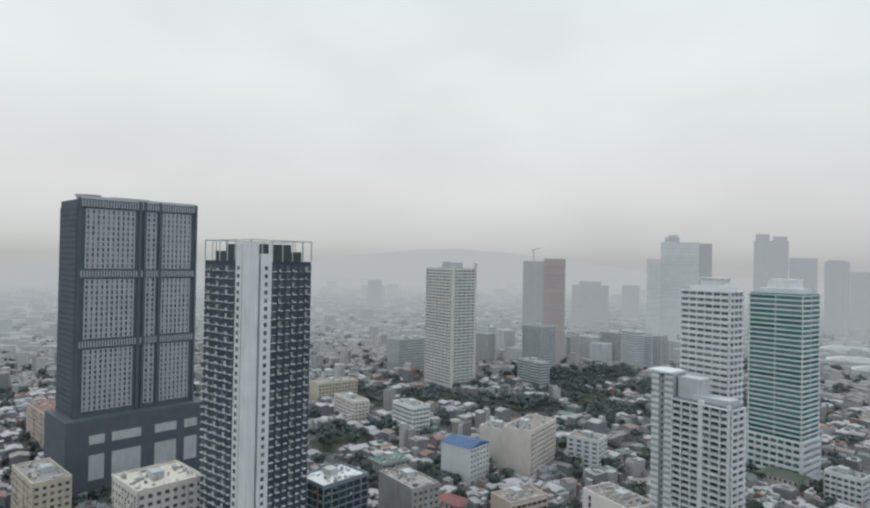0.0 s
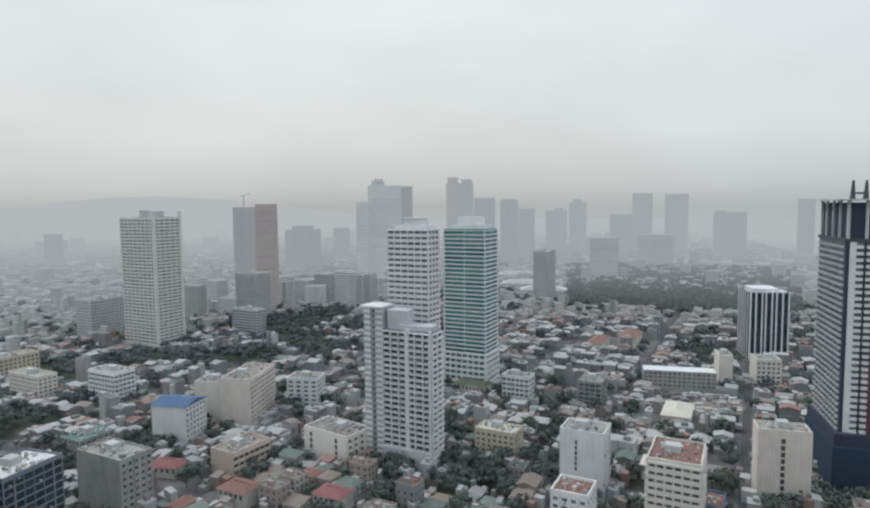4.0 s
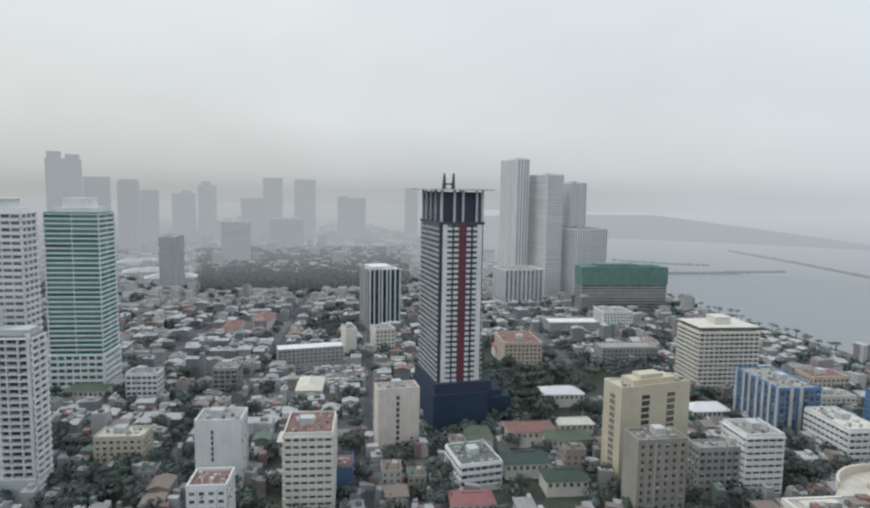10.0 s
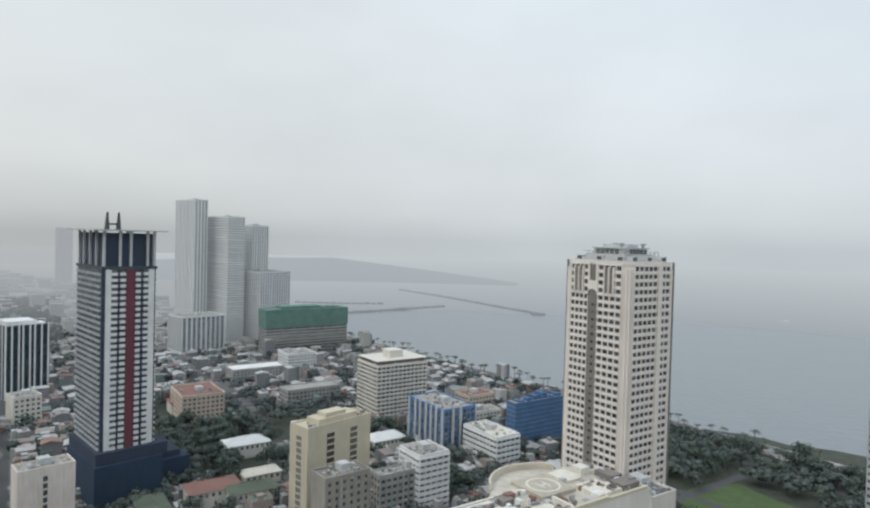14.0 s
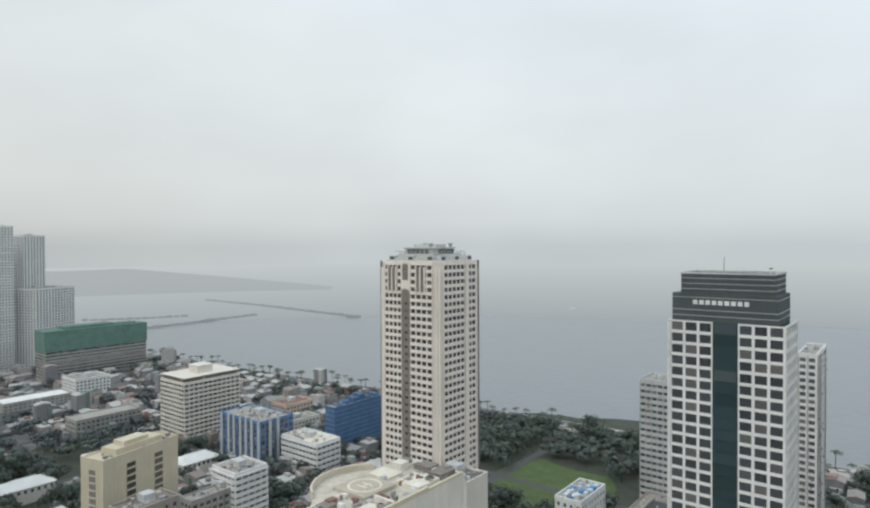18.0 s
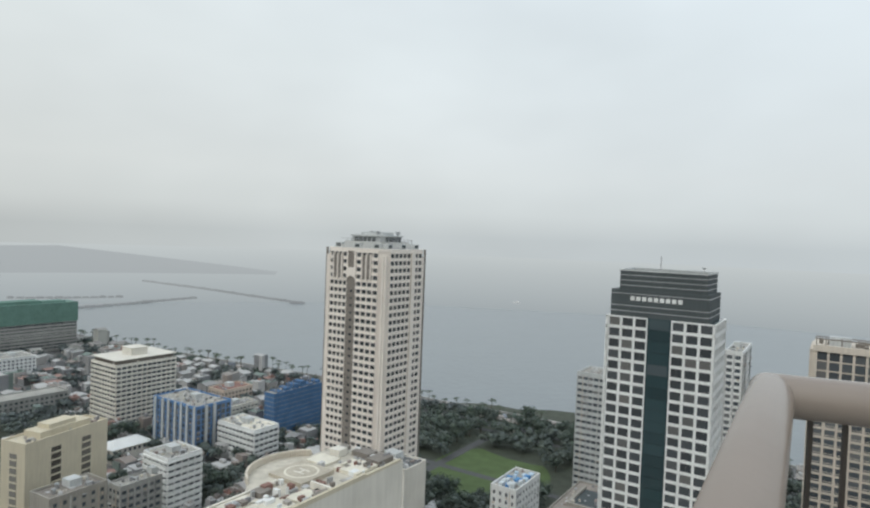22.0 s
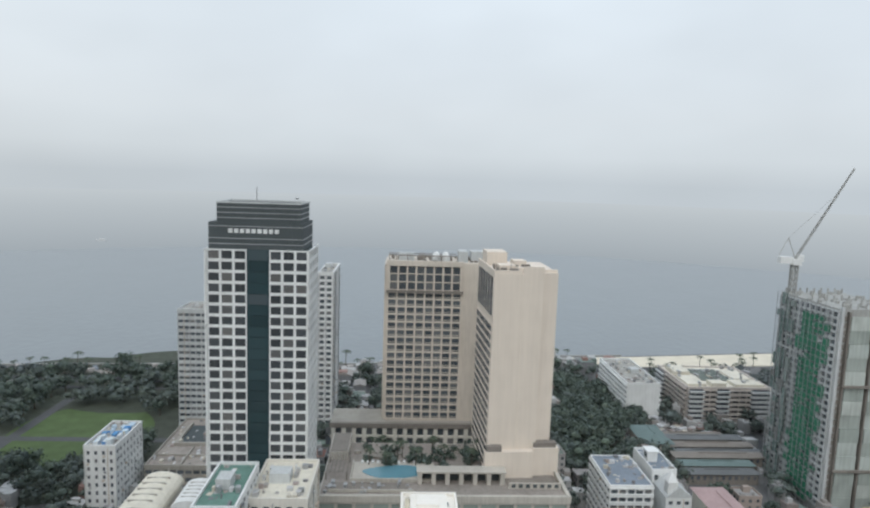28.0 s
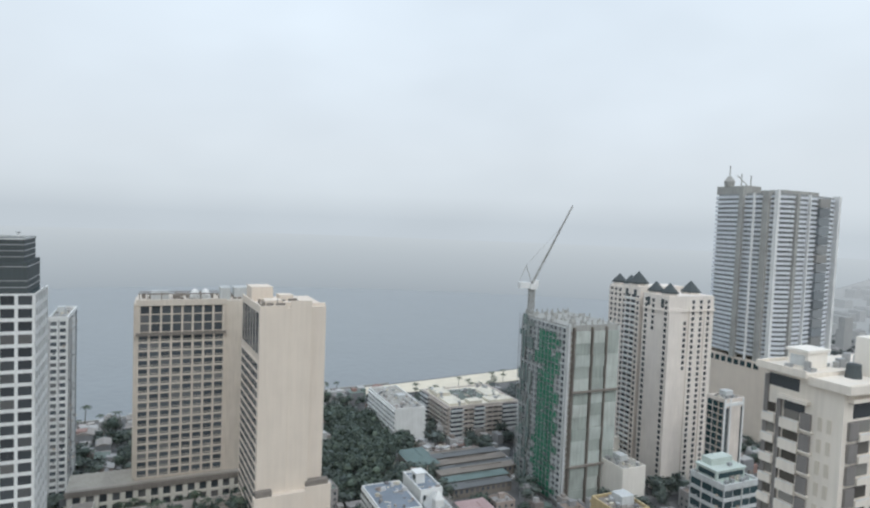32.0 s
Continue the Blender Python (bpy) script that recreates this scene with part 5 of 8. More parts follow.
def construction_tower():
    """Concrete tower under construction, half wrapped in green netting."""
    x, y, dr, wl, wr, h = 153.2, -270.9, 204, 28.2, 21.7, 91.8
    claim(x, y, dr, wl * 1.45, wr * 1.45)
    root = thing("tower_under_construction", "unfinished concrete tower half wrapped in green netting", "tower", x, y, 0, 90 - dr)
    root.scale = (1.45, 1.45, 1)
    f = sides(wr, wl)
    g = Geo()
    g.box(0, wr, 0, wl, 0, h)
    g.part("core", CONCRETE, root)
    skin, wins, net, dark = Split(root, PALE, "pier"), Geo(), Split(root, TORN, "sheeting_panel"), Split(root, BROWN, "scaffold_bay")
    lattice(skin, wins, f["L"], 3, h - 1, 11, 29, 0.8, 1.0, 0.5, 0.6)
    lattice(skin, wins, f["F"], 3, h - 1, 8, 29, 1.1, 1.1, 0.7, 0.9)
    lattice(skin, wins, f["B"], 3, h - 1, 6, 29, 1.1, 1.1, 0.7, 0.9)
    skin.box(0, 0.9, -0.8, 0, 0, h + 1, f["R"][1])
    skin.part("frame", PALE, root)
    wins.part("window_opening", GLASS, root, kind="stuff")
    for z0, z1 in ((2, 20), (21, 58), (59, h - 3)):
        for s0, s1 in ((3.0, 9.3), (10.6, 15.6), (16.6, wr)):
            n_ = max(1, round((z1 - z0) / 6))
            for k_ in range(n_):  # sheets hang unevenly, with gaps at their ends
                dz = (z1 - z0) / n_
                net.box(s0 + 0.1 * (k_ % 3), s1 - 0.12 * ((k_ + 1) % 3), -0.9 + 0.14 * (k_ % 2), -0.4, z0 + k_ * dz + 0.1 * (k_ % 2), z0 + (k_ + 1) * dz, f["R"][1])
    for s in (2.2, 9.9, 16.0):
        dark.box(s, s + 0.45, -1.1, 0, 0, h - 1, f["R"][1])
    for z in (20.5, 58.5):
        dark.box(2, wr, -1.6, 0, z - 0.5, z + 0.5, f["R"][1])
    for j in range(28):
        dark.box(0.9, 2.0, -0.5, 0, 4.5 + j * 3.05, 6.4 + j * 3.05, f["R"][1])
    dark.part("scaffold_lines", BROWN, root)
    gn = Split(root, NETBRIGHT, "green_net")
    rr = random.Random(4)
    for j in range(28):
        z = 2.0 + j * 3.03
        for i, chance in ((4, 0.35), (5, 0.9), (6, 1.0), (7, 1.0), (8, 0.9), (9, 0.45)):
            if rr.random() < chance:
                a = 0.1 + i * 2.56
                gn.box(a, a + rr.choice((2.0, 2.5, 2.56)), -0.8 - 0.03 * (i % 2), -0.62, z + rr.choice((0, 0, 0.7)), z + rr.choice((2.3, 3.03, 3.03)), f["L"][1])
    wrap = Split(root, SCAFFOLD, "scaffold_net")
    for j in range(15):
        for i in range(4):
            if rr.random() < 0.8:
                wrap.box(0.2 + i * 2.3, 0.2 + i * 2.3 + rr.choice((1.5, 2.2)), -1.2 - 0.1 * (i % 2), -1.05, 2 + j * 6.05, 2 + j * 6.05 + rr.choice((3.0, 5.8, 6.05)), f["L"][1])
    tubes = Geo()
    for i in range(13):
        q = 0.1 + i * 2.15
        tubes.box(q, q + 0.16, -1.6, -1.45, 0, h + 0.5 + (i * 7 % 3), f["L"][1])
    for j in range(30):
        tubes.box(0, 26.0, -1.62, -1.5, 2.0 + j * 3.03, 2.16 + j * 3.03, f["L"][1])
    tubes.part("scaffolding", STEEL, root, kind="stuff")
    top = Geo()
    for i in range(9):
        for b in (0.4, wl - 0.8, wl * 0.5):
            q = wr * (i + 0.3) / 9
            top.box(q, q + 0.4, b, b + 0.4, h, h + 2.4)
    for i in range(40):
        q, b = rr.uniform(0, wr - 1.5), rr.uniform(0, wl - 1.5)
        top.box(q, q + rr.uniform(0.1, 1.4), b, b + rr.uniform(0.1, 1.4), h, h + rr.uniform(0.5, 2.2))
    top.part("roof_formwork", CONCRETE, root, kind="stuff")
    # tower crane on the roof
    ca = thing("tower_crane", "pale luffing tower crane on the unfinished roof", "crane", 186.3, -288.3, h, 60)
    ca.scale = (1.45, 1.45, 1.45)
    m = Geo()
    for a, b in ((-0.8, -0.8), (0.8, -0.8), (0.8, 0.8), (-0.8, 0.8)):
        m.beam((a, b, 0), (a, b, 10), 0.38)
    for j in range(5):
        z = j * 2
        for a, b, c, d in ((-0.8, -0.8, 0.8, -0.8), (0.8, -0.8, 0.8, 0.8), (0.8, 0.8, -0.8, 0.8), (-0.8, 0.8, -0.8, -0.8)):
            m.beam((a, b, z), (c, d, z + 2), 0.24)
    m.part("mast", CONCRETE, ca)
    k = Geo()
    k.box(-1.3, 1.3, -1.8, 1.8, 9.6, 11.6)
    k.box(-3.2, -0.8, -2.4, -0.6, 10.4, 12.8)
    k.box(1.3, 5.2, -1.2, 1.2, 10.0, 12.2)
    k.part("cab", WHITE, ca)
    return ca


crane = construction_tower()
# jib in world space: it leans up toward the bay-end of the skyline
jib = Geo()
cx, cy, cz = 186.3, -288.3, 108.5
tip = (165.9, -291.9, 151.4)
base_ = Vector((cx, cy, cz))
way = (Vector(tip) - base_)
for o in (-0.6, 0.6):
    off_ = Vector((1.2, -0.7, 0)) * o
    jib.beam(base_ + off_, Vector(tip) + off_ * 0.4, 0.36)
jib.beam(base_ + Vector((0, 0, 1.3)), Vector(tip) + Vector((0, 0, 0.4)), 0.22)
for j in range(22):
    p0, p1 = base_ + way * (j / 22), base_ + way * ((j + 1) / 22)
    sgn = 1 if j % 2 else -1
    jib.beam(p0 + Vector((0.5, -0.3, 0)) * sgn, p1 + Vector((0, 0, 1.2 - j / 30)), 0.2)
apex = base_ + Vector((2.2, 3.2, 10))
jib.beam(base_, apex, 0.3)
jib.beam(apex, base_ + way * 0.75, 0.1)
jib.beam(base_ + Vector((4.4, 6, 1.5)), apex, 0.2)
jb = jib.part("jib", CONCRETE, crane)
bpy.context.view_layer.update()
jb.matrix_parent_inverse = crane.matrix_world.inverted()


def spired_tower():
    """Cream twin tower with dark conical roofs."""
    x, y, dr, wl, wr, h = 125.2, -326.4, 204, 39.2, 23.1, 105.8
    claim(x, y, dr, wl * 1.4, wr * 1.4)
    root = thing("apartment_tower", "cream tower with dark pointed roof turrets", "tower", x, y, 0, 90 - dr)
    root.scale = (1.4, 1.4, 1)
    g, skin, wins = Geo(), Split(root, SPIRE, "pier"), Geo()
    g = Split(root, SPIRE, "wall")
    g.box(0, wr, 0, 13.5, 0, h)
    g.box(2.5, wr, 13.5, 15.5, 0, h - 2)
    g.box(0, wr, 15.5, 25.5, 0, h + 2.8)
    g.box(5, wr, 25.5, wl, 0, h + 1)
    g.part("wall", SPIRE, root)
    for s in (1.4, 4.6, 8.0, 11.8):
        for j in range(33):
            z = 4 + j * 3.05
            if s in (4.6, 8.0) and not (j > 26 and s == 8.0):
                continue
            wins.box(-0.12, 0, s - 0.6, s + 0.6, z, z + 1.9)
    lip = Split(root, WHITE, "balcony")
    for j in range(33):
        lip.box(-0.9, 0, 17.8, 23.4, 3.4 + j * 3.05, 4.3 + j * 3.05)
        wins.box(-0.12, 0, 18.0, 20.2, 4.5 + j * 3.05, 6.1 + j * 3.05)
        wins.box(-0.12, 0, 21.0, 23.2, 4.5 + j * 3.05, 6.1 + j * 3.05)
    for s in (14.5, 16.6, 24.6):
        x0 = 2.5 if s < 15.5 else 0
        for j in range(33):
            wins.box(x0 - 0.12, x0, s - 0.5, s + 0.5, 4 + j * 3.05, 5.7 + j * 3.05)
    for s in (8.5, 12.5, 16.5, 20.5):
        for j in range(33 if s > 9 else 9):
            z = 4 + j * 3.05 if s > 9 else h - 40 + j * 3.05
            wins.box(s - 0.6, s + 0.6, -0.12, 0, z, z + 1.9)
    skin.name = "pilaster"
    skin.box(0, 6.0, -0.5, 0, 0, h - 6.2)
    skin.box(10.2, 11.0, -0.5, 0, 0, h - 6.2)
    skin.box(18.2, 18.9, -0.5, 0, 0, h - 6.2)
    lattice(skin, wins, (wl - 26, lambda s, d, z: (5 + d, wl - s, z)), 3, h, 5, 33, 1.0, 1.3, 0.4, 0.6)
    rear_ = Geo()
    lattice(rear_, wins, (wl, lambda s, d, z: (wr - d, s, z)), 3, h - 1, 10, 33, 2.2, 1.5, 0.4, 0.5)
    rear_.part("rear_facade", IVORY, root)
    skin.name = "cornice"
    skin.box(-0.6, wr + 0.6, -0.6, 13.7, h - 8.4, h - 7.4)
    skin.box(-0.5, 8, 15.3, 25.7, h - 4.2, h - 3.5)
    skin.part("facade", IVORY, root)
    wins.part("window_panes", GLASSDARK, root, kind="stuff")
    holes = Split(root, GREYDARK, "turret_window")
    for s in (3.2, 10.5):
        holes.box(-0.2, 0, s - 0.7, s + 0.7, h - 6.5, h - 1.8)
    for s in (18.2, 23.0):
        holes.box(-0.2, 0, s - 0.7, s + 0.7, h - 4, h + 0.8)
    holes.part("turret_windows", GREYDARK, root)
    for cx_, cy_, r, z in ((3.2, 3.1, 3.1, h + 1.2), (3.2, 10.3, 3.1, h + 1.2), (3.4, 20.5, 3.9, h + 4.0), (7.6, 29.5, 3.0, h + 2.4), (7.6, 36.6, 3.0, h + 2.4), (18, 7, 3.6, h + 1)):
        drum = Geo()
        drum.tube(cx_, cy_, z - 2.6, z, r * 0.96, n=8)
        drum.part("turret_drum", SPIRE, root)
        cone = Geo()
        cone.tube(cx_, cy_, z, z + 0.8, r * 1.06, n=8)
        cone.tube(cx_, cy_, z + 0.8, z + r * 1.75, r, 0.15, 8)
        cone.part("turret_roof", GREYDARK, root, "dark pointed turret roof")
    low = Geo()
    low.box(-10, 0, 22, 40, 0, 20)
    low.part("side_block", IVORY, root)


spired_tower()


def bay_tower():
    """Tall grey tower with close horizontal balcony bands, service strips and a blank podium."""
    x, y, dr, wl, wr, h = 102.2, -438.2, 204, 49.7, 68.0, 167.0
    claim(x, y, dr, wl, wr)
    root = thing("apartment_tower", "tall grey tower with close balcony bands and vertical strips", "tower", x, y, 0, 90 - dr)
    g, bands = Geo(), Geo()
    poly = [(-2, 6), (0, 0), (8, -3), (24, -2.5), (wr - 14, 3), (wr, 8), (wr, wl), (6, wl + 2), (-2.5, wl - 6), (-4.5, wl * 0.5)]
    g.prism(poly, 60, h)
    g.part("core", GLASSPALE, root, "blue-grey glazing")
    c = (wr / 2, wl / 2)
    out = [(px_ + (px_ - c[0]) * 0.035, py_ + (py_ - c[1]) * 0.035) for px_, py_ in poly]
    bands.prism(out, 0, 1.5)
    band_mesh = bands.mesh("balcony_band", BALCONY)
    for j in range(35):
        ob = new("balcony_band", band_mesh)
        ob.parent, ob.location = root, (0, 0, 61 + j * 3.03)
    rib = Split(root, CONCRETE, "service_strip")
    rib.box(-7.2, -3.0, 20.5, 23.8, 58, h + 4)
    rib.box(-4.6, -0.5, 3.6, 8.0, 58, h + 1)
    rib.box(10.5, 13.0, -5.4, -2.0, 58, h)
    white = Split(root, WHITE, "white_rib")
    white.box(-2.6, -0.4, -1.6, 1.0, 56, h + 2)
    white.box(24, 25, -4.6, -2, 56, h)
    white.box(-7.0, -5.6, 12, 13, 58, h)
    glassy = Split(root, GLASSPALE, "glass_strip")
    for j in range(17):
        glassy.box(36, 46, -3.0, 6.0, 62 + j * 6.1, 67.6 + j * 6.1)
    white.name = "corner_rib"
    white.box(64, 66.4, 3.0, 8.0, 56, h + 1)
    top = Geo()
    top.box(0, 14, 24, 48, h, h + 5.5)
    top.box(14, 50, 8, 36, h, h + 3)
    top.tube(2, wl - 10, h + 5.5, h + 9, 3.0, 3.6, 12)
    top.tube(2, wl - 10, h + 9, h + 12.5, 3.6, 1.2, 12)
    for a, b, z in ((2, wl - 10, 20), (4, wl - 18, 14), (6, 26, 13)):
        top.beam((a, b, h + 3), (a, b, h + z), 0.5)
    top.beam((8, wl - 22, h + 4), (2, wl - 16, h + 13), 0.6)
    top.part("roof_plant", CONCRETE, root)
    pod = Geo()
    pod.box(-6, wr + 5, -6, wl + 4, 0, 58)
    pod.part("podium", HOTELPINK, root, "blank cream podium")
    slot = Split(root, GLASSTEAL, "podium_slot")
    for k in range(10):
        slot.box(-6.2, -6.0, 2 + k * 5, 5.4 + k * 5, 53.5, 57.0)


bay_tower()


def near_block():
    """Nearest building: cream flats with stacked windows, bronze panels and an oversailing roof."""
    x, y, dr, wl, wr, h = 14.7, -98.7, 204, 11.6, 27.0, 120.8
    root = thing("apartment_block", "cream apartment block with stacked balconies and an oversailing roof", "building", x, y, 0, 90 - dr)
    claim(x, y, dr, 26, 28)
    g = Geo()
    g.box(0, wr, 0, wl, 0, h)
    g.part("wall", FLATCREAM, root)
    bal, panel, pane = Split(root, FLATCREAM, "balcony_parapet"), Split(root, BRONZE, "bronze_panel"), Split(root, GLASSWARM, "window_pane")
    rail, blind = Split(root, WHITE, "balcony_rail"), Split(root, CREAM, "blind_window")
    for j in range(13):
        z = h - 7.0 - j * 3.07
        pane.box(-0.07, 0, 9.9, 11.1, z + 0.5, z + 1.9)          # bay by the far end
        bal.box(-0.75, 0, 9.6, 11.6, z - 0.9, z + 0.3)
        rail.box(-0.78, -0.72, 9.7, 11.5, z + 0.3, z + 0.42)
        pane.box(-0.07, 0, 6.2, 8.5, z + 0.35, z + 1.6)          # wide bay
        bal.box(-0.65, 0, 5.9, 8.8, z - 1.2, z + 0.25)
        rail.box(-0.68, -0.62, 6.0, 8.7, z + 0.25, z + 0.38)
        panel.box(-0.4, 0, 4.3, 5.8, z - 0.55, z + 1.8)
        bal.box(-0.5, 0, 4.0, 5.9, z - 0.75, z - 0.55)
        blind.box(-0.1, 0, 2.8, 3.4, z - 0.1, z + 1.8)           # pale window strip by the corner
        blind.box(-0.1, 0, 1.5, 2.1, z - 0.1, z + 1.8)
        for s in (1.0, 9.6, 18.2):                               # street side
            panel.box(s, s + 1.9, -0.4, 0, z - 0.55, z + 2.0)
            pane.box(s + 2.0, s + 4.9, -0.07, 0, z + 0.35, z + 2.0)
            bal.box(s + 1.9, s + 5.0, -0.65, 0, z - 0.7, z + 0.25)
            pane.box(s + 6.2, s + 7.4, -0.07, 0, z + 0.1, z + 1.8)
            rail.box(s + 2.0, s + 4.9, -0.68, -0.62, z + 0.25, z + 0.38)
    strip = Geo()
    strip.box(-0.45, 0, 8.85, 9.45, 0, h - 4.2)
    strip.part("dark_strip", BRONZE, root, "bronze vertical strip")
    edge = Geo()
    edge.box(-0.25, 0, 11.1, 11.75, 0, h - 1.0)
    edge.part("edge_strip", BRONZE, root)
    head = Geo()
    head.box(-0.06, 0, 6.4, 11.2, h - 2.5, h - 0.7)
    head.box(-0.06, 0, 5.4, 8.6, h - 5.6, h - 4.2)
    head.box(2.0, 20.0, -0.06, 0, h - 4.6, h - 2.6)
    head.part("top_glazing", GLASSDARK, root, "shaded glazing under the roof slab")
    slab = Split(root, FLATCREAM, "roof_slab")
    slab.box(-1.5, wr + 0.8, 4.6, wl + 0.9, h, h + 0.6)
    slab.box(-0.9, wr + 0.8, -1.3, 4.6, h - 0.9, h - 0.2)
    slab.box(-1.5, -1.25, 4.6, wl + 0.9, h + 0.6, h + 1.05)
    slab.box(-1.25, 8.0, wl + 0.65, wl + 0.9, h + 0.6, h + 1.05)
    slab.box(-0.9, -0.65, -1.3, 4.6, h - 0.2, h + 0.3)
    slab.box(-0.65, wr, -1.3, -1.05, h - 0.2, h + 0.3)
    slab.name = "canopy"
    slab.box(-1.0, 0, 4.6, 9.2, h - 3.9, h - 3.4)
    slab.box(0.6, 21.0, -0.9, 0, h - 2.2, h - 1.7)
    hut = Geo()
    hut.box(1.6, 6.0, 6.6, 9.6, h + 0.6, h + 3.0)
    hut.box(1.3, 6.3, 6.3, 9.9, h + 3.0, h + 3.4)
    hut.box(9, 13, 1.0, 4.6, h - 0.2, h + 5.6)
    hut.part("roof_hut", NEARCREAM, root)
    hole = Split(root, PALE, "hut_opening")
    hole.box(1.5, 1.6, 7.0, 9.2, h + 1.0, h + 2.5)
    tank = Geo()
    tank.tube(6.4, 3.0, h - 0.2, h + 2.0, 1.1, 0.9, 12)
    tank.part("water_tank", GREYDARK, root, "dark round water tank")
    unit = Split(root, STEEL, "roof_unit")
    rr = random.Random(12)
    for k in range(22):
        a, b = rr.uniform(0.2, 14), rr.uniform(4.9, 10.4)
        if 1 < a < 6.4 and b > 5.4:
            continue
        unit.box(a, a + rr.choice((0.5, 0.9, 1.3)), b, b + rr.choice((0.5, 0.8)), h + 0.6, h + rr.choice((1.1, 1.5, 1.9)))


near_block()

# ---- mid-rise buildings ----


def mid(name, label, x, y, dr, wl, wr, h, wall, **kw):
    claim(x, y, dr, wl, wr, 4)
    if math.hypot(x, y) > 330:
        kw.setdefault("split", False)
    return block(name, label, x, y, dr, wl, wr, h, wall, **kw)


PALEGREEN = material("pale_green_roof_sheet", (0.55, 0.62, 0.58), dirt=0.4, streak=False)
OLIVE_DECK = material("mossy_roof_deck", (0.17, 0.20, 0.18), dirt=0.6, streak=False)
# beyond the pale stepped tower
mid("apartment_block", "cream block with rows of small windows", -138.4, 376.5, 4, 20, 40, 31.5, PINKWHITE, bay=3.6, pier=1.6, sd=0.5, blank="L", roof=TERRACE)
mid("apartment_block", "pale block joined to the cream one", -160.5, 386, 4, 19, 16, 27.0, IVORY, blank="L")
r_ = mid("house_block", "white building with a blue sheet roof", -164.9, 342.3, 10, 22, 20, 25.5, WHITE, roof=BLUE, para=0, junk=False, bay=3.4, pier=1.7, blank="L")
g = Geo()
g.add([(-1, -1, 25.6), (21, -1, 25.6), (21, 23, 25.6), (-1, 23, 25.6), (10, -1, 28.2), (10, 23, 28.2)], [(0, 4, 5, 3), (1, 2, 5, 4), (0, 1, 4), (3, 5, 2)])
g.part("sheet_roof", BLUE, r_, "faded blue sheet roof")
mid("apartment_block", "white block with grey window strips", -104.9, 413.3, 5, 21.8, 16, 22.0, WHITE, bay=5.4, pier=2.4, roof=TERRACE)
mid("apartment_block", "weathered tan block with balconies", -121.1, 301.4, 28, 16.3, 25, 14.5, PEACH, pier=0.7, sd=0.9, blank="L", roof=TERRACE)
r_ = mid("apartment_block", "cream block with roof pergola frames", -65.6, 318.2, 32, 32, 19, 17.4, NEARCREAM, pier=2.4, bay=5, blank="L", roof=TERRACE)
g = Split(r_, GREYDARK, "slot_window")
for k in range(4):
    g.box(-0.42, -0.29, 7, 8.6, 3 + k * 3.4, 5.4 + k * 3.4)
    g.box(-0.42, -0.29, 26, 27.6, 3 + k * 3.4, 5.4 + k * 3.4)
g = Split(r_, PALE, "pergola_frame")
for k in range(6):
    g.box(2, 16, 4 + k * 4.6, 4.4 + k * 4.6, 20.0, 20.4)
    g.box(2, 2.4, 4 + k * 4.6, 4.4 + k * 4.6, 17.5, 20.0)
    g.box(15.6, 16, 4 + k * 4.6, 4.4 + k * 4.6, 17.5, 20.0)
mid("apartment_block", "pale narrow block of flats", -414, 650, 24, 27, 40, 40.0, PALE)
mid("apartment_block", "white slim block with grey stripe", -360.6, 798.5, 24, 21.5, 16, 47, WHITE)
mid("apartment_block", "pale block with dark window columns", -262, 740, 24, 32, 26, 59, PALE, pier=1.8, span=0.9)
mid("office_block", "blue-grey office block with ribbon windows", -232.6, 658.4, 24, 36, 14, 28, PALE, glass=GLASSTEAL, pier=0.6)
mid("apartment_block", "dark blue low block beside trees", -252, 668, 24, 20, 12, 18, SLATE)
mid("shop_house", "pale terrace building with stepped roof", -313.7, 424.9, 24, 36, 14, 18.7, IVORY)
mid("shop_house", "white walk-up with open balconies", -251.4, 417, 24, 28, 16, 23.9, WHITE, pier=0.8, sd=1.0)
mid("shop_house", "long yellowish block of shops", -383.9, 461.9, 24, 18, 42, 20, YELLOW, blank="L")
mid("office_block", "blue glass block with a white roof", -179.6, 221.3, 14, 20, 26, 36.5, BLUEGREY, glass=GLASSTEAL, roof=WHITE, pier=0.3, span=0.7, bay=4)
mid("shop_house", "grey lilac box-shaped shop building", -154.3, 257.3, 24, 30, 16, 29, CONCRETE, blank="L")
mid("apartment_block", "cream block with cluttered flat roof", -219.9, 156.7, 14, 26, 27, 46.5, IVORY, roof=ROOFLIGHT)
mid("school_block", "long building with a dull red roof", -415, 235, 14, 70, 30, 30, PEACH, roof=TILE, junk=False, para=0)
mid("shop_house", "tan corner building with flat roof", -300, 160, 14, 36, 16, 33, YELLOW, roof=ROOF)
mid("shop_house", "small house block with green roof", -217, 324, 24, 17, 21, 12, CONCRETE, roof=GREENNET, para=0)
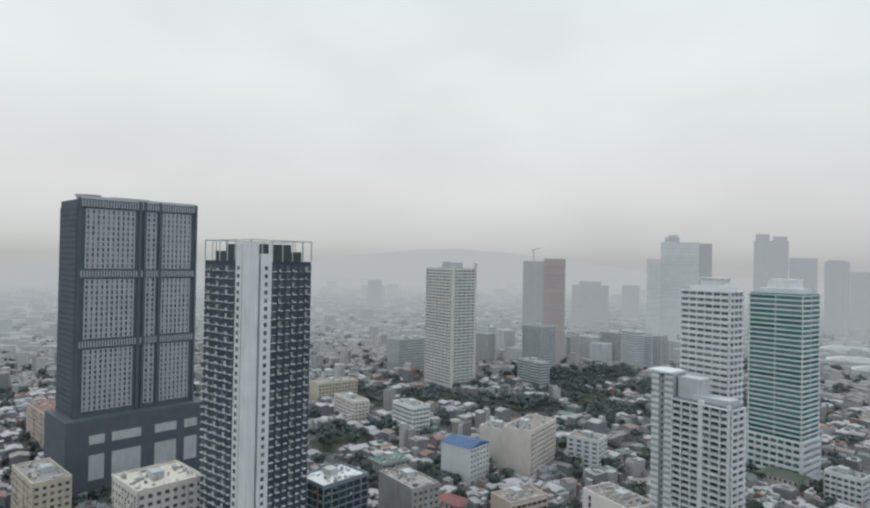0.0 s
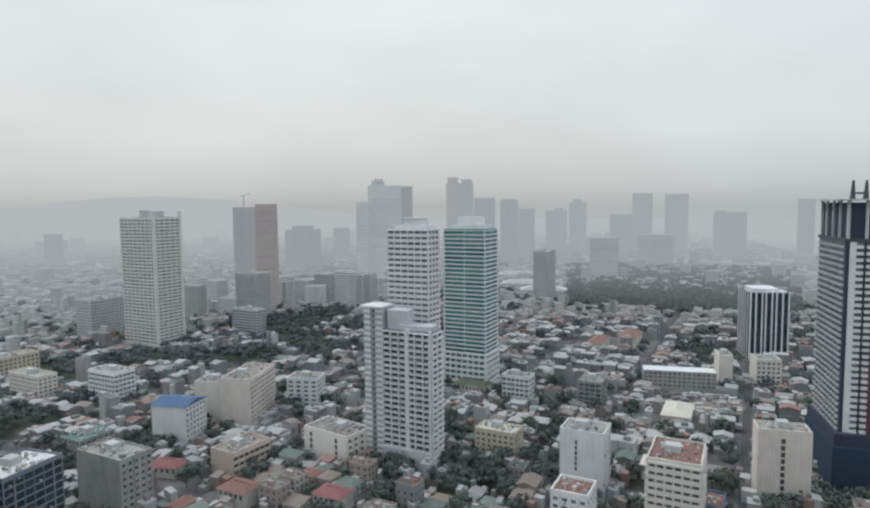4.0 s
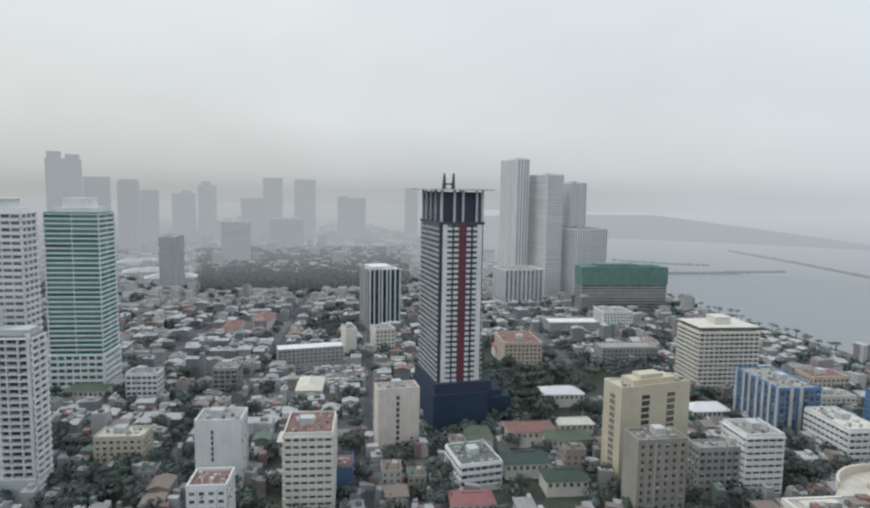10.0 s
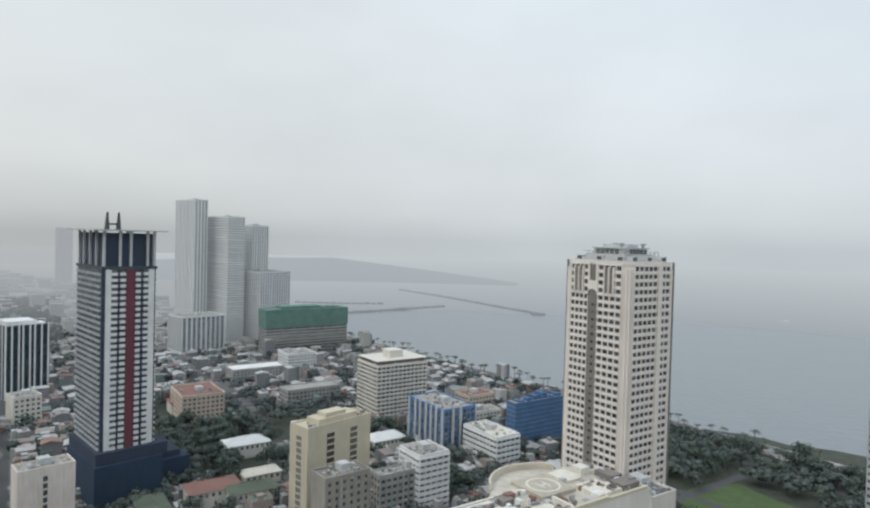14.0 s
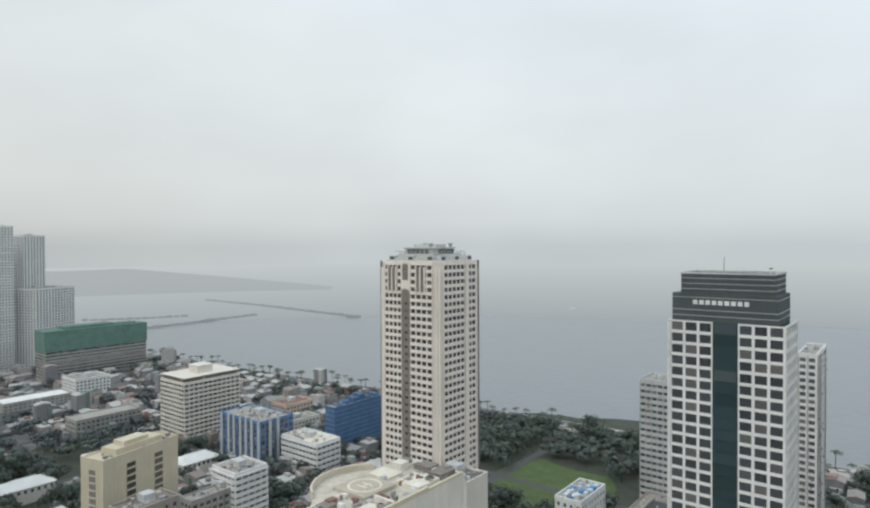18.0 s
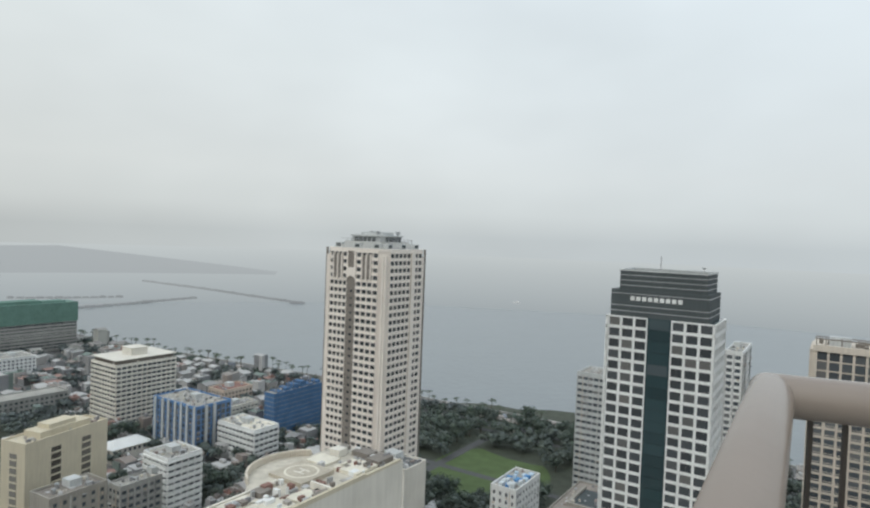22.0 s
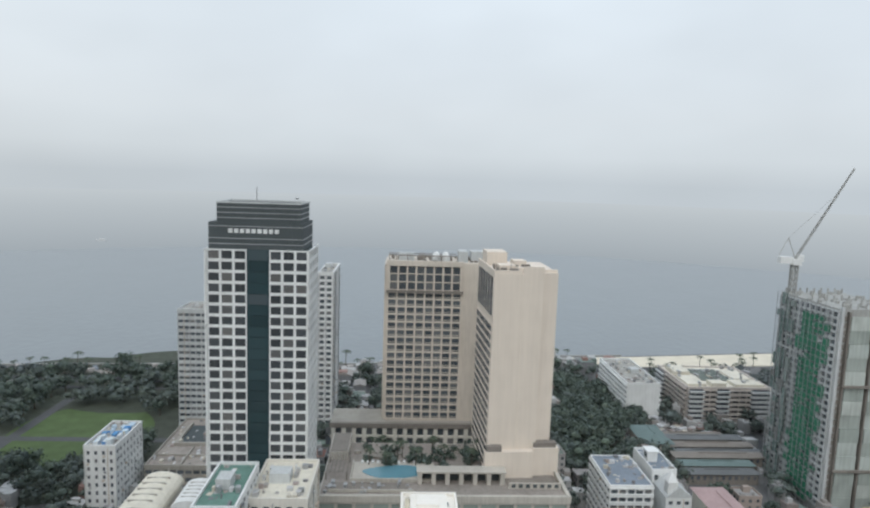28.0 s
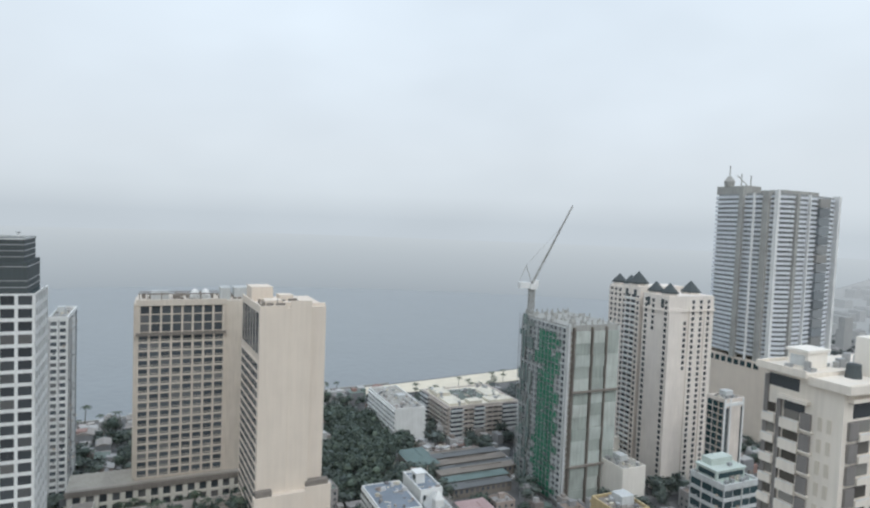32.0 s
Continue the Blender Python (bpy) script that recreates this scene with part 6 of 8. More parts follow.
# street in front of the green tower
mid("apartment_block", "white blank-sided block with a grey flank", 61.9, 284.6, 24, 20.3, 16, 32.9, WHITE, blank="L", pier=2.6)
g = Geo()
for j in range(6):
    g.box(-0.45, -0.3, 12.2, 13.2, 14 + j * 2.6, 15.9 + j * 2.6)
g.part("stair_windows", GREYDARK, [o for o in scene.collection.objects if o.name.startswith("apartment_block") and o.parent is None][-1])
r_ = mid("shop_house", "low building with a dull red roof terrace", 43.5, 225.8, 24, 13.8, 14, 31.0, WHITE, roof=TILE, para=1.3, junk=False)
mid("apartment_block", "tan apartment block with balconies and rooftop sheds", 89.5, 238.8, 24, 19.9, 25, 38.0, IVORY, pier=0.9, sd=0.9, roof=TILE)
mid("apartment_block", "pale pink blank-fronted block with one window column", 134.7, 290, 104, 12, 22, 34.5, PINKWHITE, blank="RL")
g = Geo()
for j in range(9):
    g.box(9.5, 11.2, -0.45, -0.3, 3.5 + j * 3.2, 5.7 + j * 3.2)
g.part("stair_windows", GREYDARK, [o for o in scene.collection.objects if o.name.startswith("apartment_block") and o.parent is None][-1])
mid("apartment_block", "pale white four-storey block", 40.6, 423.5, 24, 19.3, 12, 20.7, WHITE, pier=0.8)
mid("apartment_block", "grey unfinished frame block", 88.8, 417, 24, 15.3, 20, 19.2, CONCRETE, pier=0.6, span=0.8)
mid("market_hall", "long low hall with a white roof", 131.3, 468, 101, 14, 51, 15.5, CONCRETE, roof=WHITE, junk=False, para=0)
mid("apartment_block", "pale narrow blank-walled slab block", 190.5, 476, 100, 18, 9, 24, IVORY, blank="RL")
mid("apartment_block", "cream slab with roof tanks", 218, 476, 100, 18, 17, 21, IVORY, blank="L")
mid("shop_house", "low house with a pale roof", 24, 330, 24, 23, 14, 15.7, YELLOW, roof=ROOFLIGHT)
mid("shop_house", "green-roofed block with white bands", 150, 232, 104, 24, 20, 14, WHITE, roof=OLIVE_DECK, pier=0.3, span=1.5, sd=0.8, para=0.4, junk=True)
mid("shop_house", "blue-walled block with rusted roof", 104, 252, 24, 9, 16, 14, BLUE, roof=TILE, blank="L", junk=False)
mid("apartment_block", "olive-grey block above the trees", 112, 900, 24, 20, 44, 72, PALE)
# striped office, bay side
r_ = mid("office_block", "dark office block with white vertical fins", 249.6, 560, 100, 40, 31.8, 60, SLATE, pier=1.0, span=0.2, junk=False, glass=GLASSTEAL, bay=4.5, split=False)
fin = Split(r_, WHITE, "fin")
for s in (0, 4.5, 9.5, 12.5, 17.5, 21, 26, 31):
    fin.box(s - 0.6, s + 0.6, -1.2, 0, 0, 62)
for s in (6, 14, 22, 30, 38):
    fin.box(-1.2, 0, s - 0.6, s + 0.6, 0, 62)
crown_ = Split(r_, WHITE, "crown_ring")
crown_.box(2, 24, 4, 30, 60, 64)
crown_.box(12, 30, 2, 16, 60, 62)
mid("apartment_block", "balconied white hotel block with penthouse", 376.3, 276.6, 114, 31, 44.6, 44.5, IVORY, pier=0.8, bay=3.6, sd=0.9, span=1.4, para=0.6)
r_ = scene.collection.objects[-1]
while r_.parent:
    r_ = r_.parent
g = Split(r_, BROWN, "roof_band")
g.box(1.5, 43, 1.5, 29.5, 44.6, 47.6)
g = Split(r_, IVORY, "penthouse")
g.box(-0.5, 45, -0.5, 31.5, 47.6, 48.1)
g.box(16, 28, 9, 21, 48.1, 53.0)
g.box(15.4, 28.6, 8.4, 21.6, 53.0, 53.5)
r_ = mid("office_block", "pale yellow block with dark window slots", 221.1, 202.8, 100, 13.6, 40, 48, YELLOW, blank="RL", roof=YELLOW)
slot = Split(r_, GLASSWARM, "window_slot")
rib = Split(r_, YELLOW, "slot_rib")
for s in (11.5, 26.5):
    slot.box(s, s + 4.6, -0.4, -0.29, 5, 44)
    for j in range(12):
        rib.box(s, s + 4.6, -0.5, -0.4, 6 + j * 3.2, 6.8 + j * 3.2)
slot.box(-0.4, -0.29, 4.5, 8.5, 5, 44)
for j in range(12):
    rib.box(-0.5, -0.4, 4.5, 8.5, 6 + j * 3.2, 6.8 + j * 3.2)
hat = Geo()
hat.box(8, 33, 2, 11.5, 48, 51)
hat.box(13, 26, 3, 10, 51, 53)
hat.part("roof_storey", YELLOW, r_)
mid("apartment_block", "brown weathered block beside the yellow one", 200.5, 173.3, 110, 12.6, 22, 37, STONE, blank="L", pier=2.2, roof=BROWN)
mid("apartment_block", "grey-green block with white corner", 244, 176, 114, 9, 36, 24, CONCRETE, pier=1.0)
mid("apartment_block", "white block with open balconies", 262, 165, 114, 19, 18, 31, WHITE, pier=0.6, sd=1.0)
r_ = mid("office_block", "blue and white finned office block", 343.9, 198.8, 114, 43.2, 25.2, 30.7, BLUEBRIGHT, pier=0.8, span=0.5, split=False)
fin = Split(r_, PALE, "fin")
for s in (1, 8, 14, 20, 27, 33, 41):
    fin.box(-0.9, 0, s - 0.9, s + 0.9, 0, 31.5)
for s in (7, 13):
    fin.box(s - 0.9, s + 0.9, -0.9, 0, 0, 31.5)
mid("apartment_block", "white flat-roofed office with balconies", 342, 160, 114, 33, 18.3, 20.5, WHITE, pier=0.7, sd=0.9, roof=ROOFLIGHT)
r_ = mid("building_site", "unfinished block wrapped in blue netting", 381.3, 165.1, 114, 9, 45, 33, BLUENET, blank="RLBF", junk=False, para=0)
rods = Split(r_, BROWN, "column_stub")
for i in range(9):
    for b in (1, 4.5, 8):
        rods.box(2 + i * 5, 2.4 + i * 5, b - 0.4, b, 33, 36.5 + (i * 5 + b) % 3)
bands_ = Split(r_, BLUEGREY, "net_seam")
for z in range(3, 33, 3):
    bands_.box(-0.4, 45, -0.42, -0.3, z, z + 0.3)
    bands_.box(-0.42, -0.3, 0, 9, z, z + 0.5)
stub_ = Split(r_, BLUENET, "net_top")
for k_ in range(6):
    stub_.box(3 + k_ * 7, 8 + k_ * 7, 0.5, 8, 33, 34 + (k_ * 5) % 4)
mid("villa", "white-walled house with a red roof", 445, 234, 114, 19, 27, 13.7, PEACH, roof=TILE)
mid("villa", "cream two-storey house near the bay", 407, 211, 114, 13.5, 27, 12.5, IVORY, roof=ROOF)
mid("school_block", "pinkish school block with tiled roof", 292, 391, 114, 40, 30, 20, PEACH, roof=TILE)
mid("school_block", "long white-roofed low block", 402, 465, 114, 24, 52, 11.7, CONCRETE, roof=WHITE, junk=False)
mid("apartment_block", "white stepped block of apartments", 474, 464, 114, 30, 31, 16.4, WHITE)
mid("shop_house", "long low grey concrete block", 370, 362, 114, 18.5, 47, 13.7, CONCRETE, junk=False)
mid("church_hall", "low hall with a curved white roof", 318, 300, 114, 14, 20, 9, WHITE, roof=WHITE, junk=False, para=0)
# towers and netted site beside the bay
# haze on these towers sits in the FARWHITE glow and the paled FARGLASS
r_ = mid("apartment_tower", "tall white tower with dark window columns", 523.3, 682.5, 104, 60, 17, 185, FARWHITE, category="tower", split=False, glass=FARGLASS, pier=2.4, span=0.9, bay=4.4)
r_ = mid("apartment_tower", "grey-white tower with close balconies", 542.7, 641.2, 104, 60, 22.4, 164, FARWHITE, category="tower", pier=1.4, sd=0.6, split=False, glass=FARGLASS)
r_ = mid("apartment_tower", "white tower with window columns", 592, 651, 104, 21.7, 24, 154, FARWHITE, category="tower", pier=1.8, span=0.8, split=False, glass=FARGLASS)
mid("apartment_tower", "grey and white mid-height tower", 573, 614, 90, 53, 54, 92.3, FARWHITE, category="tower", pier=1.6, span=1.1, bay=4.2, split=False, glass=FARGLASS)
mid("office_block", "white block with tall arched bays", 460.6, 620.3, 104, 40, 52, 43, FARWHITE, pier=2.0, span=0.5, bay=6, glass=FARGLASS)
r_ = mid("building_site", "wide unfinished block under green netting", 519.5, 545.5, 114, 24, 105, 52, CONCRETE, pier=0.3, span=1.3, junk=False, sd=0.7)
net_ = Geo()
net_.box(-1.2, 106, -1.2, 25, 32, 53)
net_.box(20, 70, 4, 22, 53, 56)
net_.box(72, 96, 6, 20, 53, 54.5)
cap_ = Split(r_, CONCRETE, "slab_edge")
for k_ in range(8):
    cap_.box(-1.0, 105.5, -1.3, -0.8, 2 + k_ * 3.7, 3.2 + k_ * 3.7)
net_.part("green_net", GREENNET, r_, "green netting round the upper storeys")
# behind the grid tower
mid("office_block", "white office slab with dark ribbon windows", 339.8, -59.9, 114, 37, 20, 66.5, PALE, pier=0.4, span=1.9, bay=3.0, fl=3.4)
mid("apartment_tower", "white slender slab with square windows", 314.7, -99.5, 114, 7.3, 34, 89.5, WHITE, category="tower", pier=1.2, span=1.4, bay=3)
r_ = mid("shop_house", "low annex with a brown roof and sunken yard", 271.7, -31.2, 114, 27, 52, 14, STONE, roof=TERRACE, junk=False, para=0.9, pier=0.6)
# charcoal sheet on the deck stands for the shade of a deeper yard
g = Split(r_, GREYDARK, "sunken_yard")
g.box(22, 44, 5, 21, 14.13, 14.4)
g = Split(r_, STONE, "roof_kerb")
g.box(20.6, 22, 3.6, 22.4, 14.12, 15.6)
g.box(22, 45, 3.6, 5, 14.12, 15.6)
g.box(22, 45, 21, 22.4, 14.12, 15.6)
g.box(1, 19, 12, 12.6, 14.12, 15.0)
g.box(10, 10.6, 1, 26, 14.12, 15.0)
r_ = mid("apartment_block", "slim white block with a blue tarpaulin roof", 268, 4.3, 114, 11.9, 24.8, 30.6, WHITE, junk=False, pier=1.8, bay=3)
tarp = Geo()
rr = random.Random(9)
for i in range(26):
    a, b = rr.uniform(0.5, 20), rr.uniform(0.5, 9)
    tarp.box(a, a + rr.uniform(1.5, 4), b, b + rr.uniform(1, 2.5), 30.75, 31.2 + rr.uniform(0, 1.8))
tarp.part("tarpaulin_heap", choice("tarpaulins", [(0.08, 0.24, 0.5), (0.5, 0.62, 0.72), (0.12, 0.3, 0.55), (0.65, 0.7, 0.72)]), r_, "heap of blue and white tarpaulins", kind="stuff")
mid("shop_house", "white flat-roofed building with green deck", 157.2, -24.5, 114, 11, 25, 55.0, WHITE, roof=GREENNET, junk=True)
mid("shop_house", "pale building with grey roof deck", 162, -44.5, 114, 16, 24, 50.5, IVORY, roof=ROOFLIGHT, junk=True)
def barrel(name, label, x, y, turn, w, d, h, rise, roof):
    """A hall under a curved sheet roof."""
    plot(x, y, max(w, d) * 0.55)
    root = thing(name, label, "building", x, y, 0, turn)
    a, b = Geo(), Geo()
    a.box(-w / 2, w / 2, -d / 2, d / 2, 0, h)
    a.part("wall", IVORY, root)
    n = 10
    sec = [(-(w / 2 + 0.5) * math.cos(math.pi * i / n), h + rise * math.sin(math.pi * i / n)) for i in range(n + 1)]
    b.add([(p_, -d / 2 - 0.6, q_) for p_, q_ in sec] + [(p_, d / 2 + 0.6, q_) for p_, q_ in sec],
          [(i, i + 1, n + 2 + i, n + 1 + i) for i in range(n)] + [tuple(range(n, -1, -1)), tuple(range(n + 1, 2 * n + 2))])
    b.part("curved_roof", roof, root, "curved sheet roof")
    seam = Split(root, STONE, "roof_seam")
    for k in range(1, 6):
        seam.box(-w * 0.3, w * 0.3, -d / 2 + k * d / 6 - 0.12, -d / 2 + k * d / 6 + 0.12, h + rise * 0.6, h + rise * 1.02)


barrel("market_hall", "cream hall under a curved sheet roof", 199, -6, 66, 12, 21, 41, 3.6, ROOFLIGHT)
barrel("market_hall", "small white hall under a curved roof", 192, -18, 66, 8, 13, 43, 2.2, WHITE)
# beach side
mid("shop_house", "white block with blue-grey sheet roof", 171.2, -165.8, 204, 26, 16.5, 26, WHITE, roof=BLUEGREY, pier=0.7, sd=0.8, span=1.3, junk=False, para=0.3)
r_ = mid("shop_house", "white block with a stair tower on its roof", 172.1, -188.7, 204, 20, 9.5, 27, WHITE, blank="L", roof=BLUEGREY, junk=False)
g = Split(r_, WHITE, "stair_tower")
g.box(1.0, 5.0, 8, 13, 27.1, 31.4)
g.box(0.6, 5.4, 7.6, 13.4, 31.4, 31.8)
g = Split(r_, GREYDARK, "tower_window")
g.box(0.9, 1.0, 9.2, 11.8, 28.4, 30.4)
for k in range(4):
    g.box(1 + k * 2.1, 2.2 + k * 2.1, -0.42, -0.29, 21.5, 24.5)
r_ = mid("shop_house", "white building with a patched rust and peach roof", 149.2, -149.4, 204, 15, 18, 22.5, WHITE, roof=TILE, junk=False, para=0, pier=1.0)
rr = random.Random(71)
roofing = Split(r_, RUSTPATCH, "roof_sheet")
for i in range(7):
    for j in range(5):
        roofing.box(-0.4 + i * 2.7, 2.25 + i * 2.7, -0.4 + j * 3.2, 2.75 + j * 3.2, 22.7 + 0.35 * min(j, 4 - j), 23.0 + 0.35 * min(j, 4 - j) + rr.uniform(0, 0.12))
r_ = mid("apartment_block", "cream building with a domed roof slab", 126.5, -57.5, 204, 11, 13.3, 61, NEARCREAM, roof=NEARCREAM, junk=False, pier=1.4)
g = Split(r_, NEARCREAM, "roof_room")
g.box(2, 11, 1.5, 9.5, 61.1, 62.4)
g.box(3.5, 9, 3, 8, 62.4, 63.2)
g = Split(r_, YELLOW, "roof_unit")
g.box(0.8, 1.8, 3, 8, 61.1, 62.0)
r_ = mid("chapel", "white gabled building with a small square turret", 160.5, -184.5, 204, 12, 9.5, 22.5, WHITE, roof=ROOFLIGHT, junk=False, para=0, blank="L", category="building")
g = Geo()
g.add([(-0.5, -0.5, 22.65), (10, -0.5, 22.65), (10, 12.5, 22.65), (-0.5, 12.5, 22.65), (4.75, -0.5, 26.8), (4.75, 12.5, 26.8)], [(0, 4, 5, 3), (1, 2, 5, 4), (0, 1, 4), (3, 5, 2), (3, 2, 1, 0)])
g.part("gable_roof", PALE, r_)
g = Geo()
g.box(0.4, 4.0, 0.2, 3.8, 22.6, 28.4)
g.prism([(0.1, -0.1), (4.3, -0.1), (4.3, 4.1), (0.1, 4.1)], 28.4, 31.8, [(2.1, 1.9), (2.3, 1.9), (2.3, 2.1), (2.1, 2.1)])
g.part("turret", WHITE, r_, "white turret with a pointed cap")
mid("shop_house", "ochre walled shop block with a cluttered brown roof", 81.4, -179.8, 204, 12.5, 12.0, 52, material("ochre_paint", (0.50, 0.40, 0.235), dirt=0.45), roof=BROWN, blank="L", junk=True, pier=0.5, sd=0.9)
mid("hotel_block", "white beach hotel with balcony bands", 270, -270, 204, 52, 20, 22, WHITE, pier=0.7, span=1.3, sd=1.1, fl=3.2, bay=3.0, blank="R", roof=ROOF, split=False)
r_ = mid("hotel_block", "terraced hotel with deep cream balcony bands", 252, -301, 204, 42, 50, 21.5, TERRACED, pier=0.5, span=1.35, sd=1.7, pd=0.9, fl=2.9, bay=4.4, roof=ROOFLIGHT, junk=False, split=False)
g = Split(r_, PALE, "terrace_band")
for k in range(7):
    for a0, a1, o in ((0, 9, 3.4), (17, 25, 3.0), (38, 50, 3.4)):
        g.box(a0, a1, -o, -0.9, 2.0 + k * 2.9, 3.2 + k * 2.9)
    g.box(-3.0, -0.9, 30, 42, 2.0 + k * 2.9, 3.2 + k * 2.9)
g = Split(r_, GLASS, "terrace_glazing")
for a0, a1, o in ((0.6, 8.4, 2.2), (17.6, 24.4, 1.9), (38.6, 49.4, 2.2)):
    g.box(a0, a1, -o, -0.5, 0, 21.4)
g.box(-2.0, -0.5, 30.6, 41.4, 0, 21.4)
g = Split(r_, ROOFLIGHT, "roof_terrace")
for a0, a1, b0, b1, up in ((1, 13, 3, 20, 1.6), (2, 12, 24, 38, 2.6), (30, 48, 2, 12, 1.8), (36, 48, 16, 34, 1.0), (15, 24, 1, 8, 2.8)):
    g.box(a0, a1, b0, b1, 21.62, 21.62 + up)
g = Split(r_, OLIVE_DECK, "courtyard_roof")
g.box(15, 34, 14, 36, 21.63, 22.3)
g = Split(r_, STEEL, "roof_unit")
rr = random.Random(73)
for k in range(34):
    a, b = rr.uniform(1, 47), rr.uniform(1, 39)
    g.box(a, a + rr.choice((0.9, 1.8)), b, b + rr.choice((0.9, 2.4)), 21.6, 22.8 + rr.choice((0.4, 1.2, 1.9)))
mid("tower_podium", "cream podium wall below the unfinished tower", 128.0, -287.0, 204, 24, 14, 22.0, NEARCREAM, blank="LR", junk=True)
r_ = mid("office_block", "pink-fronted block with white edges and dark glass flank", 92, -317, 204, 10, 13, 59, PINKWHITE, blank="R", pier=0.25, span=0.4, glass=GLASSTEAL)
g = Split(r_, WHITE, "edge_trim")
for a in (-0.45, 3.2, 11.9):
    g.box(a, a + 0.9, -0.75, -0.3, 0, 59.9)
g.box(-0.45, 12.8, -0.76, -0.31, 56.4, 58.0)
g = Split(r_, GREYDARK, "window_column")
g.box(0.9, 2.8, -0.5, -0.3, 3, 55.5)
g.box(11.1, 11.8, -0.5, -0.3, 3, 55.5)
r_ = mid("office_block", "pale building with ribbon glass and stepped green-white roof", 71, -250, 204, 16, 18.6, 43, PALE, glass=GLASSTEAL, pier=0.12, span=1.5, bay=5, fl=4.2, roof=PALEGREEN, junk=False)
g = Split(r_, PALEGREEN, "roof_tier")
g.box(1.5, 17.0, 5.0, 15.0, 43.1, 47.0)
g.box(1.0, 17.5, 4.5, 15.5, 47.0, 47.5)
g.box(3.5, 15.0, 9.5, 14.5, 47.5, 50.2)
g = Split(r_, GLASSTEAL, "tier_glazing")
g.box(2.5, 16.0, 4.85, 5.0, 44.2, 46.2)
g.box(1.35, 1.5, 6.0, 14.0, 44.2, 46.2)
g = Split(r_, STEEL, "roof_unit")
for a, b in ((2.5, 1.2), (6.0, 1.8), (10.5, 1.0), (14.2, 2.0), (5.0, 12.5), (10.0, 6.6)):
    z = 43.1 if b < 4 else 47.5
    g.box(a, a + 1.6, b, b + 1.3, z, z + 1.4)


# large pitched roofs among the trees


SHEDS = []


def pitched(name, label, x, y, turn, w, d, h, roof, wall=None):
    plot(x, y, max(w, d) * 0.55)
    SHEDS.append((x, y, max(w, d) * 0.5))
    root = thing(name, label, "building", x, y, 0, turn)
    a, b, c = Geo(), Geo(), Geo()
    a.box(-w / 2, w / 2, -d / 2, d / 2, 0, h)
    a.part("wall", wall or IVORY, root)
    o, r, q = 1.0, h + w * 0.2, d * 0.25
    b.add([(-w / 2 - o, -d / 2 - o, h), (w / 2 + o, -d / 2 - o, h), (w / 2 + o, d / 2 + o, h), (-w / 2 - o, d / 2 + o, h), (0, -q, r), (0, q, r)],
          [(0, 4, 5, 3), (1, 2, 5, 4), (0, 1, 4), (2, 3, 5), (3, 2, 1, 0)])
    b.part("roof", roof, root)
    ridge_ = Geo()
    ridge_.box(-0.3, 0.3, -q, q, r - 0.1, r + 0.25)
    ridge_.part("ridge_cap", roof, root)
    pane = Split(root, GLASS, "window_pane")
    for i in range(int(d / 3)):
        s = -d / 2 + (i + 0.5) * d / int(d / 3)
        for sg in (-1,):
            pane.box(sg * w / 2 - 0.06, sg * w / 2 + 0.06, s - 0.7, s + 0.7, h - 3, h - 1.2)


OLIVE = material("moss_green_sheet", (0.13, 0.16, 0.12), dirt=0.5, streak=False)
DEEPGREEN = material("dark_green_sheet", (0.07, 0.10, 0.085), dirt=0.5, streak=False)
OLIVEYELLOW = material("olive_yellow_sheet", (0.50, 0.48, 0.27), dirt=0.4, streak=False)
TEALROOF = material("teal_grey_sheet", (0.17, 0.23, 0.225), dirt=0.4, streak=False)
RUST = material("rust_red_sheet", (0.29, 0.165, 0.14), dirt=0.45, streak=False)
DUSTYPINK = material("dusty_pink_sheet", (0.47, 0.34, 0.335), dirt=0.4, streak=False)
BRIGHTRED = material("faded_red_sheet", (0.31, 0.14, 0.14), dirt=0.4, streak=False)
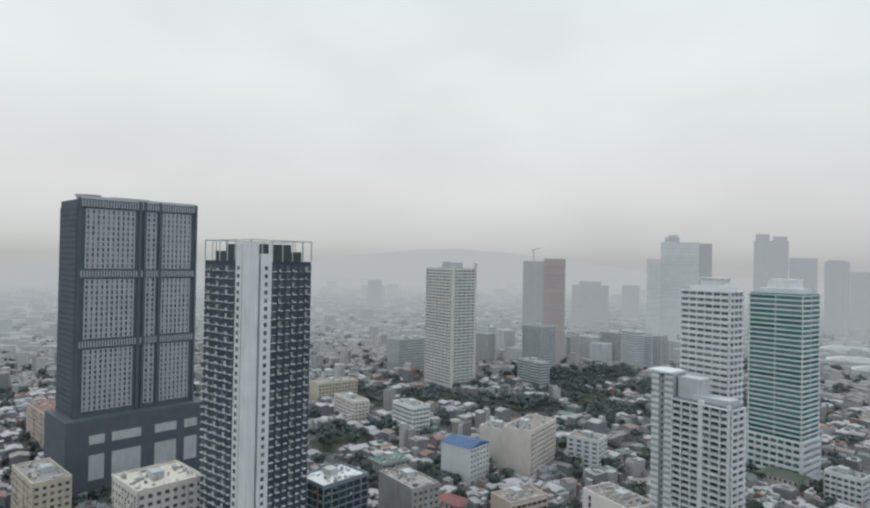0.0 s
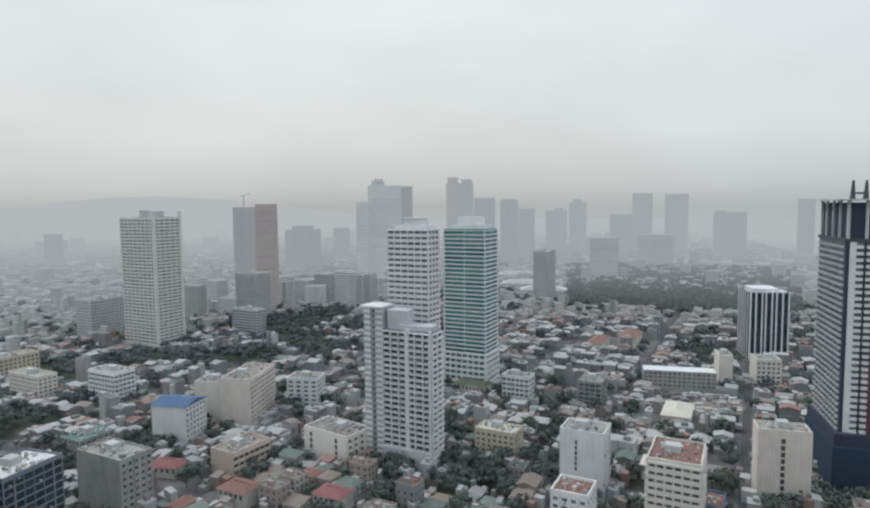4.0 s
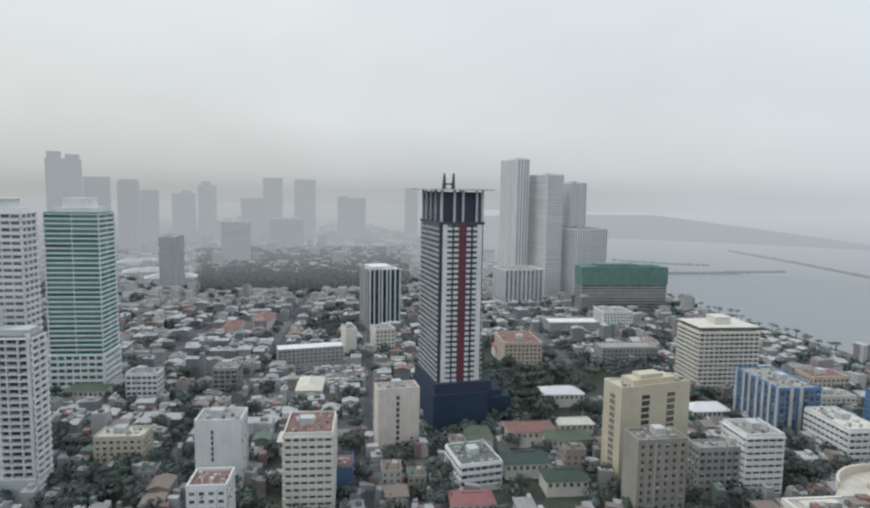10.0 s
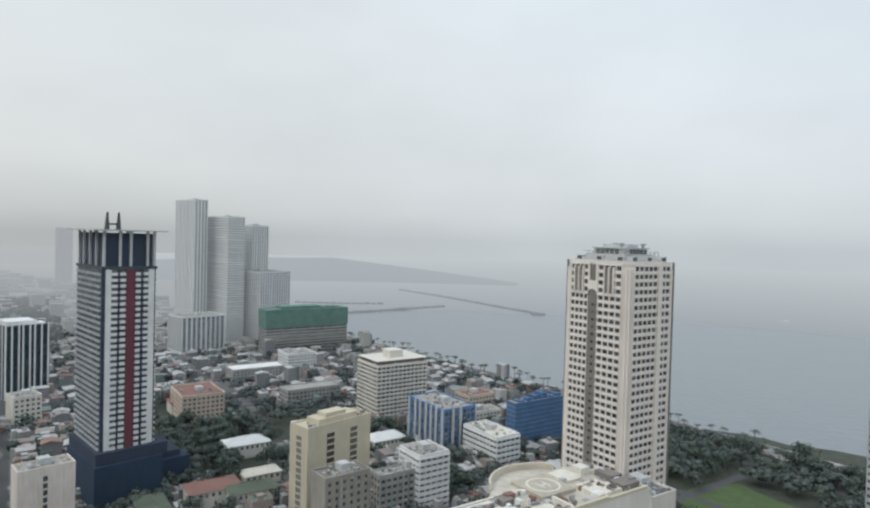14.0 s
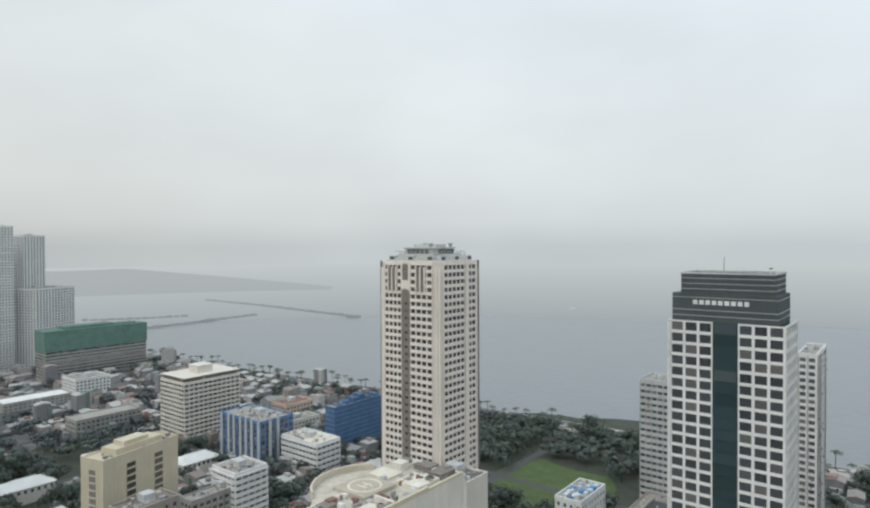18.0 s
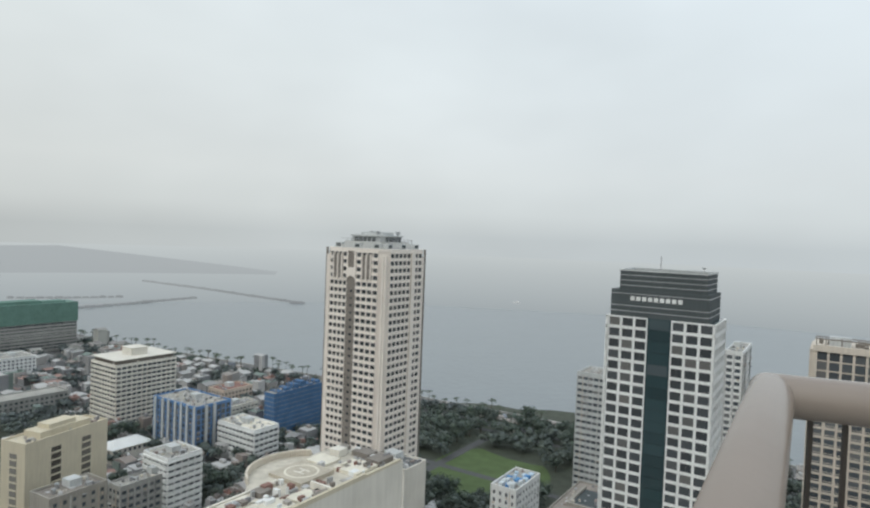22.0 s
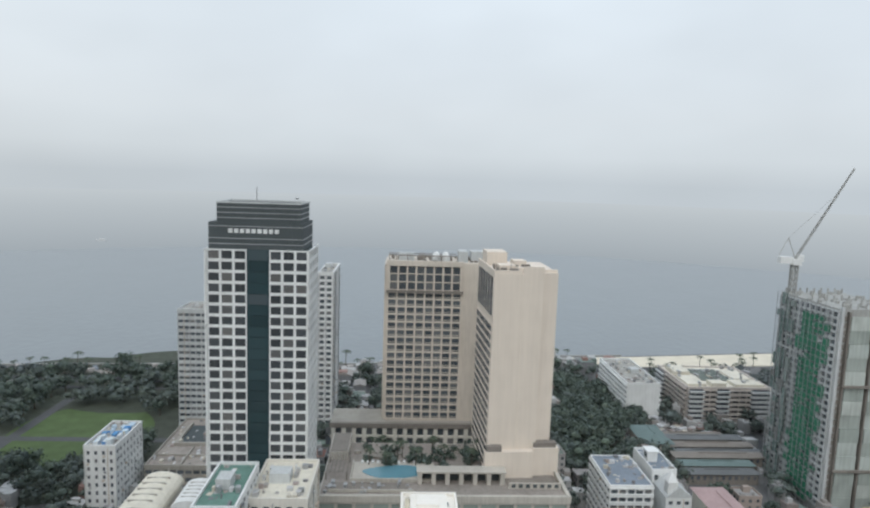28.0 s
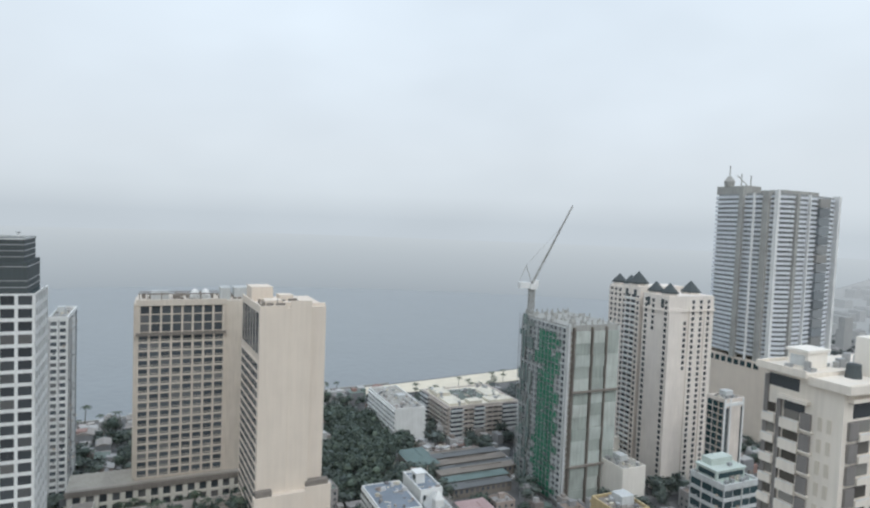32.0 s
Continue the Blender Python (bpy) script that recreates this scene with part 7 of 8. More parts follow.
for name, label, x, y, turn, w, d, h, roof in (
        ("market_hall", "long shed with orange rust-red sheet roof", 217, 265, 66, 16, 26, 9, RUST),
        ("market_hall", "broad shed with mossy olive roof", 227, 247, 66, 14, 24, 9, OLIVE),
        ("market_hall", "old hall with dark green roof", 190, 236, 66, 15, 22, 8, DEEPGREEN),
        ("market_hall", "low hall with dark green roof", 195, 212, 66, 13, 20, 8, DEEPGREEN),
        ("market_hall", "old shed with faded green roof", 187, 273, -24, 13, 20, 8, OLIVE),
        ("warehouse", "shed with pale grey sheet roof", 247, 262, 66, 11, 20, 8, ROOFLIGHT),
        ("warehouse", "small shed with faded red roof", 144, 214, 66, 12, 18, 8, BRIGHTRED),
        ("warehouse", "shed with white sheet metal roof", 276, 306, 66, 16, 26, 9, WHITE),
        ("warehouse", "white-roofed shed beside the street", 336, 240, 66, 16, 24, 9, WHITE),
        ("market_hall", "hall with mossy green sheet roof", 2, 453, 66, 15, 24, 9, OLIVE),
        ("market_hall", "low market hall with pale roof", 134, 399, -24, 16, 30, 8, ROOFLIGHT),
        ("warehouse", "shed with pale weathered sheet roof", 99, 314, 66, 13, 20, 8, ROOFLIGHT),
        ("market_hall", "hall with faded pink sheet roof", 318, 421, 66, 16, 26, 9, BRIGHTRED),
        ("row_house", "long building with a dusty pink roof", 148, -201, 66, 12, 26, 22, DUSTYPINK),
        ("market_hall", "hall with an olive-yellow sheet roof", 132, -189.5, 76, 10, 21, 21.5, OLIVEYELLOW),
        ("market_hall", "low hall with a teal-grey sheet roof", 235, -254, 66, 15, 24, 7, TEALROOF),
        ("row_house", "low house with a faded red roof", -160, 311, 80, 11, 17, 6, BRIGHTRED),
        ("row_house", "small house with a faded red roof", -181, 317, 80, 10, 14, 6, BRIGHTRED),
        ("row_house", "old house with red tile roof", -110, 281, 66, 12, 16, 8, RUST),
        ("row_house", "low house with faded red roof", -64, 277, 66, 11, 15, 8, BRIGHTRED),
        ("warehouse", "long hall with dull pinkish roof", 163, 630, -24, 16, 44, 9, RUST),
        ("warehouse", "narrow hall with dull pinkish roof", 126, 605, -24, 14, 38, 9, RUST)):
    pitched(name, label, x, y, turn, w, d, h, roof)
for k, (long_, roof) in enumerate(((34, DARKROOF), (36, TEALROOF), (50, BROWN), (50, DARKROOF), (48, BROWN), (46, DARKROOF), (40, BROWN))):
    x, y = 198 + 6.7 * k - 0.407 * long_ / 2, -240 - 2.95 * k - 0.914 * long_ / 2
    pitched("market_shed", ("long market shed with dark weathered sheet roof", "long market shed with teal-grey sheet roof", "long market shed with rusted brown roof")[k % 3],
            x, y, -24, 5.6, long_, 5.5 + (k % 3) * 0.8, roof, BROWN)
g = Geo()
rr = random.Random(83)
for k in range(520):
    a, b = rr.uniform(-34, 40), rr.uniform(-36, 34)
    x, y = 232 + 0.9135 * a + 0.4067 * b, -272 - 0.4067 * a + 0.9135 * b
    w, d, up = rr.choice(((0.9, 2.1, 1.5), (0.9, 2.2, 1.7), (1.6, 1.6, 2.6), (2.4, 1.5, 3.0), (1.1, 2.8, 2.4)))
    if not any((q - x) ** 2 + (e - y) ** 2 < 25 for q, e in ((270, -270), (252, -301))):
        g.box(x - w, x + w, y - d, y + d, 0, up)
tagged(g.part("market_stalls", ODDS), "parked cars and market stalls packed between sheds", "stalls", kind="stuff")
YARD = material("muddy_yard", (0.255, 0.235, 0.22), dirt=0.6, streak=False, grain=0.25)
g = Geo()
g.prism([(158 + 33 * math.cos(2 * math.pi * i / 20) * (1 + 0.12 * math.sin(i * 2.3)), 432 + 27 * math.sin(2 * math.pi * i / 20)) for i in range(20)], 0.0, 0.26)
tagged(g.part("open_yard", YARD), "muddy open yard among the houses", "yard", kind="structure")
plot(158, 432, 27)
SHEDS.append((158, 432, 27))
g = Geo()
rr = random.Random(87)
for k in range(150):
    a, q = rr.uniform(0, 6.283), 30 * math.sqrt(rr.random())
    if q < 15 and rr.random() < 0.75:
        continue
    x, y = 158 + q * 1.05 * math.cos(a), 432 + q * 0.85 * math.sin(a)
    w, d, up = rr.choice(((0.9, 2.1, 1.6), (1.0, 2.2, 1.8), (1.8, 1.4, 2.6), (2.6, 1.6, 3.2)))
    g.box(x - w, x + w, y - d, y + d, 0.2, up)
tagged(g.part("yard_vehicles", ODDS), "parked vehicles and stalls round the yard", "vehicles", kind="stuff")
# white mid-rise blocks dim beyond the tree belt
rr = random.Random(91)
for k in range(16):
    az, d = radians(-24 + k * 1.25 + rr.uniform(-0.4, 0.4)), rr.uniform(800, 985)
    wide, deep, up = rr.uniform(18, 34), rr.uniform(14, 22), rr.choice((22, 28, 34, 42, 50))
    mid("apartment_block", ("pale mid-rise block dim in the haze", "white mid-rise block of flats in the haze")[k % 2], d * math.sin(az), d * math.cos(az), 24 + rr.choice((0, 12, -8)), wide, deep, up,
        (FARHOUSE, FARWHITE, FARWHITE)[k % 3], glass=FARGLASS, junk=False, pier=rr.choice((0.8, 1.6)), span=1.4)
# ---- houses ----


def house_meshes(kind, w, d, h):
    walls, roof, wins = Geo(), Geo(), Geo()
    walls.box(-w / 2, w / 2, -d / 2, d / 2, 0, h)
    o = 0.5
    if kind == "gable":
        r = h + w * 0.17
        roof.add([(-w / 2 - o, -d / 2 - o, h), (w / 2 + o, -d / 2 - o, h), (w / 2 + o, d / 2 + o, h), (-w / 2 - o, d / 2 + o, h), (0, -d / 2 - o, r), (0, d / 2 + o, r)],
                 [(0, 4, 5, 3), (1, 2, 5, 4), (0, 1, 4), (2, 3, 5), (3, 2, 1, 0)])
    elif kind == "hip":
        r = h + w * 0.16
        q = d * 0.22
        roof.add([(-w / 2 - o, -d / 2 - o, h), (w / 2 + o, -d / 2 - o, h), (w / 2 + o, d / 2 + o, h), (-w / 2 - o, d / 2 + o, h), (0, -q, r), (0, q, r)],
                 [(0, 4, 5, 3), (1, 2, 5, 4), (0, 1, 4), (2, 3, 5), (3, 2, 1, 0)])
    elif kind == "shed":
        roof.add([(-w / 2 - o, -d / 2 - o, h), (w / 2 + o, -d / 2 - o, h + 1.4), (w / 2 + o, d / 2 + o, h + 1.4), (-w / 2 - o, d / 2 + o, h),
                  (-w / 2 - o, -d / 2 - o, h - 0.3), (w / 2 + o, -d / 2 - o, h), (w / 2 + o, d / 2 + o, h), (-w / 2 - o, d / 2 + o, h - 0.3)],
                 [(0, 1, 2, 3), (7, 6, 5, 4), (0, 4, 5, 1), (1, 5, 6, 2), (2, 6, 7, 3), (3, 7, 4, 0)])
    else:
        roof.box(-w / 2 + 0.2, w / 2 - 0.2, -d / 2 + 0.2, d / 2 - 0.2, h, h + 0.1)
        for a in (-1, 1):
            walls.box(-w / 2, w / 2, a * d / 2 - 0.15, a * d / 2 + 0.15, h + 0.004, h + 0.9)
            walls.box(a * w / 2 - 0.15, a * w / 2 + 0.15, -d / 2 + 0.15, d / 2 - 0.15, h + 0.004, h + 0.9)
        walls.box(-w * 0.3, -w * 0.05, -d * 0.1, d * 0.2, h, h + 2.6)
        roof.tube(w * 0.25, d * 0.2, h + 0.1, h + 1.7, 0.7, n=8)
        roof.box(w * 0.1, w * 0.28, -d * 0.35, -d * 0.15, h + 0.1, h + 1.0)
    n = max(1, int(h / 3))
    for j in range(n):
        z = 0.9 + j * 3.0
        if z + 1.4 > h:
            break
        for i in range(max(2, int(w / 2.6))):
            x = -w / 2 + (i + 0.5) * w / max(2, int(w / 2.6))
            for sgn in (-1, 1):
                wins.box(x - 0.6, x + 0.6, sgn * d / 2 - 0.06, sgn * d / 2 + 0.06, z, z + 1.3)
        for i in range(max(2, int(d / 2.8))):
            y = -d / 2 + (i + 0.5) * d / max(2, int(d / 2.8))
            for sgn in (-1, 1):
                wins.box(sgn * w / 2 - 0.06, sgn * w / 2 + 0.06, y - 0.6, y + 0.6, z, z + 1.3)
    return walls.mesh("house", HOUSEWALL), roof.mesh("roof", HOUSEROOF), wins.mesh("glazing", GLASS)


HOUSES = []
for kind, sizes in (("gable", ((7, 9, 5.5), (8, 11, 7), (6, 8, 4), (9, 12, 8.5))), ("hip", ((8, 10, 6), (8, 9, 8), (10, 11, 7))),
                    ("shed", ((7, 10, 4), (8, 9, 6.5), (6, 7, 3.5))), ("flat", ((8, 10, 9), (9, 11, 12), (7, 9, 6.5), (9, 10, 14)))):
    for w, d, h in sizes:
        HOUSES.append((kind, w, d, h, *house_meshes(kind, w, d, h)))
HOUSE_LABEL = {"gable": "small town house with a ridged sheet-metal roof", "hip": "town house with a hipped sheet-metal roof",
               "shed": "low house under a sloping rusted sheet roof", "flat": "flat-roofed concrete town house with a roof tank"}

PARKS = [(392, 15, 95), (455, 40, 60), (264, 318, 34), (296, 352, 40), (350, 330, 40), (246, -214, 26), (262, -236, 34), (222, -205, 14), (300, -278, 30), (268, -205, 24), (175, 245, 20), (-215, 545, 44), (-215, 730, 58), (300, 420, 40), (250, 290, 24), (420, 100, 50), (60, 262, 18), (50, 368, 13), (-10, 300, 14), (256, 372, 20), (92, 300, 10), (452, -20, 60), (279, 335, 30), (327, 335, 30), (177, 214, 13), (204, 196, 14), (232, 181, 12), (306, 165, 14), (351, 247, 18),
         (-150, 590, 36), (-205, 640, 34), (-120, 690, 38), (-270, 690, 30), (-180, 790, 40), (10, 312, 14), (-36, 281, 9), (320, -270, 26), (-367, 510, 34), (-300, 545, 38), (-290, 380, 20), (223, 584, 26), (-181, 632, 34)]


def free(x, y, r):
    if x > shore_x(y) - 24:
        return False
    for a, b, q in TAKEN:
        if (a - x) ** 2 + (b - y) ** 2 < (q + r * 0.75) ** 2:
            return False
    return True


def in_park(x, y):
    return any((a - x) ** 2 + (b - y) ** 2 < q * q for a, b, q in PARKS)


hr = random.Random(21)
for q in ((330, -400, 62), (300, -500, 80), (270, -620, 80)):
    plot(*q)
spots, far_spots, tree_spots, far_tree_spots = [], [], [], []
LANE = course(24)
CROSS = course(114)
for i in range(-88, 89):
    for j in range(-84, 85):
        if i % 7 == 0 or j % 8 == 0:
            continue
        u, v = i * 11.4 + hr.uniform(-1, 1), j * 12.6 + hr.uniform(-1, 1)
        x, y = LANE[0] * v + CROSS[0] * u, LANE[1] * v + CROSS[1] * u
        dist, az = math.hypot(x, y), math.degrees(math.atan2(x, y))
        if dist < 205 or dist > 1000 or (az < -72) or (az > 186) or not free(x, y, 6):
            continue
        if 9.0 < az < 27 and dist > 850:
            continue
        if in_park(x, y):
            (tree_spots if dist < 470 else far_tree_spots).append((x, y))
            continue
        t = hr.random()
        green = 0.30 if az > 25 else 0.22
        if t < green:
            (tree_spots if dist < 470 else far_tree_spots).append((x, y))
        elif t < 0.95:
            (spots if dist < 455 else far_spots).append((x, y, dist, az))
spots.sort(key=lambda q: q[2])
for x, y, dist, az in spots[:300]:
    kind, w, d, h, mw, mr, mg = hr.choice(HOUSES)
    m = pose(x, y, 0, 0, 0, 66 + hr.choice((0, 90)) + hr.uniform(-4, 4))
    ob = new("house", mw)
    ob.matrix_world = m
    tagged(ob, HOUSE_LABEL[kind], "house", "town houses")
    for nm, me in (("roof", mr), ("glazing", mg)):
        c = new(nm, me)
        c.parent = ob
        if nm == "glazing":
            c["kind"] = "stuff"


def joined_houses(name, label, pts, seed, wall, roof, lo, hi, size=(8, 14)):
    r = random.Random(seed)
    wg, rg = Geo(), Geo()
    for x, y, *_ in pts:
        w, d, h = r.uniform(*size), r.uniform(*size), r.uniform(lo, hi) * (2.2 if r.random() < 0.05 else 1)
        a = radians(66 + r.choice((0, 90)) + r.uniform(-6, 6))
        c, s = math.cos(a), math.sin(a)
        at = lambda p, q, z: (x + c * p - s * q, y + s * p + c * q, z)
        wg.box(-w / 2, w / 2, -d / 2, d / 2, 0, h, at)
        if r.random() < 0.6:
            k = h + w * 0.15
            rg.add([at(*p) for p in ((-w / 2 - .4, -d / 2 - .4, h), (w / 2 + .4, -d / 2 - .4, h), (w / 2 + .4, d / 2 + .4, h), (-w / 2 - .4, d / 2 + .4, h), (0, -d / 2 - .4, k), (0, d / 2 + .4, k))],
                   [(0, 4, 5, 3), (1, 2, 5, 4), (0, 1, 4), (2, 3, 5)])
        else:
            rg.box(-w / 2 + .3, w / 2 - .3, -d / 2 + .3, d / 2 - .3, h + 0.01, h + 0.4, at)
            rg.box(-w / 4, 0, -d / 4, d / 8, h + 0.41, h + 2.2, at)
        for _ in range(r.choice((1, 2, 3))):  # lean-tos, sheds and upper rooms
            p, q, e = r.uniform(-w * .7, w * .7), r.uniform(-d * .7, d * .7), r.uniform(1.2, 3.2)
            top = r.uniform(0.4, 1.25) * h
            rg.box(p - e, p + e, q - e * r.uniform(.5, 1), q + e, h * 0.3, top, at)
    a = tagged(wg.part(name, wall), label, "houses", kind="stuff")
    tagged(rg.part(name + "_roofs", roof), "mixed sheet and concrete roofs of the far quarter", "roofs", kind="stuff")
    return a


joined_houses("near_quarter", "dense low town houses between the blocks", spots[300:], 6, FARWALL, FARROOF, 4, 10, (6.5, 11))
def built(x, y, gap):
    """Whether a spot lies on a named building."""
    for a, b, dr, wl, wr in FOOT:
        (ux, uy), (vx, vy) = course(dr), course(dr - 90)
        p, q = (x - a) * ux + (y - b) * uy, (x - a) * vx + (y - b) * vy
        if -gap < p < wr + gap and -gap < q < wl + gap:
            return True
    return any((a - x) ** 2 + (b - y) ** 2 < (q + gap) ** 2 for a, b, q in SHEDS)


# sheds, yards and trees that fill the ground between the blocks
fr_ = random.Random(45)
g, fill_trees = Geo(), []
for i in range(-90, 91):
    for j in range(-90, 91):
        u, v = i * 6.1 + fr_.uniform(-2.4, 2.4), j * 6.1 + fr_.uniform(-2.4, 2.4)
        x, y = LANE[0] * v + CROSS[0] * u, LANE[1] * v + CROSS[1] * u
        dist, az = math.hypot(x, y), math.degrees(math.atan2(x, y))
        if not 170 < dist < 540 or az < -70 or az > 180 or x > shore_x(y) - 66 or in_park(x, y):
            continue
        if free(x, y, 6) or built(x, y, 2.6):
            continue
        t = fr_.random()
        if t < 0.30:
            fill_trees.append((x, y))
        elif t < 0.88:
            a = radians(66 + fr_.choice((0, 90)) + fr_.uniform(-7, 7))
            c, s = math.cos(a), math.sin(a)
            w, d, h = fr_.uniform(1.6, 3.6), fr_.uniform(1.6, 3.4), fr_.choice((3, 3.4, 5.5, 6.2, 8.5)) + fr_.uniform(-.4, .4)
            at = lambda p, q, z: (x + c * p - s * q, y + s * p + c * q, z + 0.16 * p * (z > 1))
            g.box(-w, w, -d, d, 0, h, at)
            if fr_.random() < 0.5:
                g.box(-w * 0.3, w * 0.5, -d * 0.6, d * 0.2, h, h + fr_.uniform(0.6, 2.2), at)
tagged(g.part("yard_sheds", FARROOF), "patchwork of small sheds and yards between blocks", "sheds", kind="stuff")
r_ = random.Random(91)
g = Geo()
for x, y, *_ in spots:
    for _ in range(5):
        a = radians(66 + r_.choice((0, 90)) + r_.uniform(-9, 9))
        c, s = math.cos(a), math.sin(a)
        u, v, w, d, h = x + r_.uniform(-8, 8), y + r_.uniform(-8, 8), r_.uniform(0.8, 3.0), r_.uniform(0.8, 2.4), r_.uniform(2, 7.5)
        if free(u, v, 0):
            g.box(-w, w, -d, d, 0, h, lambda p, q, z: (u + c * p - s * q, v + s * p + c * q, z + 0.12 * p * (z > 1)))
tagged(g.part("lean_to_roofs", FARROOF), "patchwork of sheds and lean-to roofs between houses", "sheds", kind="stuff")
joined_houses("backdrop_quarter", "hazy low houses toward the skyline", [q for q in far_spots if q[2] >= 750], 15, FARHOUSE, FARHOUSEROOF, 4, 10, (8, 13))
joined_houses("town_quarter", "dense low town houses in the middle distance", [q for q in far_spots if q[2] < 750], 5, FARWALL, FARROOF, 4, 10, (7, 12))

# ---- trees ----


def crown_geo(g, r, cx, cy, cz, rad, high, count, leaf):
    lumps = [(cx + r.uniform(-.55, .55) * rad, cy + r.uniform(-.55, .55) * rad, cz + r.uniform(-.35, .45) * high, r.uniform(.4, .62)) for _ in range(7)]
    if leaf < 2:  # a rough inner mass behind the leaves
        for lx, ly, lz, q in lumps[:5]:
            a, b = rad * q * 0.58, high * q * 0.58
            rows = [[(lx + a * math.cos(e) * math.cos(m + e) * r.uniform(.8, 1.1), ly + a * math.cos(e) * math.sin(m + e) * r.uniform(.8, 1.1), lz + b * math.sin(e))
                     for m in (0, 1.05, 2.09, 3.14, 4.19, 5.24)] for e in (-0.9, 0.0, 0.9)]
            k0 = [p for row in rows for p in row] + [(lx, ly, lz + b)]
            g.add(k0, [(6 * w + m, 6 * w + (m + 1) % 6, 6 * w + 6 + (m + 1) % 6, 6 * w + 6 + m) for w in (0, 1) for m in range(6)] + [(12 + m, 12 + (m + 1) % 6, 18) for m in range(6)])
    for _ in range(count):
        lx, ly, lz, q = r.choice(lumps)
        d = Vector((r.gauss(0, 1), r.gauss(0, 1), r.gauss(0.15, 0.9))).normalized()
        k = r.uniform(0.72, 1.08)
        p = Vector((lx + d.x * rad * q * k, ly + d.y * rad * q * k, lz + d.z * high * q * k))
        n = (d + Vector((r.uniform(-.7, .7), r.uniform(-.7, .7), r.uniform(-.3, .7)))).normalized()
        a = n.orthogonal().normalized() * leaf * r.uniform(.6, 1.3)
        b = n.cross(a).normalized() * leaf * r.uniform(.5, 1.1)
        g.add([tuple(p - a), tuple(p + b * .8), tuple(p + a * 1.1), tuple(p - b)], [(0, 1, 2, 3)])


def tree_meshes(seed, rad, high):
    r = random.Random(seed)
    trunk, crown = Geo(), Geo()
    t = high * 0.45
    trunk.tube(0, 0, 0, t, 0.38, 0.22, 7)
    for k in range(5):
        a = k * 1.257 + r.uniform(-.3, .3)
        trunk.beam((0, 0, t * r.uniform(.6, .95)), (rad * .6 * math.cos(a), rad * .6 * math.sin(a), high * r.uniform(.6, .85)), 0.2)
    crown_geo(crown, r, 0, 0, high * .68, rad, high * .42, 420, 0.55)
    return trunk.mesh("trunk", BARK), crown.mesh("crown", LEAF)


TREES = [tree_meshes(k, rad, high) for k, (rad, high) in enumerate(((5, 9), (6.5, 11), (4, 8), (7.5, 12), (5.5, 12.5)))]
tr = random.Random(31)
extra = []
for x, y in tree_spots:
    extra.append((x + tr.uniform(-3, 3), y + tr.uniform(-3, 3)))
    if in_park(x, y):
        extra.append((x + tr.uniform(-7, 7), y + tr.uniform(-7, 7)))


def on_lawn(x, y):
    return ((x - 368) / 44) ** 2 + ((y - 22) / 38) ** 2 < 1


near_trees = [p for p in extra if free(*p, 2) and not on_lawn(*p)]
tr.shuffle(near_trees)
LEFT = near_trees[300:]
for x, y in near_trees[:300]:
    tm, cm = tr.choice(TREES)
    root = thing("tree", "broad-crowned dark green street tree", "tree", x, y, 0, tr.uniform(0, 360), "city trees")
    k = tr.uniform(0.8, 1.25)
    root.scale = (k, k, k * tr.uniform(0.85, 1.1))
    for nm, me in (("trunk", tm), ("crown", cm)):
        c = new(nm, me)
        c.parent = root
g = Geo()
gf = Geo()
# farther crowns go to the mesh with the paler, haze-tinted leaf colour
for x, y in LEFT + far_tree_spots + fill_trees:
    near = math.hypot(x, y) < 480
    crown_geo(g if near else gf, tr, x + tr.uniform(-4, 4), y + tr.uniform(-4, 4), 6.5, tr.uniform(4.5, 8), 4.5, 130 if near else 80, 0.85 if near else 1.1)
gb = Geo()
for k in range(170):  # dense grove beside the hotel
    t, o = tr.random(), tr.uniform(-1, 1)
    x, y = 218 + 92 * t + 24 * o, -196 - 86 * t + 16 * o
    if not built(x, y, 3):
        crown_geo(gb, tr, x, y, 6.5 + tr.uniform(-1, 2), tr.uniform(4.5, 7.5), 5.0, 150, 0.8)
tagged(gb.part("grove", LEAF), "dense dark green grove behind the market", "trees", kind="stuff")
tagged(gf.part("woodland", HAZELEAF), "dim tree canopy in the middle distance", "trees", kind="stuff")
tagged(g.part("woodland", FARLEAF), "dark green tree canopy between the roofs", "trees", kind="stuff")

# ---- park, lawn and shore ----
n = 48
g = Geo()
g.prism([(368 + 42 * math.cos(2 * math.pi * i / n), 22 + 36 * math.sin(2 * math.pi * i / n)) for i in range(n)], 0.0, 0.12)
tagged(g.part("lawn", LAWN), "mown oval lawn among park trees", "lawn", kind="structure")
for k, (a, b, q) in enumerate(PARKS):
    g = Geo()
    g.prism([(a + (q + 6) * math.cos(2 * math.pi * i / 24), b + (q + 6) * math.sin(2 * math.pi * i / 24)) for i in range(24)], 0.0, 0.03 + 0.006 * k)
    tagged(g.part("park_ground", PARK), "dark shaded planted ground", "park", kind="structure")
g = Geo()
beach = [(290, -1200), (312, -700), (333, -504), (372, -368), (390, -318)]
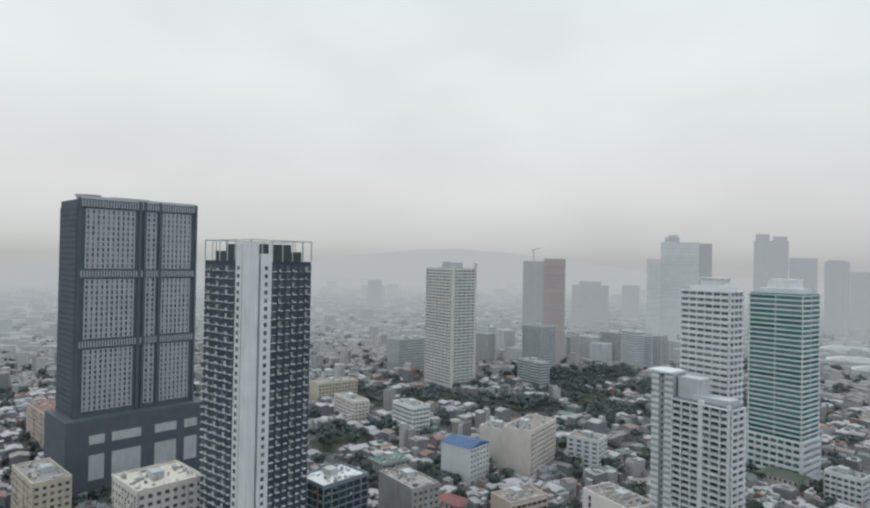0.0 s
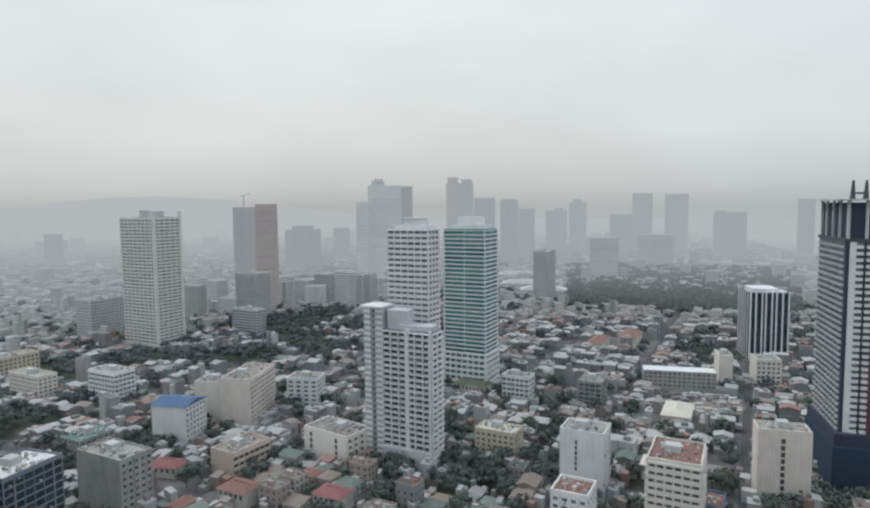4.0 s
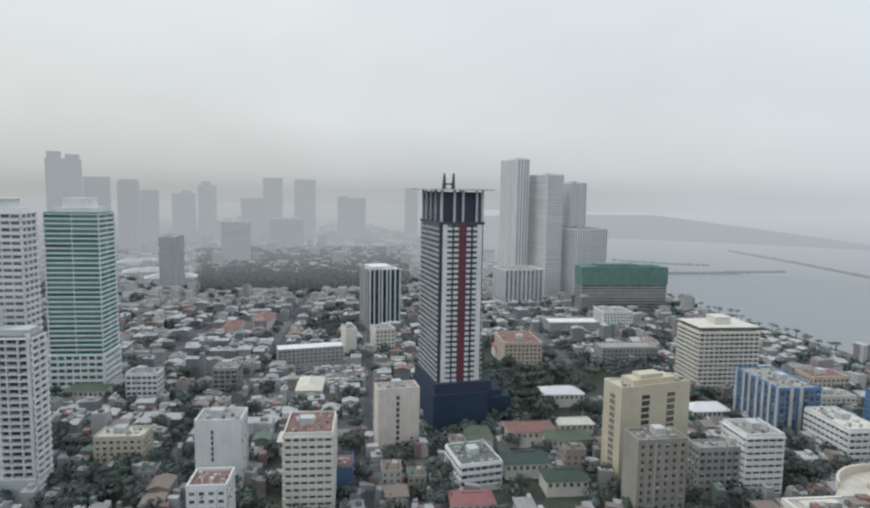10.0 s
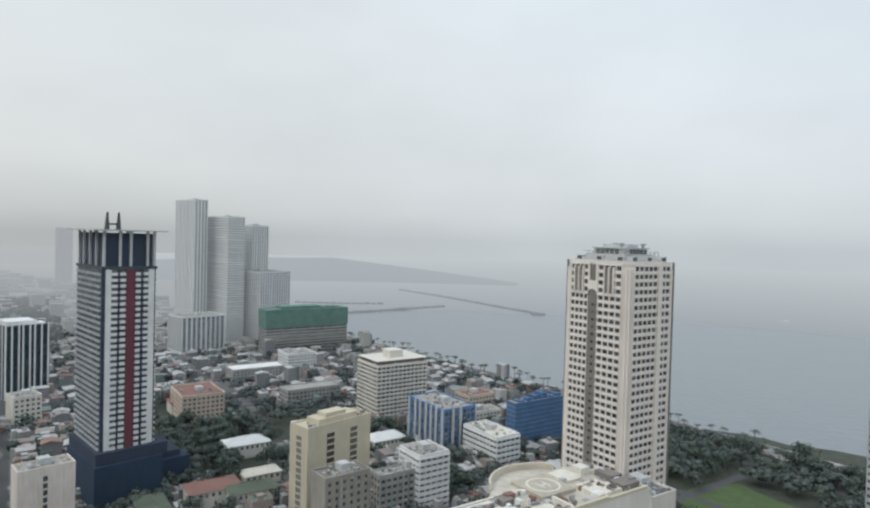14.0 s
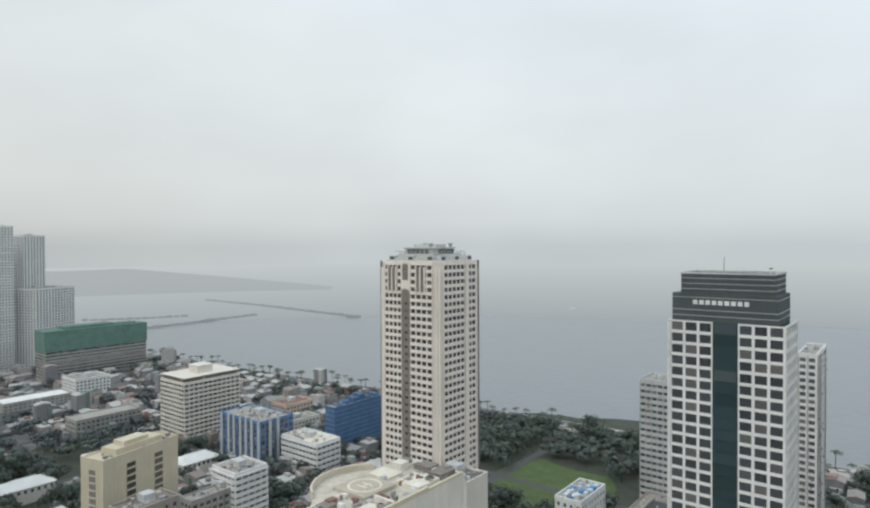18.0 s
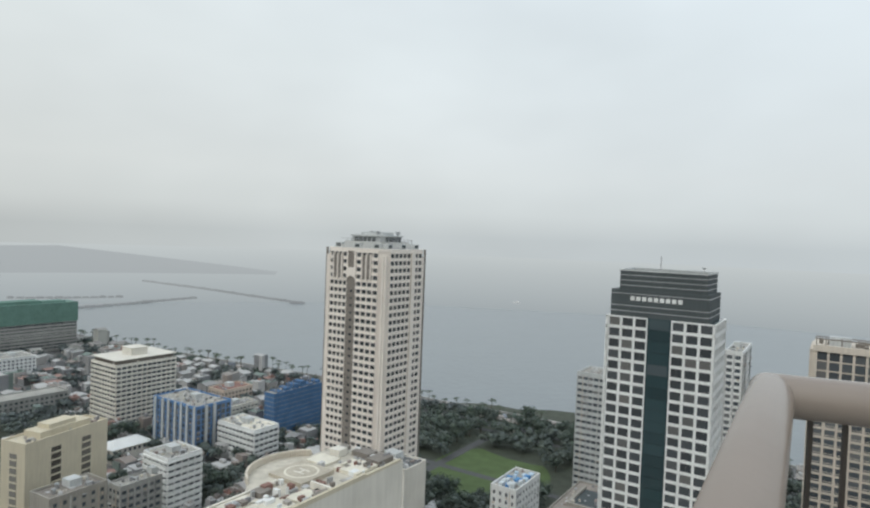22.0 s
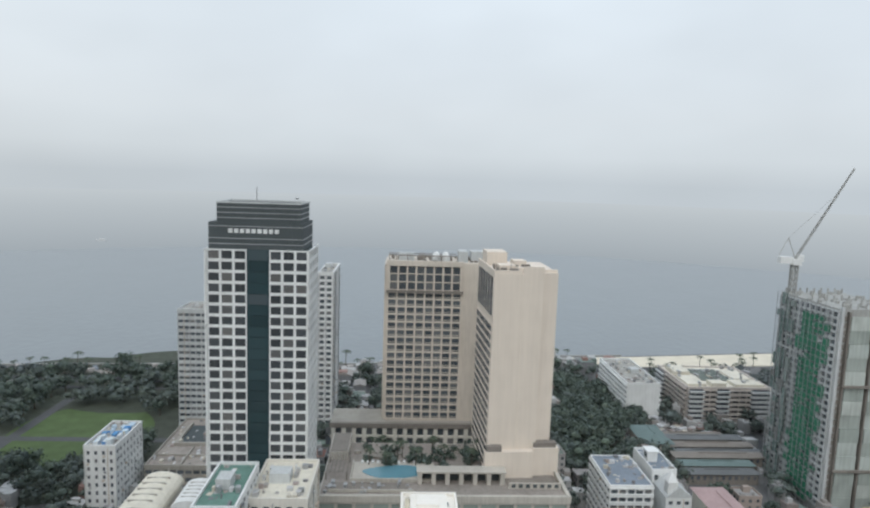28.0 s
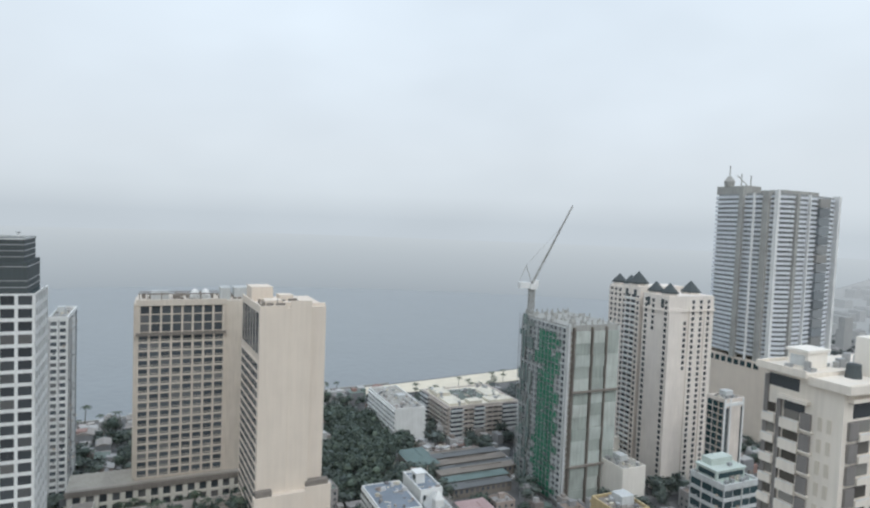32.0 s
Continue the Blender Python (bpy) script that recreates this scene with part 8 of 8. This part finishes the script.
inner = [(372, -322), (346, -362), (298, -500), (278, -700), (250, -1200)]
g.prism(beach + inner, -0.5, 0.5)
tagged(g.part("beach", SAND), "strip of pale dredged sand", "beach", kind="structure")
wallg = Geo()
for (x0, y0), (x1, y1) in zip(SHORE[3:], SHORE[4:12]):
    wallg.beam((x0 + 1.0, y0, 0.3), (x1 + 1.0, y1, 0.3), 1.4)
tagged(wallg.part("seawall", CONCRETE), "low concrete seawall along the bay", "seawall", kind="structure")

# roads of the street grid
g = Geo()
strips = []
for i in range(-84, 88, 7):
    strips.append((i * 11.4, None))
for a, _ in strips:
    for v0 in range(-1000, 1000, 50):
        p = [(LANE[0] * v + CROSS[0] * (a + o), LANE[1] * v + CROSS[1] * (a + o)) for v, o in ((v0, -2.6), (v0, 2.6), (v0 + 50, 2.6), (v0 + 50, -2.6))]
        c = (p[0][0] + p[2][0]) / 2, (p[0][1] + p[2][1]) / 2
        if c[0] < shore_x(c[1]) - 30 and 150 < math.hypot(*c) < 950:
            g.prism(p, 0.0, 0.16)
for j in range(-80, 81, 8):
    for u0 in range(-1000, 1000, 50):
        p = [(LANE[0] * (j * 12.6 + o) + CROSS[0] * u, LANE[1] * (j * 12.6 + o) + CROSS[1] * u) for u, o in ((u0, 3), (u0, -3), (u0 + 50, -3), (u0 + 50, 3))]
        c = (p[0][0] + p[2][0]) / 2, (p[0][1] + p[2][1]) / 2
        if c[0] < shore_x(c[1]) - 30 and 150 < math.hypot(*c) < 950:
            g.prism(list(reversed(p)), 0.0, 0.2)
tagged(g.part("road", ASPHALT), "grey asphalt streets between the blocks", "road", kind="structure")
# bay-side boulevard
g = Geo()
sh = [(x - 26, y) for x, y in SHORE[3:12]]
g.prism(sh + [(x - 18, y - 4) for x, y in reversed(sh)], 0.0, 0.25)
tagged(g.part("boulevard", ASPHALT), "wide boulevard along the bay", "road", kind="structure")

# ---- palms along the shore ----


def palm_meshes(seed, high):
    r = random.Random(seed)
    trunk, crown = Geo(), Geo()
    lean = r.uniform(-.8, .8)
    for k in range(5):
        a, b = k / 5, (k + 1) / 5
        trunk.beam((lean * a * a, 0, high * a), (lean * b * b, 0, high * b), 0.34 - 0.12 * a)
    for k in range(15):
        t = k * 2.4 + r.uniform(-.2, .2)
        up = r.uniform(-.1, .7)
        p = Vector((lean, 0, high))
        d = Vector((math.cos(t), math.sin(t), up))
        s = Vector((-math.sin(t), math.cos(t), 0))
        for q in range(4):
            e = p + d * 0.85
            w0, w1 = 0.5 - 0.09 * q, 0.5 - 0.09 * (q + 1)
            crown.add([tuple(p - s * w0 - Vector((0, 0, .18))), tuple(p), tuple(e), tuple(e - s * w1 - Vector((0, 0, .18)))], [(0, 1, 2, 3)])
            crown.add([tuple(p), tuple(p + s * w0 - Vector((0, 0, .18))), tuple(e + s * w1 - Vector((0, 0, .18))), tuple(e)], [(0, 1, 2, 3)])
            p, d = e, (d + Vector((0, 0, -.42))).normalized()
    return trunk.mesh("trunk", BARK), crown.mesh("crown", PALMLEAF)


PALMS = [palm_meshes(k, h) for k, h in enumerate((7.5, 9, 10.5, 8.5))]
pr = random.Random(8)
placed = 0
for (x0, y0), (x1, y1) in zip(SHORE[4:], SHORE[5:11]):
    length = math.hypot(x1 - x0, y1 - y0)
    for k in range(int(length / 6.2)):
        t = (k + pr.uniform(0, 1)) / (length / 6.2)
        if pr.random() < 0.25:
            continue
        x, y = x0 + (x1 - x0) * t - pr.uniform(3, 22), y0 + (y1 - y0) * t
        tm, cm = pr.choice(PALMS)
        root = thing("palm_tree", "tall coconut palm on the bay-side promenade", "palm", x, y, 0, pr.uniform(0, 360), "shore palms")
        root.scale = (pr.uniform(.85, 1.25),) * 3
        for nm, me in (("trunk", tm), ("crown", cm)):
            c = new(nm, me)
            c.parent = root
for k in range(26):
    x, y = 345 - k * 1.5 + pr.uniform(-16, 8), -345 - k * 7 + pr.uniform(-6, 6)
    tm, cm = pr.choice(PALMS)
    root = thing("palm_tree", "coconut palm behind the pale beach", "palm", x - 12, y, 0, pr.uniform(0, 360), "beach palms")
    for nm, me in (("trunk", tm), ("crown", cm)):
        c = new(nm, me)
        c.parent = root
# palms on the hotel deck
for k in range(44):
    u_, v_ = pr.uniform(46, 70), pr.uniform(14, 66)
    if k >= 34:
        u_, v_ = pr.uniform(27, 41), pr.uniform(12, 66)
    x, y = 159.9 + 0.9135 * u_ + 0.4067 * v_, -128.3 - 0.4067 * u_ + 0.9135 * v_
    tm, cm = pr.choice(PALMS)
    root = thing("palm_tree", "palm on the planted hotel terrace", "palm", x, y, 19.0 if u_ > 44 else 31.6, pr.uniform(0, 360), "terrace palms")
    root.scale = (0.8, 0.8, 0.75)
    for nm, me in (("trunk", tm), ("crown", cm)):
        c = new(nm, me)
        c.parent = root
g = Geo()
for k in range(170):
    t = pr.random()
    y = -150 + 720 * t
    crown_geo(g, pr, shore_x(y) - pr.uniform(20, 62), y, 4.6, pr.uniform(3.5, 6.5), 3.6, 120, 0.75)
tagged(g.part("shore_trees", LEAF), "dark trees along the boulevard", "trees", kind="stuff")
g = Geo()
for k in range(110):
    u_, v_ = pr.uniform(45, 72), pr.uniform(12, 68)
    crown_geo(g, pr, 159.9 + 0.9135 * u_ + 0.4067 * v_, -128.3 - 0.4067 * u_ + 0.9135 * v_, 22.0, pr.uniform(1.6, 3.4), 3.0, 60, 0.5)
for k in range(46):
    u_, v_ = pr.uniform(26, 42), pr.uniform(12, 68)
    crown_geo(g, pr, 159.9 + 0.9135 * u_ + 0.4067 * v_, -128.3 - 0.4067 * u_ + 0.9135 * v_, 33.2, pr.uniform(1.2, 2.8), 2.2, 60, 0.45)
tagged(g.part("terrace_shrubs", LEAF), "dense shrubs on the hotel terrace", "shrubs", kind="stuff")
# pale kiosks, cars and awnings along the promenade
g = Geo()
for k in range(260):
    y = -300 + 900 * pr.random()
    x = shore_x(y) - pr.uniform(6, 50)
    a, b, c = pr.uniform(1, 4), pr.uniform(1, 2.2), pr.uniform(1.2, 3.2)
    g.box(x - b, x + b, y - a, y + a, 0.2, c)
tagged(g.part("kiosks", choice("kiosk_paint", [(0.6, 0.6, 0.58), (0.45, 0.42, 0.4), (0.65, 0.63, 0.6), (0.3, 0.33, 0.38), (0.5, 0.3, 0.27)])), "pale kiosks and awnings on the promenade", "kiosks", kind="stuff")

# ---- the far city, hills and bay works ----
def ring(r0, r1, a0, a1, z, step=4):
    pts = [(r0 * math.sin(radians(a)), r0 * math.cos(radians(a))) for a in range(a0, a1 + 1, step)]
    pts2 = [(r1 * math.sin(radians(a)), r1 * math.cos(radians(a))) for a in range(a1, a0 - 1, -step)]
    return pts + pts2


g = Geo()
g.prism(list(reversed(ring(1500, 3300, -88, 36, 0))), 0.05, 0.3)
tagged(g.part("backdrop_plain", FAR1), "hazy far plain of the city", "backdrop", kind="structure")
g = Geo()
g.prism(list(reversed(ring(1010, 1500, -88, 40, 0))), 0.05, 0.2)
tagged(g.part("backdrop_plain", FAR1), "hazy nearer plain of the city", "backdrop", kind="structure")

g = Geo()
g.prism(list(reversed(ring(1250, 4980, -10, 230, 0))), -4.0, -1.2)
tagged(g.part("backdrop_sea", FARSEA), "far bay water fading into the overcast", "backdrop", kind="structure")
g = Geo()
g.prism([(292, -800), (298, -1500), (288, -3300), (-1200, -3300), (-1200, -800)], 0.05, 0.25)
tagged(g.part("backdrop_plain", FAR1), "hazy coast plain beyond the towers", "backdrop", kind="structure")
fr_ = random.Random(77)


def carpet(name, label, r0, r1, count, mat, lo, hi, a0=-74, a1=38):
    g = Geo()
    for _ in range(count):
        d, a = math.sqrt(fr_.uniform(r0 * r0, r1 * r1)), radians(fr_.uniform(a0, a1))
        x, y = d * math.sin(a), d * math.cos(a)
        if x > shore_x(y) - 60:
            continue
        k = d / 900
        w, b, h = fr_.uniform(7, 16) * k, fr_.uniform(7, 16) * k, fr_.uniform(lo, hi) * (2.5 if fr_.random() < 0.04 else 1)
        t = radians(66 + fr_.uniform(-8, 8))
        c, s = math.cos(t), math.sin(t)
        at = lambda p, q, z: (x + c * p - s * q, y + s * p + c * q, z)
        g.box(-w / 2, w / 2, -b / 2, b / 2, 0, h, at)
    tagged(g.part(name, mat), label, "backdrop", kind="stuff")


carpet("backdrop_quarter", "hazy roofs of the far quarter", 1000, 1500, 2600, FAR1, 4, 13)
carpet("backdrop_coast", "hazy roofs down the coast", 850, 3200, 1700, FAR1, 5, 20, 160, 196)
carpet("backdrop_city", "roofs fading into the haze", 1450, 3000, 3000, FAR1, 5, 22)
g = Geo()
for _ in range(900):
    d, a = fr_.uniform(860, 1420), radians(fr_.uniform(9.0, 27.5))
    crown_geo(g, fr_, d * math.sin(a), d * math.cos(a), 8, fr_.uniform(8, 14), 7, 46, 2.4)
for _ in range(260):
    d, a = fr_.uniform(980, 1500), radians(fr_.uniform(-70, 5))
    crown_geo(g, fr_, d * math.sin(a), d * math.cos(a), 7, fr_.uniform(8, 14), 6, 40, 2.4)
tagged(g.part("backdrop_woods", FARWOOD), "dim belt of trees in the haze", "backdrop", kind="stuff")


def far_tower(az0, az1, top, dist, mat, label, steps=(), bands=0, ribs=0, turn=None):
    """A tower of the skyline between two compass bearings, whose roof stands at an elevation angle."""
    mid_, width = radians((az0 + az1) / 2), 2 * dist * math.tan(radians((az1 - az0) / 2))
    h = 140 + dist * math.tan(radians(top))
    root = thing("distant_tower", label, "tower", dist * math.sin(mid_), dist * math.cos(mid_), 0, -math.degrees(mid_), "skyline towers")
    w, d = width, max(18, width * 0.7)
    g = Geo()
    g.box(-w / 2, w / 2, 0, d, 0, h)
    g.part("body", mat, root)
    if steps:
        s = Geo()
        for a, b, up in steps:
            s.box(-w / 2 + a * w, -w / 2 + b * w, 1, d - 1, h, h + up)
        s.part("roof_step", mat, root)
    if not bands and not ribs:
        ribs, bands = 3, 12
    q = Geo()
    for k in range(bands):
        z = h * (0.25 + 0.73 * k / bands)
        q.box(-w / 2 + 1, w / 2 - 1, -1.2, 0, z, z + h * 0.35 / bands)
    for k in range(ribs):
        s = -w / 2 + (k + 0.5) * w / ribs
        q.box(s - w * 0.12 / ribs * 2, s + w * 0.12 / ribs * 2, -1.5, 0, 10, h - 3)
    q.part("facade_ribs", mat, root)
    return root


HAZY = "skyline tower dim in the haze"
# the haze on these towers is glow in their own material
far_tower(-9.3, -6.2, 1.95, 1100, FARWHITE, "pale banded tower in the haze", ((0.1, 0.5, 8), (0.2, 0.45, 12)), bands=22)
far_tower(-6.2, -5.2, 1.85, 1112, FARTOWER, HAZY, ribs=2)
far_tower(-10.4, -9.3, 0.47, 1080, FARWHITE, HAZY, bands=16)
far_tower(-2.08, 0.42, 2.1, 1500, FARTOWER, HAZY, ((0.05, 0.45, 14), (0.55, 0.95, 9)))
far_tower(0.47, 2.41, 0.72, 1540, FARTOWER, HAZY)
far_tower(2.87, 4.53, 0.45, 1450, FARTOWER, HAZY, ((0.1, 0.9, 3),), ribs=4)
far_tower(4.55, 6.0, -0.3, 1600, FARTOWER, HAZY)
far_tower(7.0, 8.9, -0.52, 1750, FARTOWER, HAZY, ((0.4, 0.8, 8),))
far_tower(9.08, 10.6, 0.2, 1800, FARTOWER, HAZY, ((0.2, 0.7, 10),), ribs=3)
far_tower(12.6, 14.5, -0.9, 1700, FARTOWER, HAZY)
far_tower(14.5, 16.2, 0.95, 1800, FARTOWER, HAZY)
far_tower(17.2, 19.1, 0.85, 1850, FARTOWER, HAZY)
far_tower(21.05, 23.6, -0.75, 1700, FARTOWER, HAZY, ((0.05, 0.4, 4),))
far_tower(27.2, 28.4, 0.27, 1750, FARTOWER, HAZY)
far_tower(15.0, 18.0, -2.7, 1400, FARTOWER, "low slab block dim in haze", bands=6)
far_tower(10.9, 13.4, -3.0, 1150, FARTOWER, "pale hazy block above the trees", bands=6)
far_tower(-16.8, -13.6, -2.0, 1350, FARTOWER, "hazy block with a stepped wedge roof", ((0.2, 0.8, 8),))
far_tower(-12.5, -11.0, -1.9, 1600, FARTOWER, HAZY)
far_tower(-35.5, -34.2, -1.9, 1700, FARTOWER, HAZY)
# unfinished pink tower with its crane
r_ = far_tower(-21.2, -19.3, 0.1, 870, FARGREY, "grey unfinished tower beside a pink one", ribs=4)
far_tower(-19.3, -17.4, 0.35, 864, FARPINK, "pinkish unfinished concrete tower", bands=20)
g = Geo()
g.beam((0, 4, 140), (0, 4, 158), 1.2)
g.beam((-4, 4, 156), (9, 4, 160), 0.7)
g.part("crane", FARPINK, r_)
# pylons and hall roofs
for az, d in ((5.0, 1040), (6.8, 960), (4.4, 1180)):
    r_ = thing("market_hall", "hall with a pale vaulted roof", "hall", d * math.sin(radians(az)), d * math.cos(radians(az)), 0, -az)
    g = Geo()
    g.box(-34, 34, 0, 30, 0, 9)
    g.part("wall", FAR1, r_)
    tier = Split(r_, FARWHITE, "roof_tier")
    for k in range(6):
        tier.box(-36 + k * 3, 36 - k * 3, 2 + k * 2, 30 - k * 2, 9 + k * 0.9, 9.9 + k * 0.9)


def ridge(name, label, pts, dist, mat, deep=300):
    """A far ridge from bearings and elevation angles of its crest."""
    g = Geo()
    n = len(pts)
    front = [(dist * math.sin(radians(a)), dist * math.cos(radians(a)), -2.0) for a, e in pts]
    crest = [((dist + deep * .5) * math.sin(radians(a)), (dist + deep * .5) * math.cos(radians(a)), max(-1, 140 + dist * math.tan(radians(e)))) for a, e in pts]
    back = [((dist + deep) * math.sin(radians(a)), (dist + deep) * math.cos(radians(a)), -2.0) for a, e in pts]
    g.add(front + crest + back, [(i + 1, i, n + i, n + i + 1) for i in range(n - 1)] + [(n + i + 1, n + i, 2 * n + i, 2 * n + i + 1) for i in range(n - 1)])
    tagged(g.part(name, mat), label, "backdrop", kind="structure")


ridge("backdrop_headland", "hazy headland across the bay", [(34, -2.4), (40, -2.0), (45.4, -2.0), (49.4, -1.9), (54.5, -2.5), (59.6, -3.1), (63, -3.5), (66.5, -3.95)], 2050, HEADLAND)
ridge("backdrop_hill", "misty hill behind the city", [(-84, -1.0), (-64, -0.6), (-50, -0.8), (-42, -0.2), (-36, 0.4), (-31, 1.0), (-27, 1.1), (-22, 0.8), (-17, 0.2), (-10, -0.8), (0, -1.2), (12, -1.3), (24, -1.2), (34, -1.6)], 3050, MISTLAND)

def breakwater(name, pts, w):
    g = Geo()
    for (x0, y0), (x1, y1) in zip(pts, pts[1:]):
        n = max(2, int(math.hypot(x1 - x0, y1 - y0) / 14))
        for k in range(n):
            t = (k + 0.5) / n
            x, y = x0 + (x1 - x0) * t, y0 + (y1 - y0) * t
            s = w * fr_.uniform(0.8, 1.2)
            g.tube(x, y, -3, fr_.uniform(1.2, 2.6), s, s * 0.75, 7)
    return tagged(g.part(name, ROCK), "long low rock breakwater in the bay", "breakwater", kind="structure")


breakwater("breakwater", [(1440, 988), (1330, 760), (1164, 467)], 9)
breakwater("breakwater_head", [(1166, 470), (1158, 452), (1150, 466)], 13)
breakwater("breakwater", [(900, 756), (990, 722), (1147, 670)], 10)
breakwater("breakwater", [(985, 951), (1030, 870), (1097, 795)], 8)
boat = thing("boat", "small white boat far out on the bay", "boat", 1385, 37, -1.2, 60)
boat.scale = (1.2, 1.2, 1.2)
g = Geo()
g.prism([(-8, -2), (6, -2), (10, 0), (6, 2), (-8, 2)], 0, 1.8, [(-8.4, -2.6), (6.5, -2.6), (11, 0), (6.5, 2.6), (-8.4, 2.6)])
g.part("hull", FARWHITE, boat)
g = Geo()
g.box(-5, 3, -1.6, 1.6, 1.8, 4.2)
g.part("cabin", FARWHITE, boat)

# ---- the roof terrace under the eye ----
RAIL = material("beige_rail_paint", (0.27, 0.222, 0.187), rough=0.22, dirt=0.15, streak=False, grain=6, bump=0.05, spec=0.7)
BALUSTER = material("dark_bronze_paint", (0.05, 0.042, 0.036), rough=0.5, dirt=0.2, streak=False, grain=8, bump=0.05)
ZR = 139.68
KX, KY = 1.402, -0.39
D2 = Vector((-0.928, 0.373, 0))
D1 = Vector((-0.205, -0.979, 0))
rail = thing("terrace_railing", "beige painted metal railing with dark bronze balusters", "railing", KX, KY, ZR)


def rail_tube(name, d, other, length):
    """Round handrail, mitred where it meets the other one."""
    side = Vector((-d.y, d.x, 0))
    m = d + other
    slope = (side.x * m.y - side.y * m.x) / (d.x * m.y - d.y * m.x)
    g = Geo()
    n = 36
    loop = [(0.045 * math.cos(2 * math.pi * i / n), -0.045 + 0.045 * math.sin(2 * math.pi * i / n)) for i in range(n)]
    a = [tuple(-d * slope * p + side * p + Vector((0, 0, q))) for p, q in loop]
    b = [tuple(d * length + side * p + Vector((0, 0, q))) for p, q in loop]
    g.add(a + b, [tuple(range(2 * n - 1, n - 1, -1))] + [(i, n + i, n + (i + 1) % n, (i + 1) % n) for i in range(n)])
    ob = g.part(name, RAIL, rail)
    for poly in ob.data.polygons:
        poly.use_smooth = len(poly.vertices) == 4
    return ob


rail_tube("top_rail", D2, D1, 2.1)
rail_tube("top_rail", D1, D2, 4.0)
bar = Geo()
bar.box(-0.0045, 0.0045, -0.0045, 0.0045, -1.02, -0.085)
bar_mesh = bar.mesh("baluster", BALUSTER)
for d in (D1, D2):
    for k in range(63 if d is D1 else 32):
        ob = new("baluster", bar_mesh)
        ob.parent = rail
        ob.location = d * (0.075 + k * 0.062)
low = Geo()
low.beam(tuple(Vector((0, 0, -1.0))), tuple(D1 * 4 + Vector((0, 0, -1.0))), 0.04)
low.part("bottom_rail", BALUSTER, rail)
low = Geo()
low.beam(tuple(Vector((0, 0, -0.995))), tuple(D2 * 2.1 + Vector((0, 0, -0.995))), 0.04)
low.part("bottom_rail", BALUSTER, rail)
home = thing("apartment_tower", "pale tower with the roof terrace the eye stands on", "tower", KX, KY, 0)
g = Geo()
p0 = Vector((0, 0, 0)) - D2 * 0.15 - D1 * 0.15
p1, p2 = p0 + D2 * 26, p0 + D1 * 24
p3 = p1 + D1 * 24
g.prism([(p.x, p.y) for p in (p0, p1, p3, p2)], 0, ZR - 1.12)
g.part("wall", IVORY, home)
g = Geo()
q0 = p0 - D2 * 0.12 - D1 * 0.12
q1, q2 = q0 + D2 * 26.3, q0 + D1 * 24.3
q3 = q1 + D1 * 24.3 - D1 * 0.3
g.prism([(p.x, p.y) for p in (q0, q1, q3, q2)], ZR - 1.12, ZR - 1.02)
g.part("terrace_floor", CONCRETE, home)
